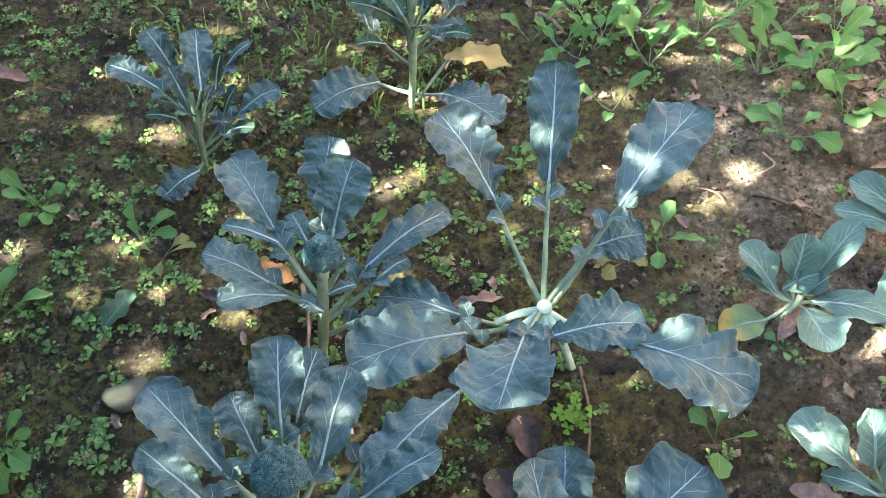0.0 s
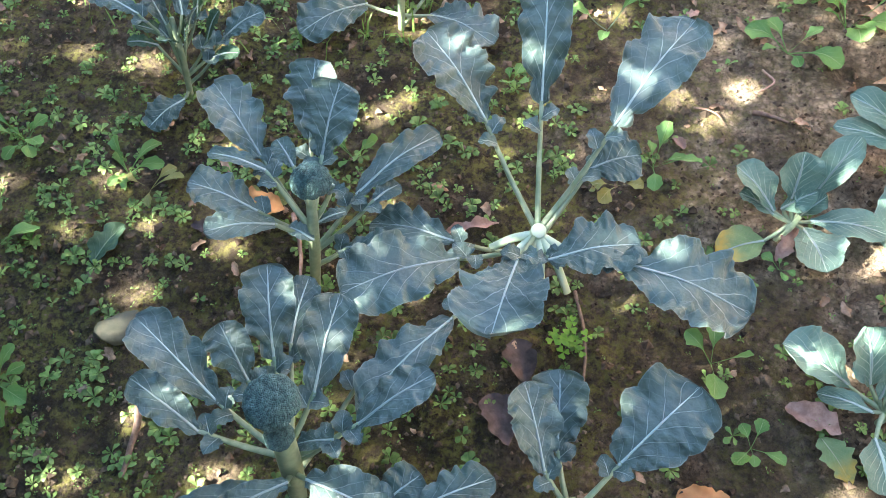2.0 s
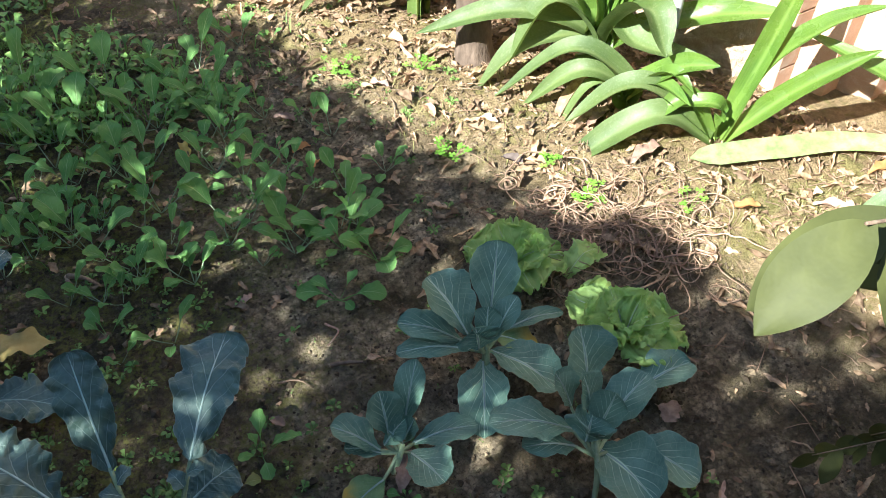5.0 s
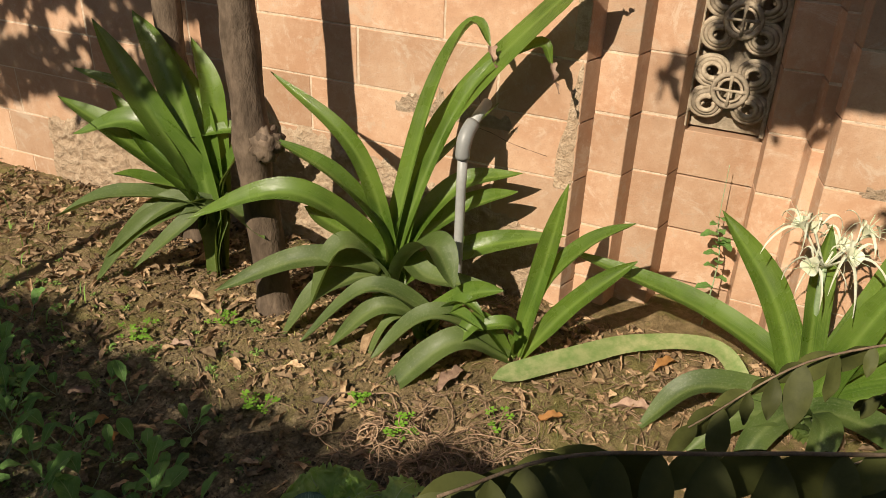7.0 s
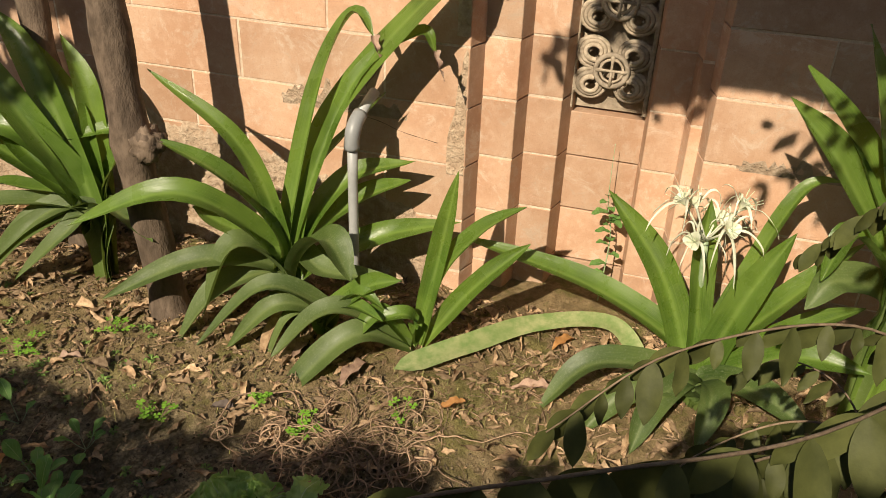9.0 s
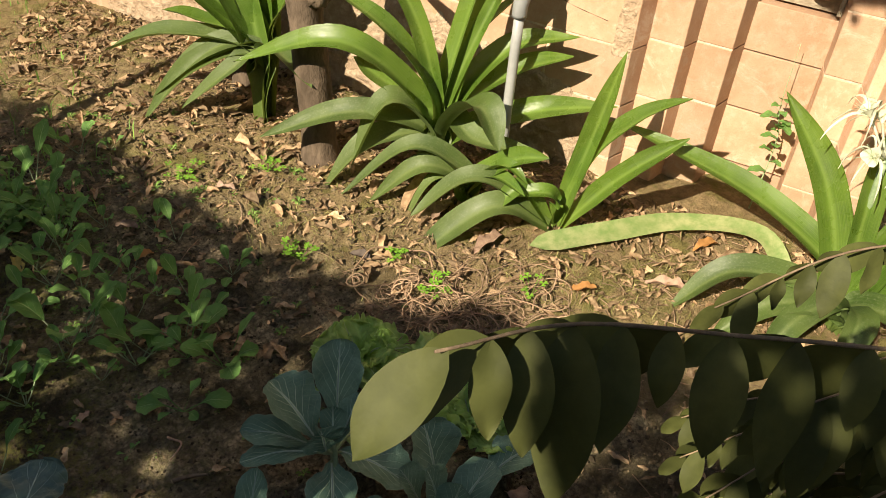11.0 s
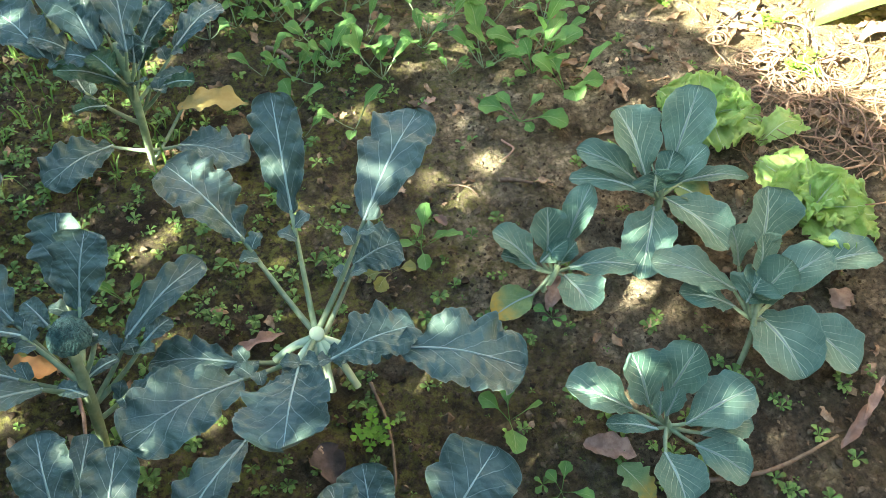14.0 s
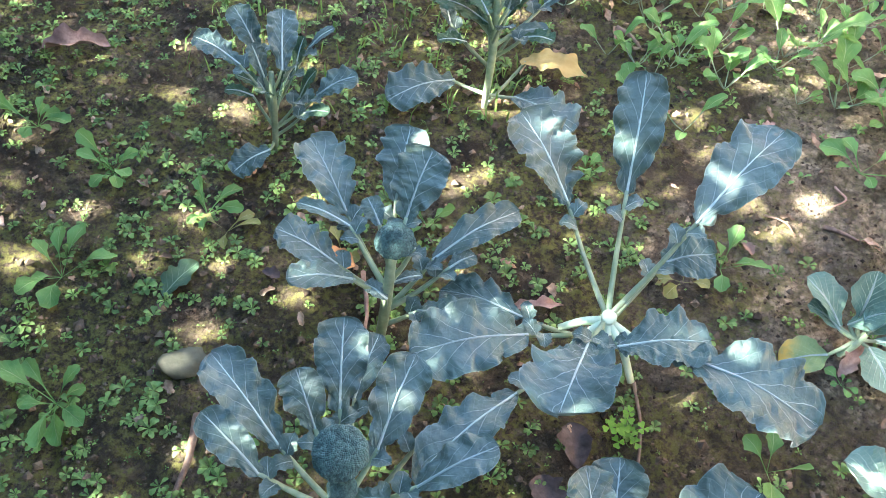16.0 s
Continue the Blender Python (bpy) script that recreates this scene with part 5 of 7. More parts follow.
    strap((2.284, 1.003, 0.146), (2.089, 1.161, 0.192), (1.950, 1.242, 0.045), 0.070)
    strap((2.275, 0.958, 0.139), (2.107, 1.050, 0.155), (1.965, 1.096, 0.048), 0.069)
    strap((2.323, 0.915, 0.174), (2.358, 0.735, 0.331), (2.412, 0.563, 0.353), 0.065)
    strap((2.282, 0.947, 0.154), (2.178, 0.847, 0.227), (2.064, 0.804, 0.131), 0.068)
    strap((2.295, 0.924, 0.172), (2.255, 0.753, 0.251), (2.235, 0.588, 0.232), 0.064)
    strap((2.266, 0.974, 0.154), (2.106, 0.972, 0.140), (2.001, 0.953, 0.054), 0.061)
    strap = lambda *a: p.strap(*a, mat=M_STRAP_DEAD, label="bleached leaf lying on the soil", cut=True)
    strap((2.36, 1.30, 0.13), (2.2, 1.475, 0.112), (1.972, 1.537, 0.105), (1.716, 1.597, 0.098), 0.082)
    flower_head(p)


def flower_head(p):
    rng = random.Random(12)
    foot, top = Vector((2.372, 1.02, 0.08)), Vector((2.33, 1.035, 0.56))
    b = Buf()
    b.tube(bezier([foot, foot.lerp(top, 0.5) + Vector((0.01, 0, 0)), top], 8), 0.009, 8)
    part("flower_stalk", b, M_STALK, p.t)
    for k in range(7):
        a = k * 1.09
        c = top + Vector((math.cos(a) * 0.07, math.sin(a) * 0.07, 0.03 + 0.035 * (k % 3)))
        b = Buf()
        b.tube([top, top.lerp(c, 0.6), c], [0.004, 0.003, 0.004], 6)
        f = part("flower", b, M_PETAL, p.t, "white spidery flower")
        b = Buf()
        axis = (c - top).normalized()
        e1 = axis.orthogonal().normalized()
        e2 = axis.cross(e1)
        n = 18
        b.grid([[c + axis * z + (e1 * math.cos(2 * math.pi * j / n) + e2 * math.sin(2 * math.pi * j / n)) * r * (1 + (0.18 * math.cos(3 * 2 * math.pi * j / n) if z > 0.02 else 0)) for j in range(n)] for z, r in ((-0.004, 0.003), (0.01, 0.009), (0.022, 0.017), (0.027, 0.023))], [[(j / n, q) for j in range(n)] for q in (0, 0.3, 0.7, 1.0)], 0, True)
        part("cup", b, M_PETAL, f, "white funnel-shaped cup")
        for m in range(6):
            t = a + m * 1.047 + rng.uniform(-0.25, 0.25)
            d = (e1 * math.cos(t) + e2 * math.sin(t)) * 0.85 + axis * 0.35
            e = rng.uniform(0.07, 0.13)
            drop = Vector((0, 0, rng.uniform(0.02, 0.09)))
            line = bezier([c, c + d * e * 0.45 + Vector((0, 0, 0.015)), c + d * e * 0.85 - drop * 0.3, c + d * e - drop], 14)
            b = Buf()
            w = rng.uniform(0.0026, 0.0046)
            blade(b, line, lambda s: w * max(0.0, 1 - s ** 2.5) * (0.6 + 0.4 * math.sin(s * 3.1)) + 0.0005, 0, 4, 0.5, 0.001, 2, seed=m + k * 7.0, roll=rng.uniform(-0.8, 0.8))
            part("petal", b, M_PETAL, f)
            b = Buf()
            d = (e1 * math.cos(t + 0.5) + e2 * math.sin(t + 0.5)) * 0.5 + axis
            b.tube(bezier([c + axis * 0.02, c + d * 0.035, c + d * 0.06 - Vector((0, 0, 0.004))], 6), 0.0007, 4)
            part("stamen", b, M_STALK_PALE, f)


lilies()


# ---- mustard seedlings ----
def mustard(seed, n, size, old=False):
    rng = random.Random(seed)
    t = thing("mustard_seedling", (0, 0, -5), "young leafy mustard seedling in the soil", "seedling", "mustard seedlings")
    o = Vector((0, 0, -5))
    for k in range(n):
        a = k * 2.4 + rng.uniform(-0.4, 0.4)
        d = Vector((math.cos(a), math.sin(a), 0))
        e = size * rng.uniform(0.65, 1.15)
        rise = rng.uniform(0.45, 1.6)
        base = o + d * e * 0.4 + Vector((0, 0, e * 0.6 * rise))
        tip = base + d * e * rng.uniform(0.4, 0.7) + Vector((0, 0, e * (0.55 * rise - 0.12)))
        w = e * rng.uniform(0.32, 0.46)
        b = Buf()
        line = tipped([base, base.lerp(tip, 0.5) + Vector((0, 0, e * 0.08)), tip], 20)
        blade(b, line, lambda s: w * 0.5 * max(0.0, math.sin(along(s) ** 1.08 * math.pi)) ** 0.55 * (0.7 + 0.3 * smooth01(along(s) / 0.5)) + 0.0006, 0, 8, 0.3, 0.07 * w, 2, rough_edge=0.08, seed=k + seed, lobes=(0.03, 5, 0.1), pucker=0.03 * w)
        leaf_ob = part("leaf", b, M_MUST_OLD if old and k == 0 else M_MUST, t)
        b = Buf()
        b.tube(bezier([o, o.lerp(base, 0.5) + d * 0.004, base + (tip - base) * 0.1], 6), 0.0014, 5)
        part("stalk", b, M_STALK, leaf_ob)
    recentre(t)
    return t


def scatter_mustard():
    rng = random.Random(21)
    kinds = [mustard(30 + i, 3 + i % 3, 0.092 + 0.012 * (i % 4)) for i in range(6)]
    spots = []
    tries = 0
    while len(spots) < 115 and tries < 9000:
        tries += 1
        x, y = rng.uniform(-0.5, 1.12), rng.uniform(1.5, 2.75)
        left = -0.05 + (y - 1.62) * -0.48
        right = 1.02 - (y - 1.6) * 0.18
        if x < left or x > right or (y < 1.66 and x > 0.35) or (x > 0.5 and y < 1.62):
            continue
        if (x + 0.285) ** 2 + (y - 2.62) ** 2 < 0.03 or any((x - a) ** 2 + (y - c) ** 2 < 0.0017 for a, c in spots):
            continue
        edge = min(x - left, right - x, y - 1.5)
        if rng.random() > (0.35 + edge * 2.2) * (0.6 + 1.6 * float(vnoise(np.array(x * 5.5), np.array(y * 5.5 + 3)))):
            continue
        spots.append((x, y))
    first = {}
    for i, (x, y) in enumerate(spots):
        k = i % 6
        m = pose(x, y, gz(x, y) - 0.003, rng.uniform(-8, 8), rng.uniform(-8, 8), rng.uniform(0, 360)) @ Matrix.Scale(rng.uniform(0.5, 1.2), 4)
        if k not in first:
            first[k] = True
            kinds[k].matrix_basis = m
        else:
            c = copy_thing(kinds[k], m)
            c.matrix_basis = m


def recentre(ob):
    """Moves a kind's meshes to the origin of its thing."""
    for o in (ob, *ob.children_recursive):
        if o.data:
            o.data.transform(Matrix.Translation((0, 0, 5)))
            o.matrix_parent_inverse = Matrix.Identity(4)


scatter_mustard()


# ---- single weeds ----
def weed(x, y, n, size, mat, label, seed, wide=0.36, rise=0.5, name="weed"):
    rng = random.Random(seed)
    o = Vector((x, y, gz(x, y)))
    t = thing(name, o, label, "weed")
    for k in range(n):
        a = k * 6.283 / n + rng.uniform(-0.7, 0.7)
        d = Vector((math.cos(a), math.sin(a), 0))
        e = size * rng.uniform(0.5, 1.2)
        h = e * rise * rng.uniform(0.4, 1.9)
        tip = o + d * e + Vector((0, 0, h))
        b = Buf()
        line = tipped([o, o.lerp(tip, 0.55) + Vector((0, 0, e * 0.14)), tip - Vector((0, 0, e * 0.08))], 22)
        blade(b, line, lambda s: e * wide * 0.56 * smooth01((along(s) - 0.3) / 0.4) * math.sqrt(max(0, 1 - max(0.0, (along(s) - 0.66) / 0.34) ** 2)) + e * 0.014 * (1 - s), 0, 8, 0.3, 0.02 * e, 2, rough_edge=0.25, seed=k + seed, roll=rng.uniform(-0.6, 0.6), lobes=(0.14, 5, 0.0))
        part("leaf", b, mat, t)
    return t


weed(-0.966, 1.045, 8, 0.08, M_MUST, "broad-leaved green weed rosette in mossy soil", 1)
weed(-0.925, 0.757, 7, 0.1, M_MUST, "light green weed rosette in open soil", 2)
weed(-0.79, 0.507, 9, 0.105, M_MUST, "large light green weed rosette", 3)
weed(-1.2, 1.115, 9, 0.1, M_MUST, "green weed clump in the bed", 4)
weed(-0.72, 1.0, 8, 0.085, M_MUST, "sprawling green weed with yellowing leaves", 5, 0.3, 0.3)
weed(-0.66, 0.97, 4, 0.07, M_MUST_OLD, "yellowing sprawling weed on soil", 6, 0.3, 0.3)
weed(0.49, 0.745, 4, 0.085, M_MUST, "upright bright green weed under the broccoli", 7, 0.42, 1.3)
weed(0.655, 1.53, 6, 0.1, M_MUST, "sprawling wild radish seedling", 8, 0.4, 0.5)
weed(0.79, 1.62, 7, 0.12, M_MUST, "leafy wild radish plant in the bed", 9, 0.42, 0.8)
weed(0.72, 1.70, 6, 0.12, M_MUST, "leafy wild radish plant in the bed", 19, 0.42, 0.8)
weed(0.37, 1.17, 7, 0.075, M_MUST, "small green weed beside a broccoli stalk", 10, 0.4, 0.6)
weed(0.30, 1.12, 4, 0.06, M_MUST_OLD, "small yellowing weed on soil", 11, 0.5, 0.2)
weed(0.51, 1.465, 4, 0.03, M_MUST, "tiny seedling in bare soil", 12, 0.45, 0.8)
weed(-0.25, 1.10, 5, 0.07, M_MUST, "upright weed behind the broccoli", 13, 0.4, 1.2)
weed(-0.40, 0.98, 5, 0.06, M_MUST_OLD, "yellowing weed in the broccoli's shade", 14, 0.4, 0.6)
weed(0.617, 0.961, 6, 0.035, M_MUST, "small seedling rosette by the cabbage", 15, 0.45, 0.5)
weed(0.05, 1.35, 5, 0.05, M_MUST, "small green seedling on soil", 16, 0.45, 0.9)
weed(0.11, 1.62, 4, 0.07, M_MUST, "broad-leaved seedling beside a yellow leaf", 17, 0.5, 0.6)
weed(0.56, 0.60, 5, 0.06, M_MUST, "green seedling under a broad leaf", 18, 0.45, 0.5)


def clover(x, y, r, n, seed, label):
    rng = random.Random(seed)
    t = thing("oxalis", (x, y, gz(x, y)), label, "clover")
    for k in range(n):
        a, q = rng.uniform(0, 6.283), r * math.sqrt(rng.random())
        px, py = x + math.cos(a) * q, y + math.sin(a) * q
        h = gz(px, py) + rng.uniform(0.02, 0.05)
        b = Buf()
        b.tube([(x, y, gz(x, y)), (px, py, h)], 0.0007, 4)
        c = Vector((px, py, h))
        for m in range(3):
            t0 = m * 2.094 + a
            d = Vector((math.cos(t0), math.sin(t0), 0.12))
            s = d.cross(Vector((0, 0, 1))).normalized()
            e = rng.uniform(0.009, 0.014)
            b.solid([c, c + d * e * 0.7 + s * e * 0.55, c + d * e * 1.05 + s * e * 0.35, c + d * e * 0.9 + Vector((0, 0, -0.002)), c + d * e * 1.05 - s * e * 0.35, c + d * e * 0.7 - s * e * 0.55], [(0, 1, 2, 3), (0, 3, 4, 5)])
        part("leaflet", b, M_OXALIS, t)


clover(1.40, 1.60, 0.05, 20, 1, "bright green oxalis clump at the edge of the roots")
clover(1.13, 1.93, 0.05, 16, 2, "small green oxalis clump in leaf litter")
clover(0.232, 0.757, 0.035, 12, 3, "small bright oxalis seedling")
clover(1.36, 1.78, 0.04, 10, 4, "small oxalis clump in leaf litter")
clover(1.62, 1.45, 0.04, 8, 5, "small oxalis clump in dry grass")
clover(0.95, 2.45, 0.06, 16, 6, "green oxalis clump in leaf litter")
clover(1.2, 2.35, 0.06, 12, 7, "green oxalis clump near the tree foot")


# ---- seedlings and grass ----
def seedlings():
    """Rosettes of spatulate leaves, folded along the midrib, and tiny two-leaved sprouts between them."""
    rng = np.random.RandomState(3)
    buf = Buf()
    n = 0
    while n < 5800:
        x, y = rng.uniform(-1.65, 1.3), rng.uniform(0.25, 3.1)
        d = 0.9 if x < -0.1 else 0.5 if x < 0.25 else 0.22
        d *= 0.35 + 1.5 * (float(vnoise(np.array(x * 4.5), np.array(y * 4.5))) + 0.3)
        if y > 1.15 and 0.2 < x < 0.72 and y < 1.6:
            d *= 0.25
        if (x - 2.745) * -0.866 + (y - 0.865) * -0.5 < 0.5 or rng.rand() > d:
            continue
        n += 1
        o = Vector((x, y, gz(x, y)))
        big = rng.rand() < 0.38
        e = rng.uniform(0.011, 0.021) if big else rng.uniform(0.0035, 0.008)
        m = 5 + rng.randint(6) if big else 2 + rng.randint(3)
        a0 = rng.rand() * 6.28
        for k in range(m):
            a = a0 + (k * 2.4 if big else k * 6.283 / m) + rng.uniform(-0.25, 0.25)
            dd = Vector((math.cos(a), math.sin(a), 0))
            s = Vector((-dd.y, dd.x, 0))
            r = e * rng.uniform(0.6, 1.15)
            rise = rng.uniform(0.15, 0.75)
            w = r * rng.uniform(0.2, 0.33)
            at = lambda q, side, h: o + dd * r * q + s * side + Vector((0, 0, 0.002 + r * (rise * math.sin(q * 2.2) + h)))
            buf.solid([at(0.0, 0, 0), at(0.4, -w * 0.45, 0.03), at(0.4, 0, 0), at(0.4, w * 0.45, 0.03), at(0.72, -w, 0.09), at(0.74, 0, 0), at(0.72, w, 0.09), at(1.0, -w * 0.55, 0.03), at(1.06, 0, -0.02), at(1.0, w * 0.55, 0.03)],
                      [(0, 2, 1), (0, 3, 2), (1, 2, 5, 4), (2, 3, 6, 5), (4, 5, 8, 7), (5, 6, 9, 8)])
    tagged(part("seedling_carpet", buf, M_SEED), "carpet of small weed seedling rosettes on the soil", "weeds", kind="stuff")


seedlings()


def grass():
    rng = np.random.RandomState(8)
    buf = Buf()
    n = 0
    while n < 12000:
        x, y = rng.uniform(-2.6, 0.9), rng.uniform(1.3, 5.2)
        d = 0.0
        if y > 2.45 - 0.12 * x:
            d = 0.9
        elif x < -0.15 and y > 1.35 and x > -1.0:
            d = 0.26
        elif x < 0.1 and y > 1.9:
            d = 0.12
        w = (x - 2.745) * -0.866 + (y - 0.865) * -0.5
        if w < 1.25:
            d *= 0.1
        if (x + 0.285) ** 2 + (y - 2.62) ** 2 < 0.035:
            d = 0.0
        if rng.rand() > d:
            continue
        n += 1
        o = Vector((x, y, gz(x, y)))
        a = rng.rand() * 6.283
        dd = Vector((math.cos(a), math.sin(a), 0))
        s = Vector((-dd.y, dd.x, 0))
        e = rng.uniform(0.02, 0.085)
        wv = rng.uniform(0.001, 0.0032)
        lean = rng.uniform(0.15, 0.9)
        p1, p2 = o + dd * e * lean * 0.35 + Vector((0, 0, e * 0.6)), o + dd * e * lean + Vector((0, 0, e * (1 - 0.45 * lean)))
        buf.solid([o - s * wv, o + s * wv, p1 + s * wv, p1 - s * wv, p2], [(0, 1, 2, 3), (3, 2, 4)])
    tagged(part("grass", buf, M_GRASS), "fresh green grass and weeds at the back of the bed", "grass", kind="stuff")


grass()


def back_weeds():
    """Leafy weeds between the grass at the back of the bed."""
    rng = np.random.RandomState(18)
    buf = Buf()
    n = 0
    while n < 1100:
        x, y = rng.uniform(-2.4, 0.8), 2.3 + 2.4 * rng.rand() ** 1.4
        if y < 2.45 - 0.12 * x or (x + 0.285) ** 2 + (y - 2.62) ** 2 < 0.03 or (x - 2.745) * -0.866 + (y - 0.865) * -0.5 < 1.05:
            continue
        n += 1
        o = Vector((x, y, gz(x, y)))
        for k in range(4 + rng.randint(4)):
            a = k * 2.4 + rng.uniform(-0.4, 0.4)
            dd = Vector((math.cos(a), math.sin(a), 0))
            r = rng.uniform(0.02, 0.05)
            w = r * rng.uniform(0.22, 0.38)
            h = rng.uniform(0.3, 1.5)
            side = Vector((-dd.y, dd.x, 0))
            at = lambda q, u, z: o + dd * r * q + side * u + Vector((0, 0, r * (h * math.sin(q * 1.7) + z)))
            buf.solid([at(0, 0, 0), at(0.45, -w * 0.3, 0.02), at(0.45, 0, 0), at(0.45, w * 0.3, 0.02), at(0.78, -w, 0.12), at(0.8, 0, 0), at(0.78, w, 0.12), at(1.1, -w * 0.6, 0.02), at(1.18, 0, -0.05), at(1.1, w * 0.6, 0.02)],
                      [(0, 2, 1), (0, 3, 2), (1, 2, 5, 4), (2, 3, 6, 5), (4, 5, 8, 7), (5, 6, 9, 8)])
    tagged(part("back_weeds", buf, M_BACK), "leafy green weeds at the back of the bed", "weeds", kind="stuff")


back_weeds()


def dry_tufts():
    """Short dry grass and moss sprigs on the bank before the bleached leaf."""
    rng = np.random.RandomState(44)
    buf = Buf()
    for cx, cy, spread, count in ((1.834, 1.342, 0.07, 260), (1.66, 1.5, 0.08, 160), (2.05, 1.33, 0.06, 120), (1.1, 2.15, 0.12, 130), (1.35, 1.95, 0.1, 110), (0.95, 2.5, 0.12, 110)):
        for k in range(count):
            x, y = cx + rng.normal(0, spread), cy + rng.normal(0, spread)
            o = Vector((x, y, gz(x, y)))
            a, e = rng.rand() * 6.283, rng.uniform(0.01, 0.045)
            dd = Vector((math.cos(a), math.sin(a), 0))
            side = Vector((-dd.y, dd.x, 0)) * rng.uniform(0.0005, 0.0014)
            mid, tip = o + dd * e * 0.5 + Vector((0, 0, e * 0.45)), o + dd * e * 1.1 + Vector((0, 0, e * rng.uniform(0.1, 0.5)))
            buf.solid([o - side, o + side, mid + side, mid - side, tip], [(0, 1, 2, 3), (3, 2, 4)])
    tagged(part("dry_grass", buf, M_TUFT), "short dry grass and moss sprigs on the bank", "grass", kind="stuff")


dry_tufts()


def climber():
    t = thing("climbing_weed", by_wall(-0.655, -0.12, 0.06), "thin green weed climbing at the niche's foot", "weed")
    rng = random.Random(3)
    line = bezier([by_wall(-0.64, -0.1, 0.03), by_wall(-0.63, -0.13, 0.3), by_wall(-0.655, -0.15, 0.42), by_wall(-0.66, -0.16, 0.62)], 24)
    b = Buf()
    b.tube(line, [0.0028 - 0.00008 * i for i in range(25)], 6)
    part("stem", b, M_STALK, t)
    for k in range(17):
        p = line[3 + int(k * 0.9)]
        a = rng.uniform(-1, 1)
        e = rng.uniform(0.035, 0.065)
        d = (WALL_ALONG * math.sin(a * 1.5) + WALL_OUT * 0.6 + Vector((0, 0, rng.uniform(-0.4, 0.5)))).normalized()
        b = Buf()
        blade(b, bezier([p, p + d * e * 0.5 + Vector((0, 0, 0.006)), p + d * e], 14), lambda s: e * 0.3 * math.sin(max(0.0, min(1, s)) ** 0.8 * math.pi) ** 0.7 + 0.0006, 0, 6, 0.2, 0.002, 2, seed=k, lobes=(0.18, 4, 0.0))
        part("leaf", b, M_MUST, t)


climber()


# ---- litter ----
def dry_leaf(buf, o, size, seed, wide=0.45, curl=0.35, slot=0):
    rng = random.Random(seed)
    a = rng.uniform(0, 6.283)
    d = Vector((math.cos(a), math.sin(a), rng.uniform(-0.05, 0.18)))
    base = o - d * size * 0.5
    line = bezier([base, o + Vector((0, 0, size * rng.uniform(0.03, 0.16))), o + d * size * 0.5 + Vector((0, 0, size * rng.uniform(-0.02, 0.15)))], 8)
    blade(buf, line, lambda s: size * wide * 0.5 * math.sin(max(0.0, min(1, s)) ** 0.9 * math.pi) ** 0.7 + 0.0006, slot, 6, rng.uniform(-curl, curl * 2), size * 0.07, 1.5, rough_edge=0.9, seed=seed * 1.3, roll=rng.uniform(-0.32, 0.32), pucker=size * 0.1)


def litter():
    rng = np.random.RandomState(17)
    buf = Buf()
    for i in range(4200):
        s, w = rng.uniform(-3.6, 0.7), abs(rng.normal(0.35, 0.42))
        if w > 1.5 or w < 0.02:
            continue
        p = by_wall(s, w, 0)
        p.z = gz(p.x, p.y) + 0.006
        dry_leaf(buf, p, 0.012 + 0.07 * rng.rand() ** 1.9, i, rng.uniform(0.08, 0.38), 0.8)
    tagged(part("leaf_litter", buf, M_DEAD), "dry brown leaf litter along the wall", "leaf litter", kind="stuff")
    buf = Buf()
    for i in range(2200):
        s, w = rng.uniform(-3.6, 0.7), abs(rng.normal(0.4, 0.4))
        if w > 1.3 or w < 0.02:
            continue
        p = by_wall(s, w, 0)
        a, e = rng.rand() * 6.283, 0.008 + 0.05 * rng.rand() ** 2
        d = Vector((math.cos(a), math.sin(a), rng.uniform(-0.1, 0.25))) * e
        p.z = gz(p.x, p.y) + 0.006
        buf.tube([p - d, p + Vector((0, 0, 0.006)), p + d], rng.uniform(0.0006, 0.0014), 4)
    tagged(part("straw", buf, M_ROOT), "dry straw and grass stems along the wall", "straw", kind="stuff")
    buf = Buf()
    for i in range(260):
        x, y = rng.uniform(-1.5, 1.3), rng.uniform(0.3, 3.0)
        dry_leaf(buf, Vector((x, y, gz(x, y) + 0.004)), rng.uniform(0.012, 0.04), 5000 + i, 0.45, 0.6)
    for i in range(150):
        x, y = rng.uniform(-0.2, 1.2), rng.uniform(1.5, 2.8)
        dry_leaf(buf, Vector((x, y, gz(x, y) + 0.005)), rng.uniform(0.02, 0.055), 7000 + i, rng.uniform(0.25, 0.5), 0.6)
    tagged(part("leaf_scraps", buf, M_DEAD), "scattered brown leaf scraps on the soil", "leaf litter", kind="stuff")


litter()


def fallen(name, x, y, size, mat, label, seed, wide=0.5, curl=0.4, angle=None, lift=0.006):
    b = Buf()
    o = Vector((x, y, gz(x, y) + lift))
    rng = random.Random(seed)
    a = radians(angle) if angle is not None else rng.uniform(0, 6.28)
    d = Vector((math.cos(a), math.sin(a), 0))
    line = bezier([o - d * size * 0.5, o + Vector((0, 0, size * 0.09)), o + d * size * 0.5 + Vector((0, 0, size * 0.03))], 22)
    blade(b, line, lambda s: size * wide * 0.5 * math.sin(max(0.0, min(1, s)) ** 0.85 * math.pi) ** 0.7 + 0.0008, 0, 10, curl, size * 0.05, 2.2, rough_edge=0.55, seed=seed * 2.7)
    me = part(name, b, mat)
    return tagged(me, label, "fallen leaf")


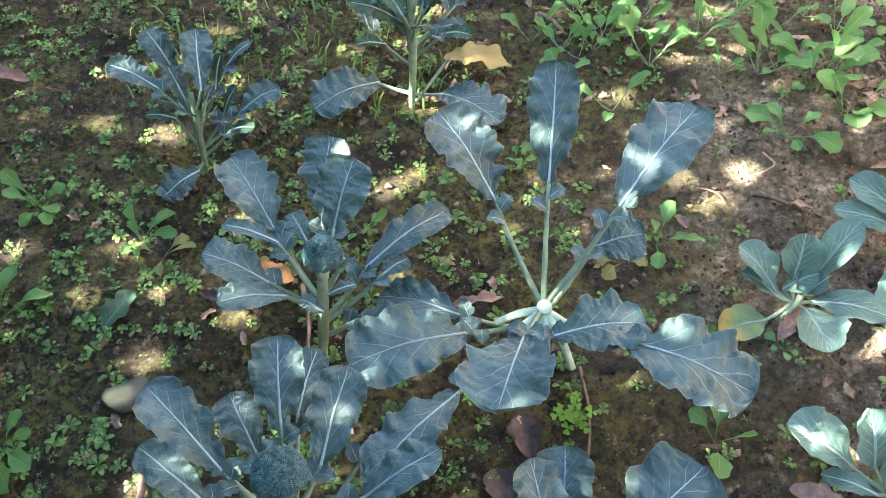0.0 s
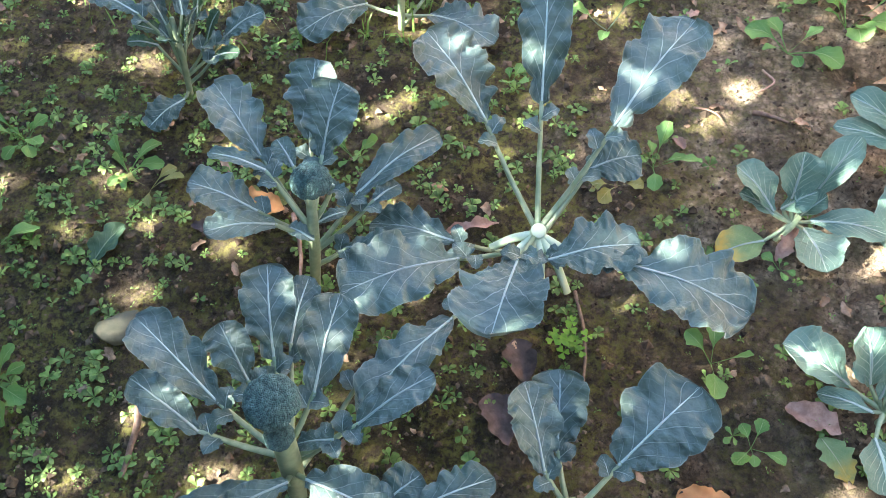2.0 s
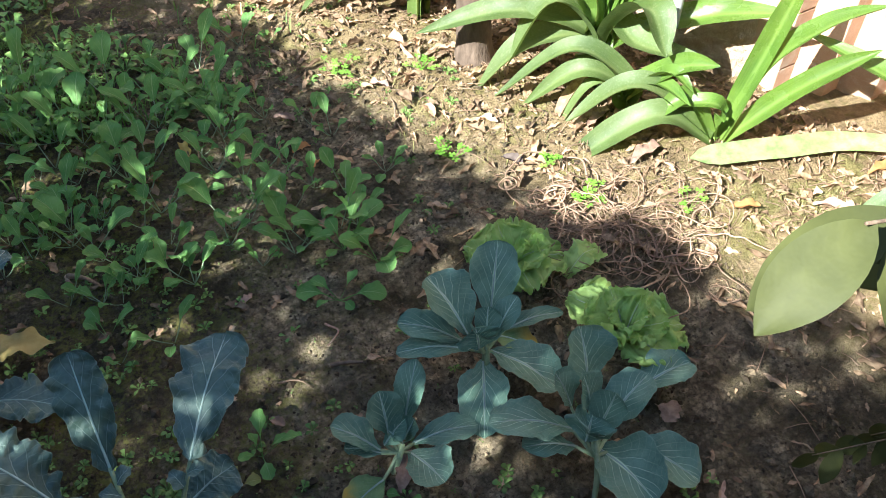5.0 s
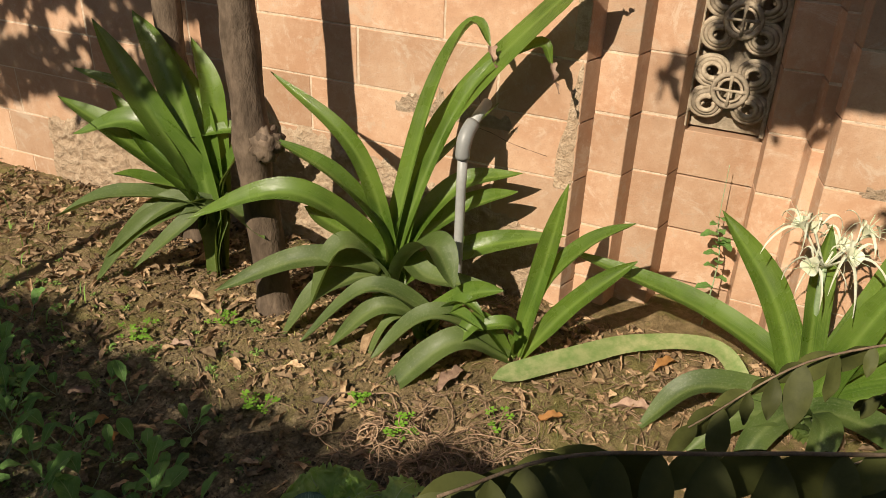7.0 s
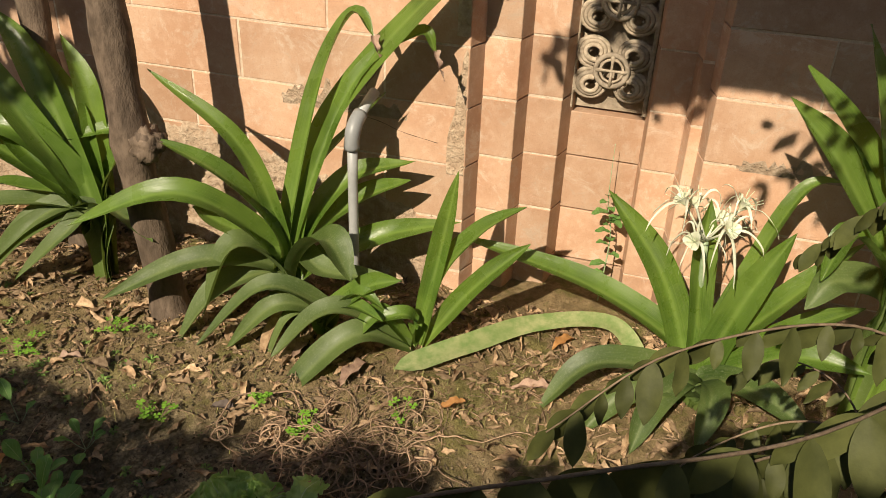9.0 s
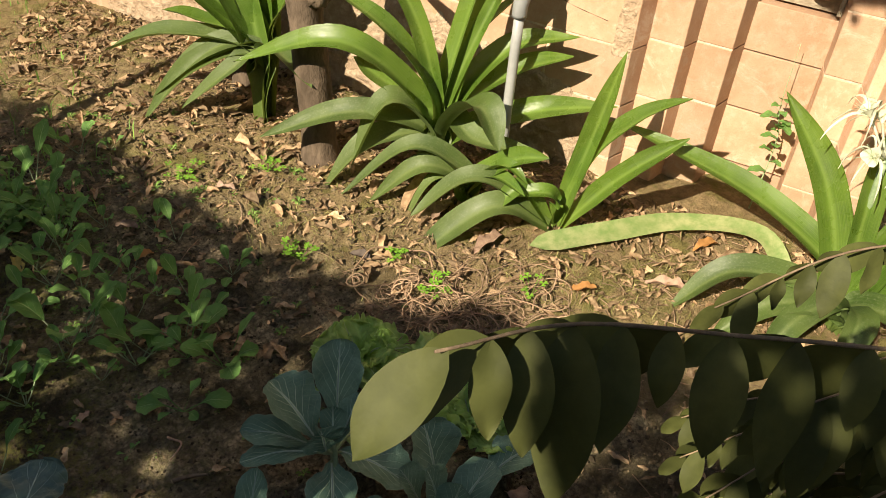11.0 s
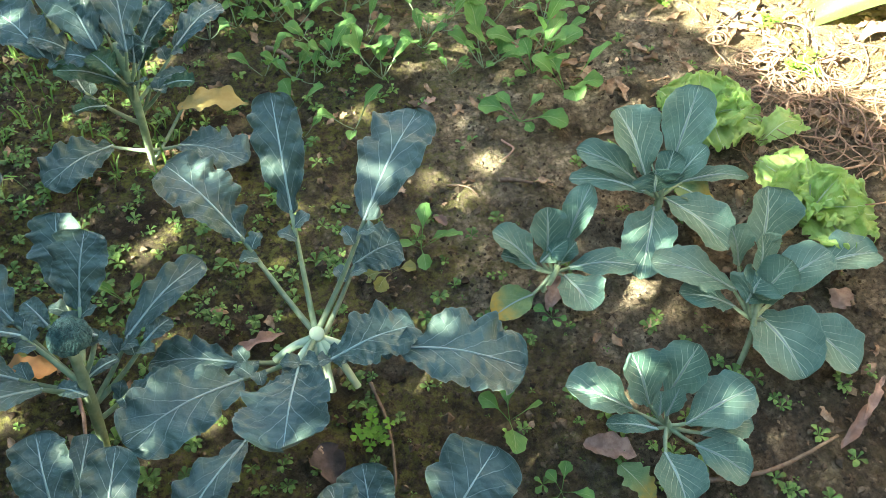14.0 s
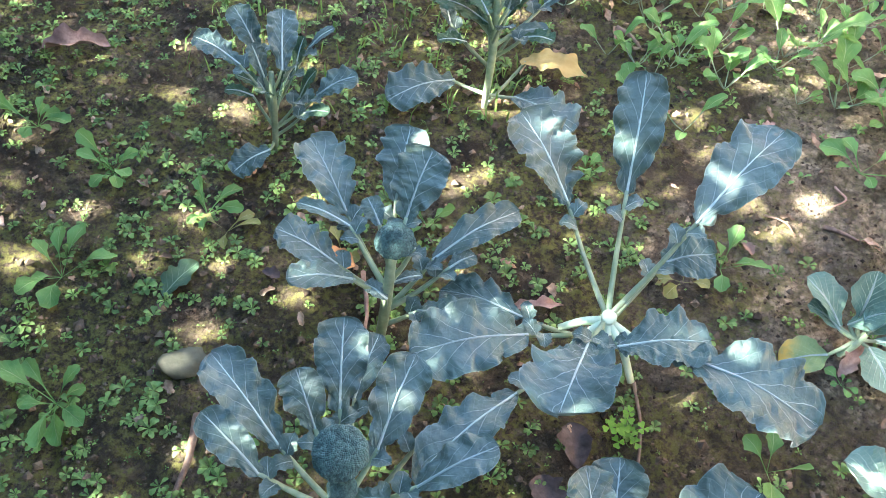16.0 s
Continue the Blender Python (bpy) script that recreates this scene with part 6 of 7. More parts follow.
fallen("fallen_leaf", -1.245, 1.372, 0.17, M_DEAD_PINK, "large curled pinkish dry leaf on the soil", 1, 0.35, 0.9, 20, 0.015)
fallen("fallen_leaf", 0.02, 0.965, 0.11, M_DEAD_PINK, "curled pale brown dry leaf behind the broccoli", 2, 0.2, 0.9, 20, 0.012)
fallen("fallen_leaf", 0.149, 0.70, 0.09, M_DEAD_DARK, "dark rotten crumpled leaf", 3, 0.55, 0.45, -70)
fallen("fallen_leaf", 0.125, 0.585, 0.1, M_DEAD_DARK, "large dark rotten crumpled leaf", 4, 0.55, 0.5, -65)
fallen("fallen_leaf", 0.48, 0.50, 0.09, M_ORANGE, "orange-brown fallen leaf under the broccoli", 5, 0.4, 0.5, 5)
fallen("fallen_leaf", 0.665, 0.665, 0.10, M_DEAD_PINK, "dry reddish-brown leaf beside the pale cabbage", 6, 0.45, 0.6, -20)
fallen("fallen_leaf", 0.70, 0.60, 0.09, M_CABB_OLD, "faded green leaf lying on soil", 7, 0.6, 0.3, -60)
fallen("fallen_leaf", 1.15, 0.66, 0.13, M_DEAD_PINK, "long dry twisted leaf by the cabbages", 8, 0.15, 0.9, 40, 0.012)
fallen("fallen_leaf", 1.19, 0.70, 0.11, M_DEAD_PINK, "dry pinkish twisted leaf by the cabbages", 9, 0.14, 0.9, 48, 0.03)
fallen("fallen_leaf", -0.69, 0.82, 0.1, M_BROC_UNDER, "dark limp green leaf on the soil", 10, 0.5, 0.5, 70)
fallen("fallen_leaf", -0.40, 0.94, 0.1, M_ORANGE, "orange withered leaf under the broccoli", 11, 0.5, 0.3, -10, 0.03)
fallen("fallen_leaf", -0.52, 0.885, 0.04, M_DEAD_DARK, "small dark dead leaf", 12, 0.6, 0.5)
fallen("fallen_leaf", 0.635, 1.02, 0.1, M_DEAD_PINK, "dry brown leaf under the small cabbage", 13, 0.3, 0.7, 60)
fallen("fallen_leaf", 0.44, 1.62, 0.05, M_DEAD_PINK, "small dry leaf in bare soil", 14, 0.4, 0.5)
fallen("fallen_leaf", -1.15, 0.85, 0.07, M_DEAD_DARK, "dark dead leaf among seedlings", 15, 0.5, 0.5)
fallen("fallen_leaf", 0.42, 1.24, 0.04, M_DEAD_PINK, "small dry leaf on the soil", 16, 0.5, 0.5)

fallen("fallen_leaf", 1.24, 0.94, 0.065, M_DEAD_PINK, "withered brown leaf under the large cabbage", 17, 0.6, 0.3, 30)

for k, (x, y, size, mat, label) in enumerate((
        (1.739, 1.371, 0.085, M_ORANGE, "curled orange-brown dry leaf on the dry grass"),
        (1.98, 1.29, 0.12, M_DEAD_PINK, "large pale brown dry leaf on the bank"),
        (0.742, 2.048, 0.055, M_ORANGE, "small orange dry leaf among the seedlings"),
        (0.728, 2.122, 0.06, M_ORANGE, "small round orange dry leaf among the seedlings"),
        (0.719, 2.282, 0.07, M_DEAD_PINK, "upright brown dry leaf among the seedlings"),
        (0.408, 2.251, 0.08, M_YELLOW, "faded yellow leaf under the seedlings"),
        (1.041, 2.313, 0.08, M_DEAD_PINK, "curled dry leaf on the leaf litter"),
        (1.277, 1.834, 0.07, M_DEAD_DARK, "dark dry leaf on the leaf litter"),
        (1.624, 1.678, 0.13, M_DEAD_PINK, "long dry leaf under the lily"),
        (1.573, 1.871, 0.09, M_DEAD_PINK, "dry leaf curled under the lily"),
        (2.219, 1.376, 0.1, M_ORANGE, "brown dry leaf beside the bleached one"),
        (0.258, 1.905, 0.05, M_YELLOW, "small yellow leaf under the seedlings"))):
    fallen("fallen_leaf", x, y, size, mat, label, 40 + k, 0.5 if size < 0.08 else 0.32, 0.8, None, 0.014)


def yellow_leaf():
    b = Buf()
    o = Vector((-0.085, 1.63, gz(-0.085, 1.63) + 0.045))
    line = bezier([o - Vector((0.085, 0.0, 0.012)), o + Vector((0, 0, 0.012)), o + Vector((0.085, -0.012, -0.008))], 40)
    blade(b, line, lambda s: (0.014 + 0.02 * math.sin(s * 3.14) + 0.007 * math.sin(s * 19 + 0.6) + 0.004 * math.sin(s * 37 + 1)) * (1 - abs(2 * s - 1) ** 6) + 0.001, 0, 8, 0.15, 0.006, 2.5, rough_edge=0.4, seed=4)
    tagged(part("fallen_leaf", b, M_YELLOW), "bright yellow lobed withered leaf at the broccoli's foot", "fallen leaf")
    b = Buf()
    b.tube(bezier([o - Vector((0.07, 0, 0.01)), o - Vector((0.1, 0.06, 0.03)), Vector((-0.215, 1.48, 0.015))], 8), 0.004, 6)
    tagged(part("leaf_stalk", b, M_STALK), "pale stalk of a withered leaf", "stalk")


yellow_leaf()


def stick(name, pts, r, mat, label, category="twig"):
    b = Buf()
    line = bezier([(x, y, gz(x, y) + h) for x, y, h in pts], 14)
    b.tube([p + Vector((0.002 * noise.noise(p * 40), 0.002 * noise.noise(p * 40 + Vector((3, 1, 2))), 0)) for p in line], [r * (1.1 - 0.04 * i) for i in range(15)], 7)
    tagged(part(name, b, mat), label, category)


stick("twig", [(0.575, 1.345, 0.006), (0.606, 1.333, 0.009), (0.645, 1.318, 0.006)], 0.006, M_TWIG, "short weathered twig on bare soil")
stick("twig", [(0.04, 1.87, 0.008), (0.08, 1.835, 0.01), (0.11, 1.80, 0.006)], 0.007, M_TWIG, "short brown twig beside the seedlings")
stick("twig", [(0.235, 0.86, 0.01), (0.262, 0.76, 0.01), (0.265, 0.66, 0.008), (0.25, 0.63, 0.008)], 0.0035, M_TWIG, "thin bent brown twig under the broccoli")
stick("twig", [(-0.53, 0.56, 0.01), (-0.505, 0.47, 0.012), (-0.50, 0.38, 0.01)], 0.008, M_TWIG, "weathered stick at the bed's edge")
stick("twig", [(-0.34, 0.94, 0.01), (-0.30, 0.85, 0.03), (-0.275, 0.76, 0.05)], 0.005, M_DEAD_PINK, "dry pinkish stalk leaning on the broccoli")
stick("twig", [(0.45, 1.34, 0.005), (0.49, 1.325, 0.008), (0.515, 1.30, 0.005)], 0.0028, M_TWIG, "thin dry twig on bare soil")
stick("twig", [(0.60, 1.47, 0.004), (0.62, 1.43, 0.012), (0.585, 1.40, 0.006)], 0.003, M_DEAD_PINK, "dry hooked root on bare soil")
stick("twig", [(0.82, 0.585, 0.006), (0.95, 0.59, 0.01), (1.1, 0.64, 0.012)], 0.005, M_TWIG, "thin branch lying beside the cabbages")
stick("twig", [(1.02, 2.12, 0.006), (1.05, 2.2, 0.012), (1.06, 2.29, 0.006)], 0.003, M_TWIG, "thin straw on the leaf litter")


def pale_stone():
    b = Buf()
    c = Vector((-0.60, 0.645, gz(-0.60, 0.645) + 0.012))
    rows, uvs = [], []
    for i in range(11):
        t = math.pi * i / 10
        row = []
        for j in range(16):
            a = 2 * math.pi * j / 16
            q = Vector((abs(math.sin(t)) ** 0.6 * math.cos(a) * 0.05, abs(math.sin(t)) ** 0.6 * math.sin(a) * 0.03, math.cos(t) * 0.017))
            row.append(c + Matrix.Rotation(0.5, 3, "Z") @ q * (1 + 0.35 * noise.noise(q * 40 + Vector((3, 1, 0)))))
        rows.append(row)
        uvs.append([(0.5, 0.5)] * 16)
    b.grid(rows, uvs, 0, True)
    tagged(part("stone", b, M_STONE), "smooth pale greenish stone half under a leaf", "stone")


pale_stone()


def clods():
    rng = np.random.RandomState(31)
    buf = Buf()
    for i in range(26000):
        x, y = rng.uniform(-1.6, 1.7), 0.2 + 2.8 * rng.rand() ** 1.3
        r = 0.0018 + 0.0045 * rng.rand() ** 2 + 0.01 * rng.rand() ** 12
        c = Vector((x, y, gz(x, y) + r * 0.3))
        q = [Vector(v) for v in ((1, 0, 0), (-1, 0, 0), (0, 1, 0), (0, -1, 0), (0, 0, 0.8), (0, 0, -0.6))]
        rot = Matrix.Rotation(rng.rand() * 6.28, 3, Vector(rng.rand(3) + 0.01).normalized())
        buf.solid([c + rot @ (p * r * rng.uniform(0.7, 1.3)) for p in q], [(0, 2, 4), (2, 1, 4), (1, 3, 4), (3, 0, 4), (2, 0, 5), (1, 2, 5), (3, 1, 5), (0, 3, 5)])
    tagged(part("soil_crumbs", buf, M_CLOD, smooth=False), "loose crumbs and clods of soil", "soil", kind="stuff")


clods()


def roots():
    rng = np.random.RandomState(77)
    buf = Buf()
    for i in range(120):
        f = rng.uniform(-1, 1)
        cx, cy = 1.41 + 0.13 * f + rng.normal(0, 0.05), 1.48 - 0.16 * f + rng.normal(0, 0.06)
        heading, e = rng.rand() * 6.283, rng.uniform(0.016, 0.03)
        turn = rng.normal(0, 0.34)
        p = Vector((cx, cy, 0))
        pts = []
        h0 = rng.uniform(0.002, 0.04)
        for k in range(rng.randint(10, 24)):
            pts.append((p.x, p.y, gz(p.x, p.y) + h0 + 0.01 * math.sin(k * 0.9 + i)))
            heading += turn + rng.normal(0, 0.16)
            if (p.x - 1.42) ** 2 + (p.y - 1.46) ** 2 > 0.05:
                heading += 0.5
            p = p + Vector((math.cos(heading), math.sin(heading), 0)) * e
        r = 0.0008 + 0.0022 * rng.rand() ** 2
        line = bezier(pts, len(pts) * 2)
        buf.tube(line, [r * (1.2 - 0.7 * q / len(line)) for q in range(len(line))], 6)
    tagged(part("root_tangle", buf, M_ROOT), "tangle of dry pulled-up roots on the soil", "roots", kind="stuff")


roots()


# ---- unseen leaf clouds added for shade ----
def shade_leaves(tree, lo_s, hi_s, lo_z, hi_z, k0, k1, n, cut):
    """An unseen cloud of leaves, added to shade a stretch of the wall, with gaps."""
    rng = np.random.RandomState(int(abs(lo_s) * 100 + n))
    s, z = rng.uniform(lo_s, hi_s, n), rng.uniform(lo_z, hi_z, n)
    gap = vnoise(s * 9 + 3, z * 10) + 0.4 * vnoise(s * 23, z * 21 + 5)
    rim = np.maximum(np.abs((s - (lo_s + hi_s) / 2) / (hi_s - lo_s)), np.abs((z - (lo_z + hi_z) / 2) / (hi_z - lo_z))) * 2 + 0.35 * vnoise(s * 6, z * 6 + 30)
    b = Buf()
    for a, c in zip(s[(gap < cut) & (rim < 0.97)], z[(gap < cut) & (rim < 0.97)]):
        p = by_wall(a, 0, c) - SUN_TRAVEL * (max(k0, (2.1 - c) / 0.6157) + rng.uniform(0, k1 - k0))
        d = Vector(rng.normal(0, 1, 3)).normalized()
        q = d.orthogonal().normalized()
        e, h = rng.uniform(0.03, 0.05), rng.uniform(0.014, 0.022)
        b.solid([p - d * e, p - d * e * 0.3 + q * h, p + d * e * 0.4 + q * h * 0.8, p + d * e, p + d * e * 0.4 - q * h * 0.8, p - d * e * 0.3 - q * h], [(0, 1, 2, 3), (0, 3, 4, 5)])
    tagged(part("crown", b, M_CANOPY, tree), kind="stuff")


# Unseen leaves hung on the young tree to shade the wall's left end.
shade_leaves(T3, -3.9, -2.3, 0.35, 1.7, 2.2, 3.0, 5200, 0.18)


# ---- shrub that hangs near the path ----
def shrub():
    t = thing("shrub", (1.55, 0.25, gz(1.55, 0.25)), "shrub with hanging feathery compound leaves", "shrub")
    b = Buf()
    b.tube(bezier([(1.55, 0.25, -0.03), (1.5, 0.24, 0.5), (1.4, 0.22, 1.0), (1.25, 0.2, 1.45), (1.2, 0.1, 1.9)], 20), [0.028 - 0.0009 * i for i in range(21)], 9)
    part("stem", b, M_BARK, t)

    def frond(pts, n, size, hang):
        line = bezier(pts, 24)
        bb = Buf()
        bb.tube(line, [0.0019 - 0.00005 * i for i in range(25)], 6)
        f = part("frond", bb, M_TWIG, t)
        for k in range(n):
            s = 0.12 + 0.86 * k / (n - 1)
            i = min(23, int(s * 24))
            p = line[i].lerp(line[i + 1], s * 24 - i)
            d = (line[i + 1] - line[i]).normalized()
            side = d.cross(Vector((0, 0, 1))).normalized()
            for sg in (-1, 1):
                if k == n - 1 and sg == 1:
                    continue
                last = k == n - 1
                e = size * (0.76 if last else 0.85 + 0.3 * math.sin(k * 1.7 + sg))
                out = d if last else (side * sg * 0.45 + d * 0.35)
                wide = 0.23 if last else 0.2
                tip = p + (out + Vector((0, 0, -hang))).normalized() * e
                lb = Buf()
                blade(lb, bezier([p, p.lerp(tip, 0.5) + out * e * 0.08, tip], 12), lambda q: e * wide * math.sin(max(0.0, min(1, q)) ** 0.85 * math.pi) ** 0.85 + 0.0004, 0, 6, 0.15, 0.0012, 1.5, seed=k, up=(Vector((-0.72, -0.5, 0.35)) + side * sg * 0.25).normalized(), roll=0.45 * math.sin(k * 2.3 + sg))
                part("leaflet", lb, M_SHRUB, f)

    frond([(1.36, 0.21, 1.14), (1.0, 0.24, 1.225), (0.76, 0.287, 1.305), (0.63, 0.305, 1.357), (0.545, 0.297, 1.386)], 13, 0.075, 1.1)
    frond([(1.38, 0.22, 1.12), (1.14, 0.25, 1.14), (0.95, 0.28, 1.19), (0.84, 0.3, 1.19)], 15, 0.07, 1.0)
    frond([(1.36, 0.22, 1.1), (1.2, 0.3, 1.2), (1.02, 0.38, 1.21), (0.9, 0.42, 1.16)], 14, 0.05, 0.9)
    frond([(1.36, 0.22, 1.1), (1.15, 0.26, 1.12), (0.97, 0.31, 1.1), (0.84, 0.33, 1.05)], 14, 0.05, 0.9)
    frond([(1.42, 0.23, 0.9), (1.3, 0.33, 1.0), (1.18, 0.4, 0.98), (1.08, 0.44, 0.9)], 14, 0.046, 0.8)
    frond([(1.45, 0.24, 0.75), (1.5, 0.35, 0.9), (1.5, 0.45, 0.92), (1.5, 0.52, 0.85)], 14, 0.046, 0.8)
    frond([(1.3, 0.2, 1.3), (1.38, 0.3, 1.3), (1.42, 0.38, 1.22), (1.44, 0.45, 1.12)], 14, 0.046, 0.8)
    frond([(1.48, 0.24, 0.6), (1.35, 0.34, 0.76), (1.22, 0.38, 0.76), (1.1, 0.4, 0.68)], 14, 0.046, 0.8)
    frond([(1.36, 0.22, 1.1), (1.1, 0.2, 1.0), (0.95, 0.22, 0.96), (0.85, 0.25, 0.9)], 14, 0.046, 0.8)
    rng = random.Random(9)
    for k in range(40):
        q = Vector((1.5 - 0.0097 * k, 0.24, 0.56 + 0.011 * k))
        out = Vector((-rng.uniform(0.15, 0.36), rng.uniform(-0.15, 0.22), rng.uniform(-0.08, 0.14)))
        frond([q, q + out * 0.4 + Vector((0, 0, 0.08)), q + out * 0.75 + Vector((0, 0, 0.06)), q + out], 14, 0.05, 0.8)
    # Upper fronds, out of view, added so that their shade falls on the wall.
    for k in range(22):
        a = k * 2.4
        r = 0.25 + 0.4 * ((k * 7) % 10) / 10
        z = 1.85 + 0.75 * ((k * 3) % 11) / 11
        c = Vector((1.2, 0.1, z))
        d = Vector((math.cos(a), math.sin(a), 0))
        frond([c, c + d * r * 0.5 + Vector((0, 0, 0.1)), c + d * r + Vector((0, 0, 0.02))], 7, 0.075, 0.5)
    # Leaf clouds added out of view: three shade the wall, two the fronds.
    for lo_s, hi_s, lo_z, hi_z, k0, k1, n, cut in ((-0.3, 1.6, 0.88, 2.4, 1.9, 2.8, 18000, 0.85), (-0.66, 0.35, 0.9, 1.8, 1.9, 2.6, 9500, 0.5), (-0.95, -0.42, 0.8, 1.7, 1.9, 2.6, 700, -0.02), (-0.72, 1.2, -1.5, -0.47, 3.0, 3.8, 4500, 0.22), (-0.215, 1.2, -0.56, -0.27, 3.0, 3.8, 1150, 0.3)):
        shade_leaves(t, lo_s, hi_s, lo_z, hi_z, k0, k1, n, cut)
    b = Buf()
    b.tube([(1.2, 0.1, 1.88), (1.2, 0.1, 2.3), (1.21, 0.1, 2.65)], [0.011, 0.008, 0.004], 7)
    part("leader", b, M_BARK, t)


shrub()


# ---- shade tree behind the camera ----
# Chosen landing spots of sun flecks; the unseen leaves are cut open there.
GAPS = [(-1.53, 1.82), (-1.49, 1.85), (-1.47, 1.86), (-1.29, 1.52), (-1.27, 1.61), (-1.33, 1.8), (-1.12, 1.91), (-1.15, 1.85), (-1.01, 1.73), (-1.21, 2.29), (-1.55, 2.05), (-1.47, 2.07), (-1.37, 2.37), (-1.14, 2.34), (-1.19, 2.34), (-1.23, 2.41), (-1.08, 2.22), (-1.25, 2.51), (-2.02, 2.34), (-2.06, 2.55), (-2.14, 2.84), (-2.05, 2.86), (-1.82, 2.33), (-1.8, 2.39), (-1.74, 3.05), (-1.84, 2.97), (-1.56, 1.63), (-1.52, 1.71), (-1.59, 1.76), (-2.24, 2.99), (-2.51, 2.84), (-1.55, 2.97), (-2.0, 2.21), (-1.5, 1.71), (-0.71, 1.05), (-0.74, 1.12), (-0.66, 1.17), (-0.65, 1.30), (-0.74, 1.58), (-0.52, 1.42), (-0.62, 1.03), (-0.68, 0.83), (-0.91, 1.78), (-0.9, 1.65), (-0.77, 1.6), (-0.73, 1.61)]


# Chosen spots that get no random sun gaps.
DENSE = np.array([(-1.21, 1.2), (-1.3, 1.3), (-0.95, 1.22), (-1.41, 1.64), (-1.04, 1.78), (-0.93, 2.08), (-1.57, 2.25), (-1.38, 2.17), (-1.06, 2.05)])


def crown_gap(s, w):
    """How far a sun ray that would land at (s, w) beside the wall passes from the nearest gap set in the leaves."""
    out = np.full(np.shape(s), 9.0)
    for k, (a, c) in enumerate(GAPS):
        out = np.minimum(out, np.hypot(s - a, (w - c) * 0.62) - (0.0062 + 0.0026 * ((k + 1) % 3) if k < 20 else 0.0125 + 0.003 * (k % 3) if k < 42 else 0.03))
    known = np.array(GAPS)
    gi, gj = np.floor(s / 0.13).astype(int), np.floor(w / 0.17).astype(int)
    for di in (-1, 0, 1):
        for dj in (-1, 0, 1):
            a, c = gi + di, gj + dj
            cs, cw = (a + TABLE[a % 256, c % 256]) * 0.13, (c + TABLE[(a + 91) % 256, (c + 37) % 256]) * 0.17
            size = 0.017 * TABLE[(a + 61) % 256, (c + 22) % 256] * (1 + 0.8 * vnoise(cs * 1.7 + 4, cw * 1.9 + 2)) * (1 + 0.9 * np.exp(-((cs + 0.7) / 0.35) ** 2 - ((cw - 1.55) / 0.4) ** 2))
            apart = np.hypot(cs[..., None] - known[:, 0], cw[..., None] - known[:, 1]).min(-1)
            still = np.hypot(cs[..., None] - DENSE[:, 0], cw[..., None] - DENSE[:, 1]).min(-1)
            size = np.where((apart > 0.11) & (still > 0.17), size, 0.0)
            out = np.minimum(out, np.where(size > 0.0065, np.hypot(s - cs, (w - cw) * 0.62) - size, 9.0))
    return out


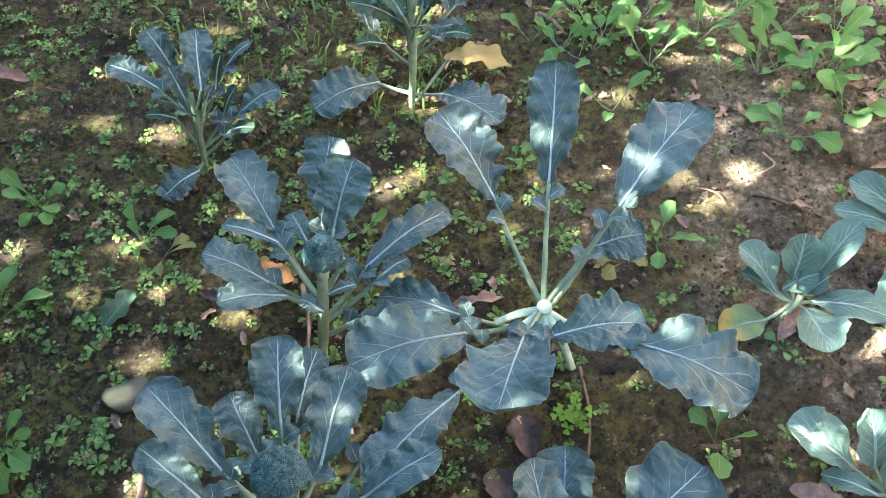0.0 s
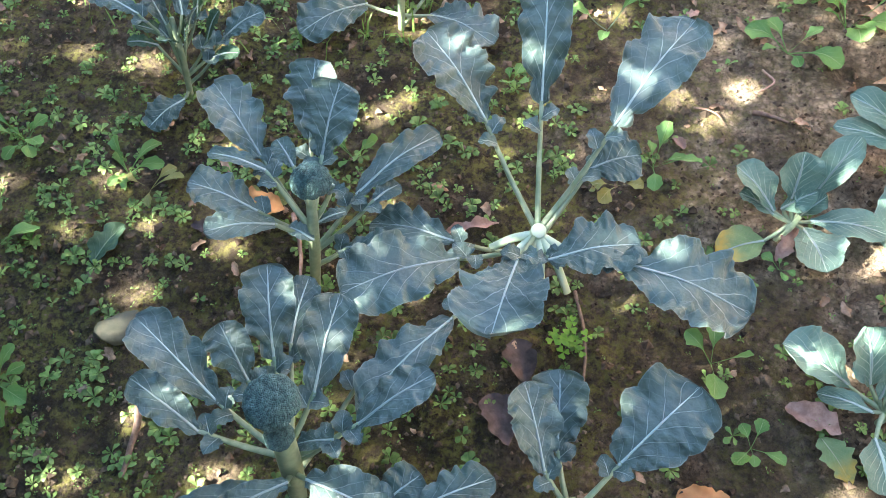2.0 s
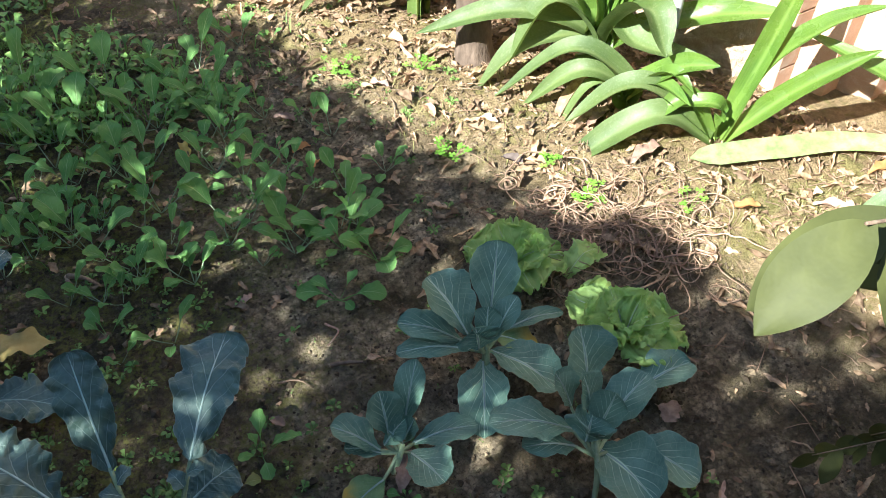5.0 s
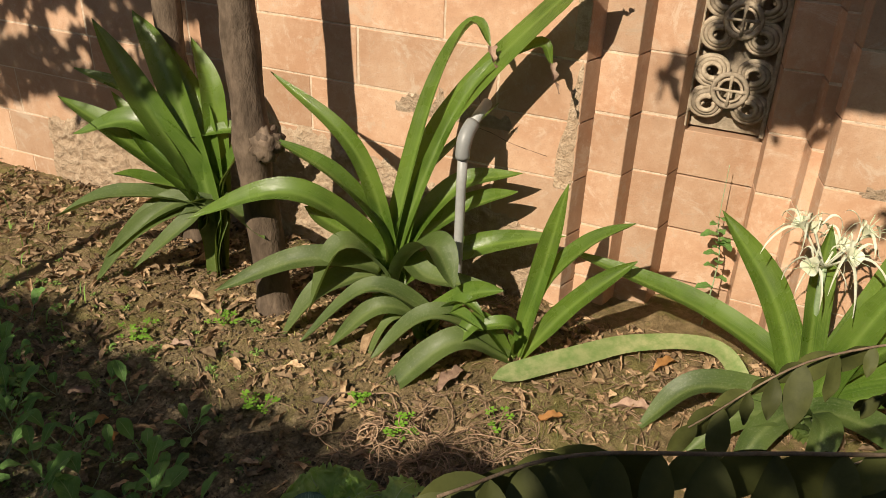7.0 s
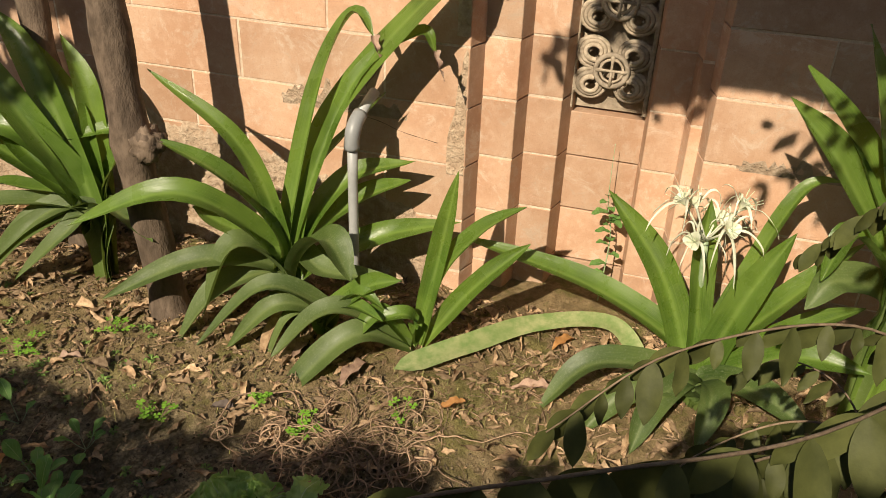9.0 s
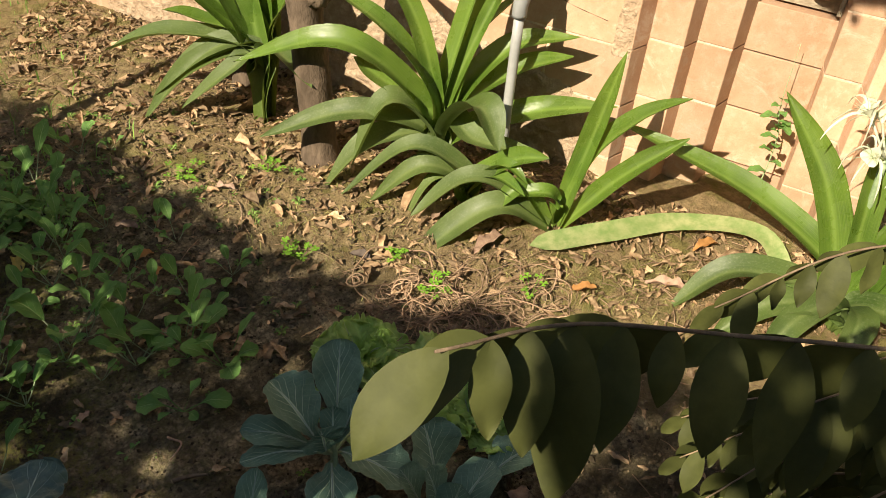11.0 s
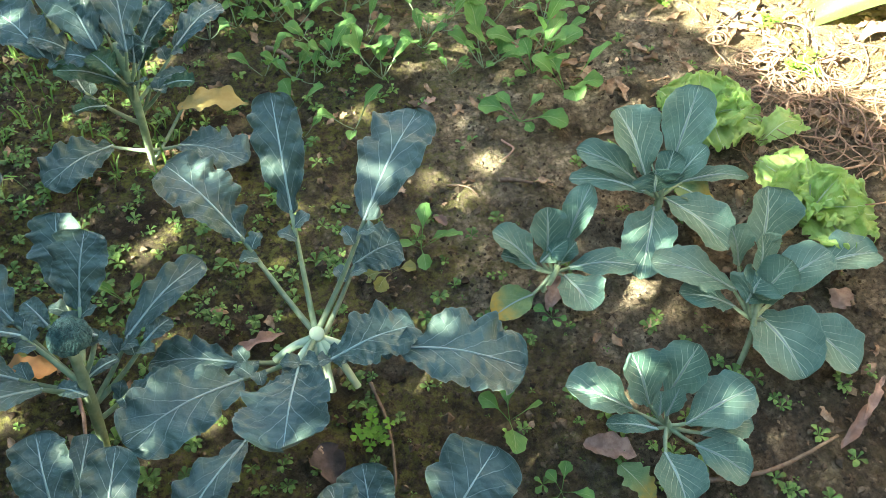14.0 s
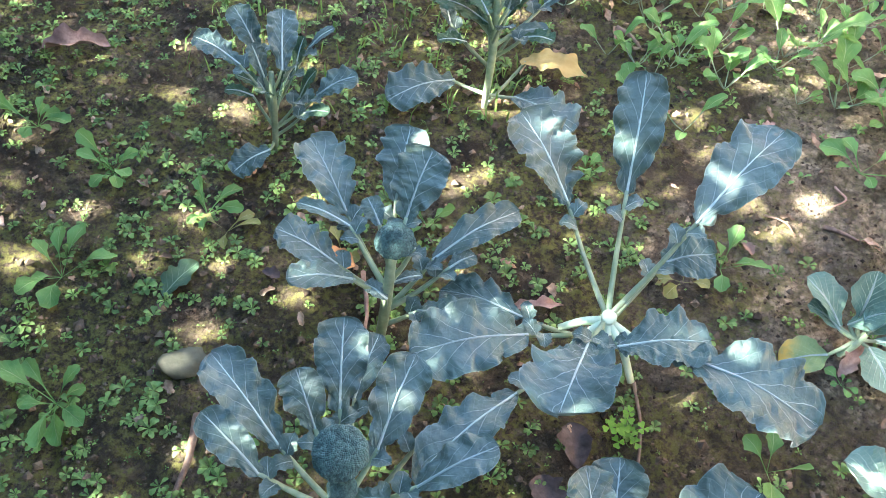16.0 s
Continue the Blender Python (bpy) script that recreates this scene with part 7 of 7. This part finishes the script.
def shade_tree():
    place = (-3.7, -2.1)
    t = thing("shade_tree", (*place, gz(*place)), "broad leafy tree that shades the vegetable bed", "tree")
    b = Buf()
    b.tube(bezier([(*place, -0.1), (-3.65, -2.0, 0.9), (-3.5, -1.8, 1.7), (-3.3, -1.5, 2.5)], 16), [0.17 - 0.006 * i for i in range(17)], 14)
    part("trunk", b, M_BARK, t)
    rng = np.random.RandomState(6)
    b = Buf()
    for k in range(16):
        s, w = rng.uniform(-4, 1.8), rng.uniform(1.1, 4.2)
        g = by_wall(s, w, 0) - SUN_TRAVEL * rng.uniform(3.7, 4.5)
        start = Vector((-3.5, -1.8, 1.7)).lerp(Vector((-3.3, -1.5, 2.5)), rng.rand())
        b.tube(bezier([start, start.lerp(g, 0.5) + Vector((0, 0, 0.3)), g], 12), [0.03 - 0.0021 * i for i in range(13)], 7)
    part("limb", b, M_BARK, t)
    # Leaf edge shaped so that the shade on the ground ends along this line.
    edge_s = (-5.2, -2.9, -2.7, -2.23, -1.9, -1.65, -1.48, -1.27, -1.09, -0.92, -0.6, 2.9)
    edge_w = (0.7, 0.7, 0.69, 0.79, 0.85, 0.87, 0.86, 0.79, 0.75, 0.79, 0.95, 1.0)
    verts = []
    for count, lo, hi, close in ((70000, 0.034, 0.055, 9.0), (150000, 0.014, 0.024, 0.055)):
        s, w = rng.uniform(-5.2, 2.9, count), rng.uniform(0.55, 4.6, count)
        e = rng.uniform(lo, hi, count)
        d = rng.normal(0, 1, (count, 3))
        d /= np.linalg.norm(d, axis=1)[:, None]
        q = np.cross(d, rng.normal(0, 1, (count, 3)))
        q /= np.linalg.norm(q, axis=1)[:, None]
        h = e * rng.uniform(0.4, 0.5, count)
        edge = np.interp(s, edge_s, edge_w) + 0.07 * vnoise(s * 5.0, s * 0 + 1.5) + 0.07 * vnoise(s * 14.0, s * 0 + 7.5) + rng.normal(0, 0.03, count)
        rim = ((s + 1.1) / 3.9) ** 2 + ((w - 2.4) / 2.1) ** 2 + 0.5 * vnoise(s * 2, w * 2 + 9)
        near = crown_gap(s, w)
        keep = (w > edge) & (rim < 1.15) & (near > 0) & (near < close)
        s, w, e, d, q, h = s[keep], w[keep], e[keep], d[keep], q[keep], h[keep]
        c = np.array(WALL_AT) + s[:, None] * np.array(WALL_ALONG) + w[:, None] * np.array(WALL_OUT) - np.array(SUN_TRAVEL) * rng.uniform(3.3, 4.4, len(s))[:, None]
        six = np.stack([c - d * e[:, None], c - d * (e * 0.3)[:, None] + q * h[:, None], c + d * (e * 0.4)[:, None] + q * (h * 0.8)[:, None], c + d * e[:, None], c + d * (e * 0.4)[:, None] - q * (h * 0.8)[:, None], c - d * (e * 0.3)[:, None] - q * h[:, None]], 1)
        drop = six + np.array(SUN_TRAVEL) * (six[:, :, 2:3] / -SUN_TRAVEL.z) - np.array(WALL_AT)
        clear = crown_gap(drop @ np.array(WALL_ALONG), drop @ np.array(WALL_OUT)).min(1) > 0
        verts.append(six[clear].reshape(-1, 3))
    v = np.concatenate(verts)
    i = np.arange(0, len(v), 6)
    f = np.concatenate([np.stack([i, i + 1, i + 2, i + 3], 1), np.stack([i, i + 3, i + 4, i + 5], 1)])
    me = bpy.data.meshes.new("crown")
    me.from_pydata(v.tolist(), [], f.tolist())
    me.materials.append(M_CANOPY)
    crown = new("crown", me)
    crown.parent = t
    crown.matrix_parent_inverse = parent_world(t).inverted()
    tagged(crown, kind="stuff")


shade_tree()
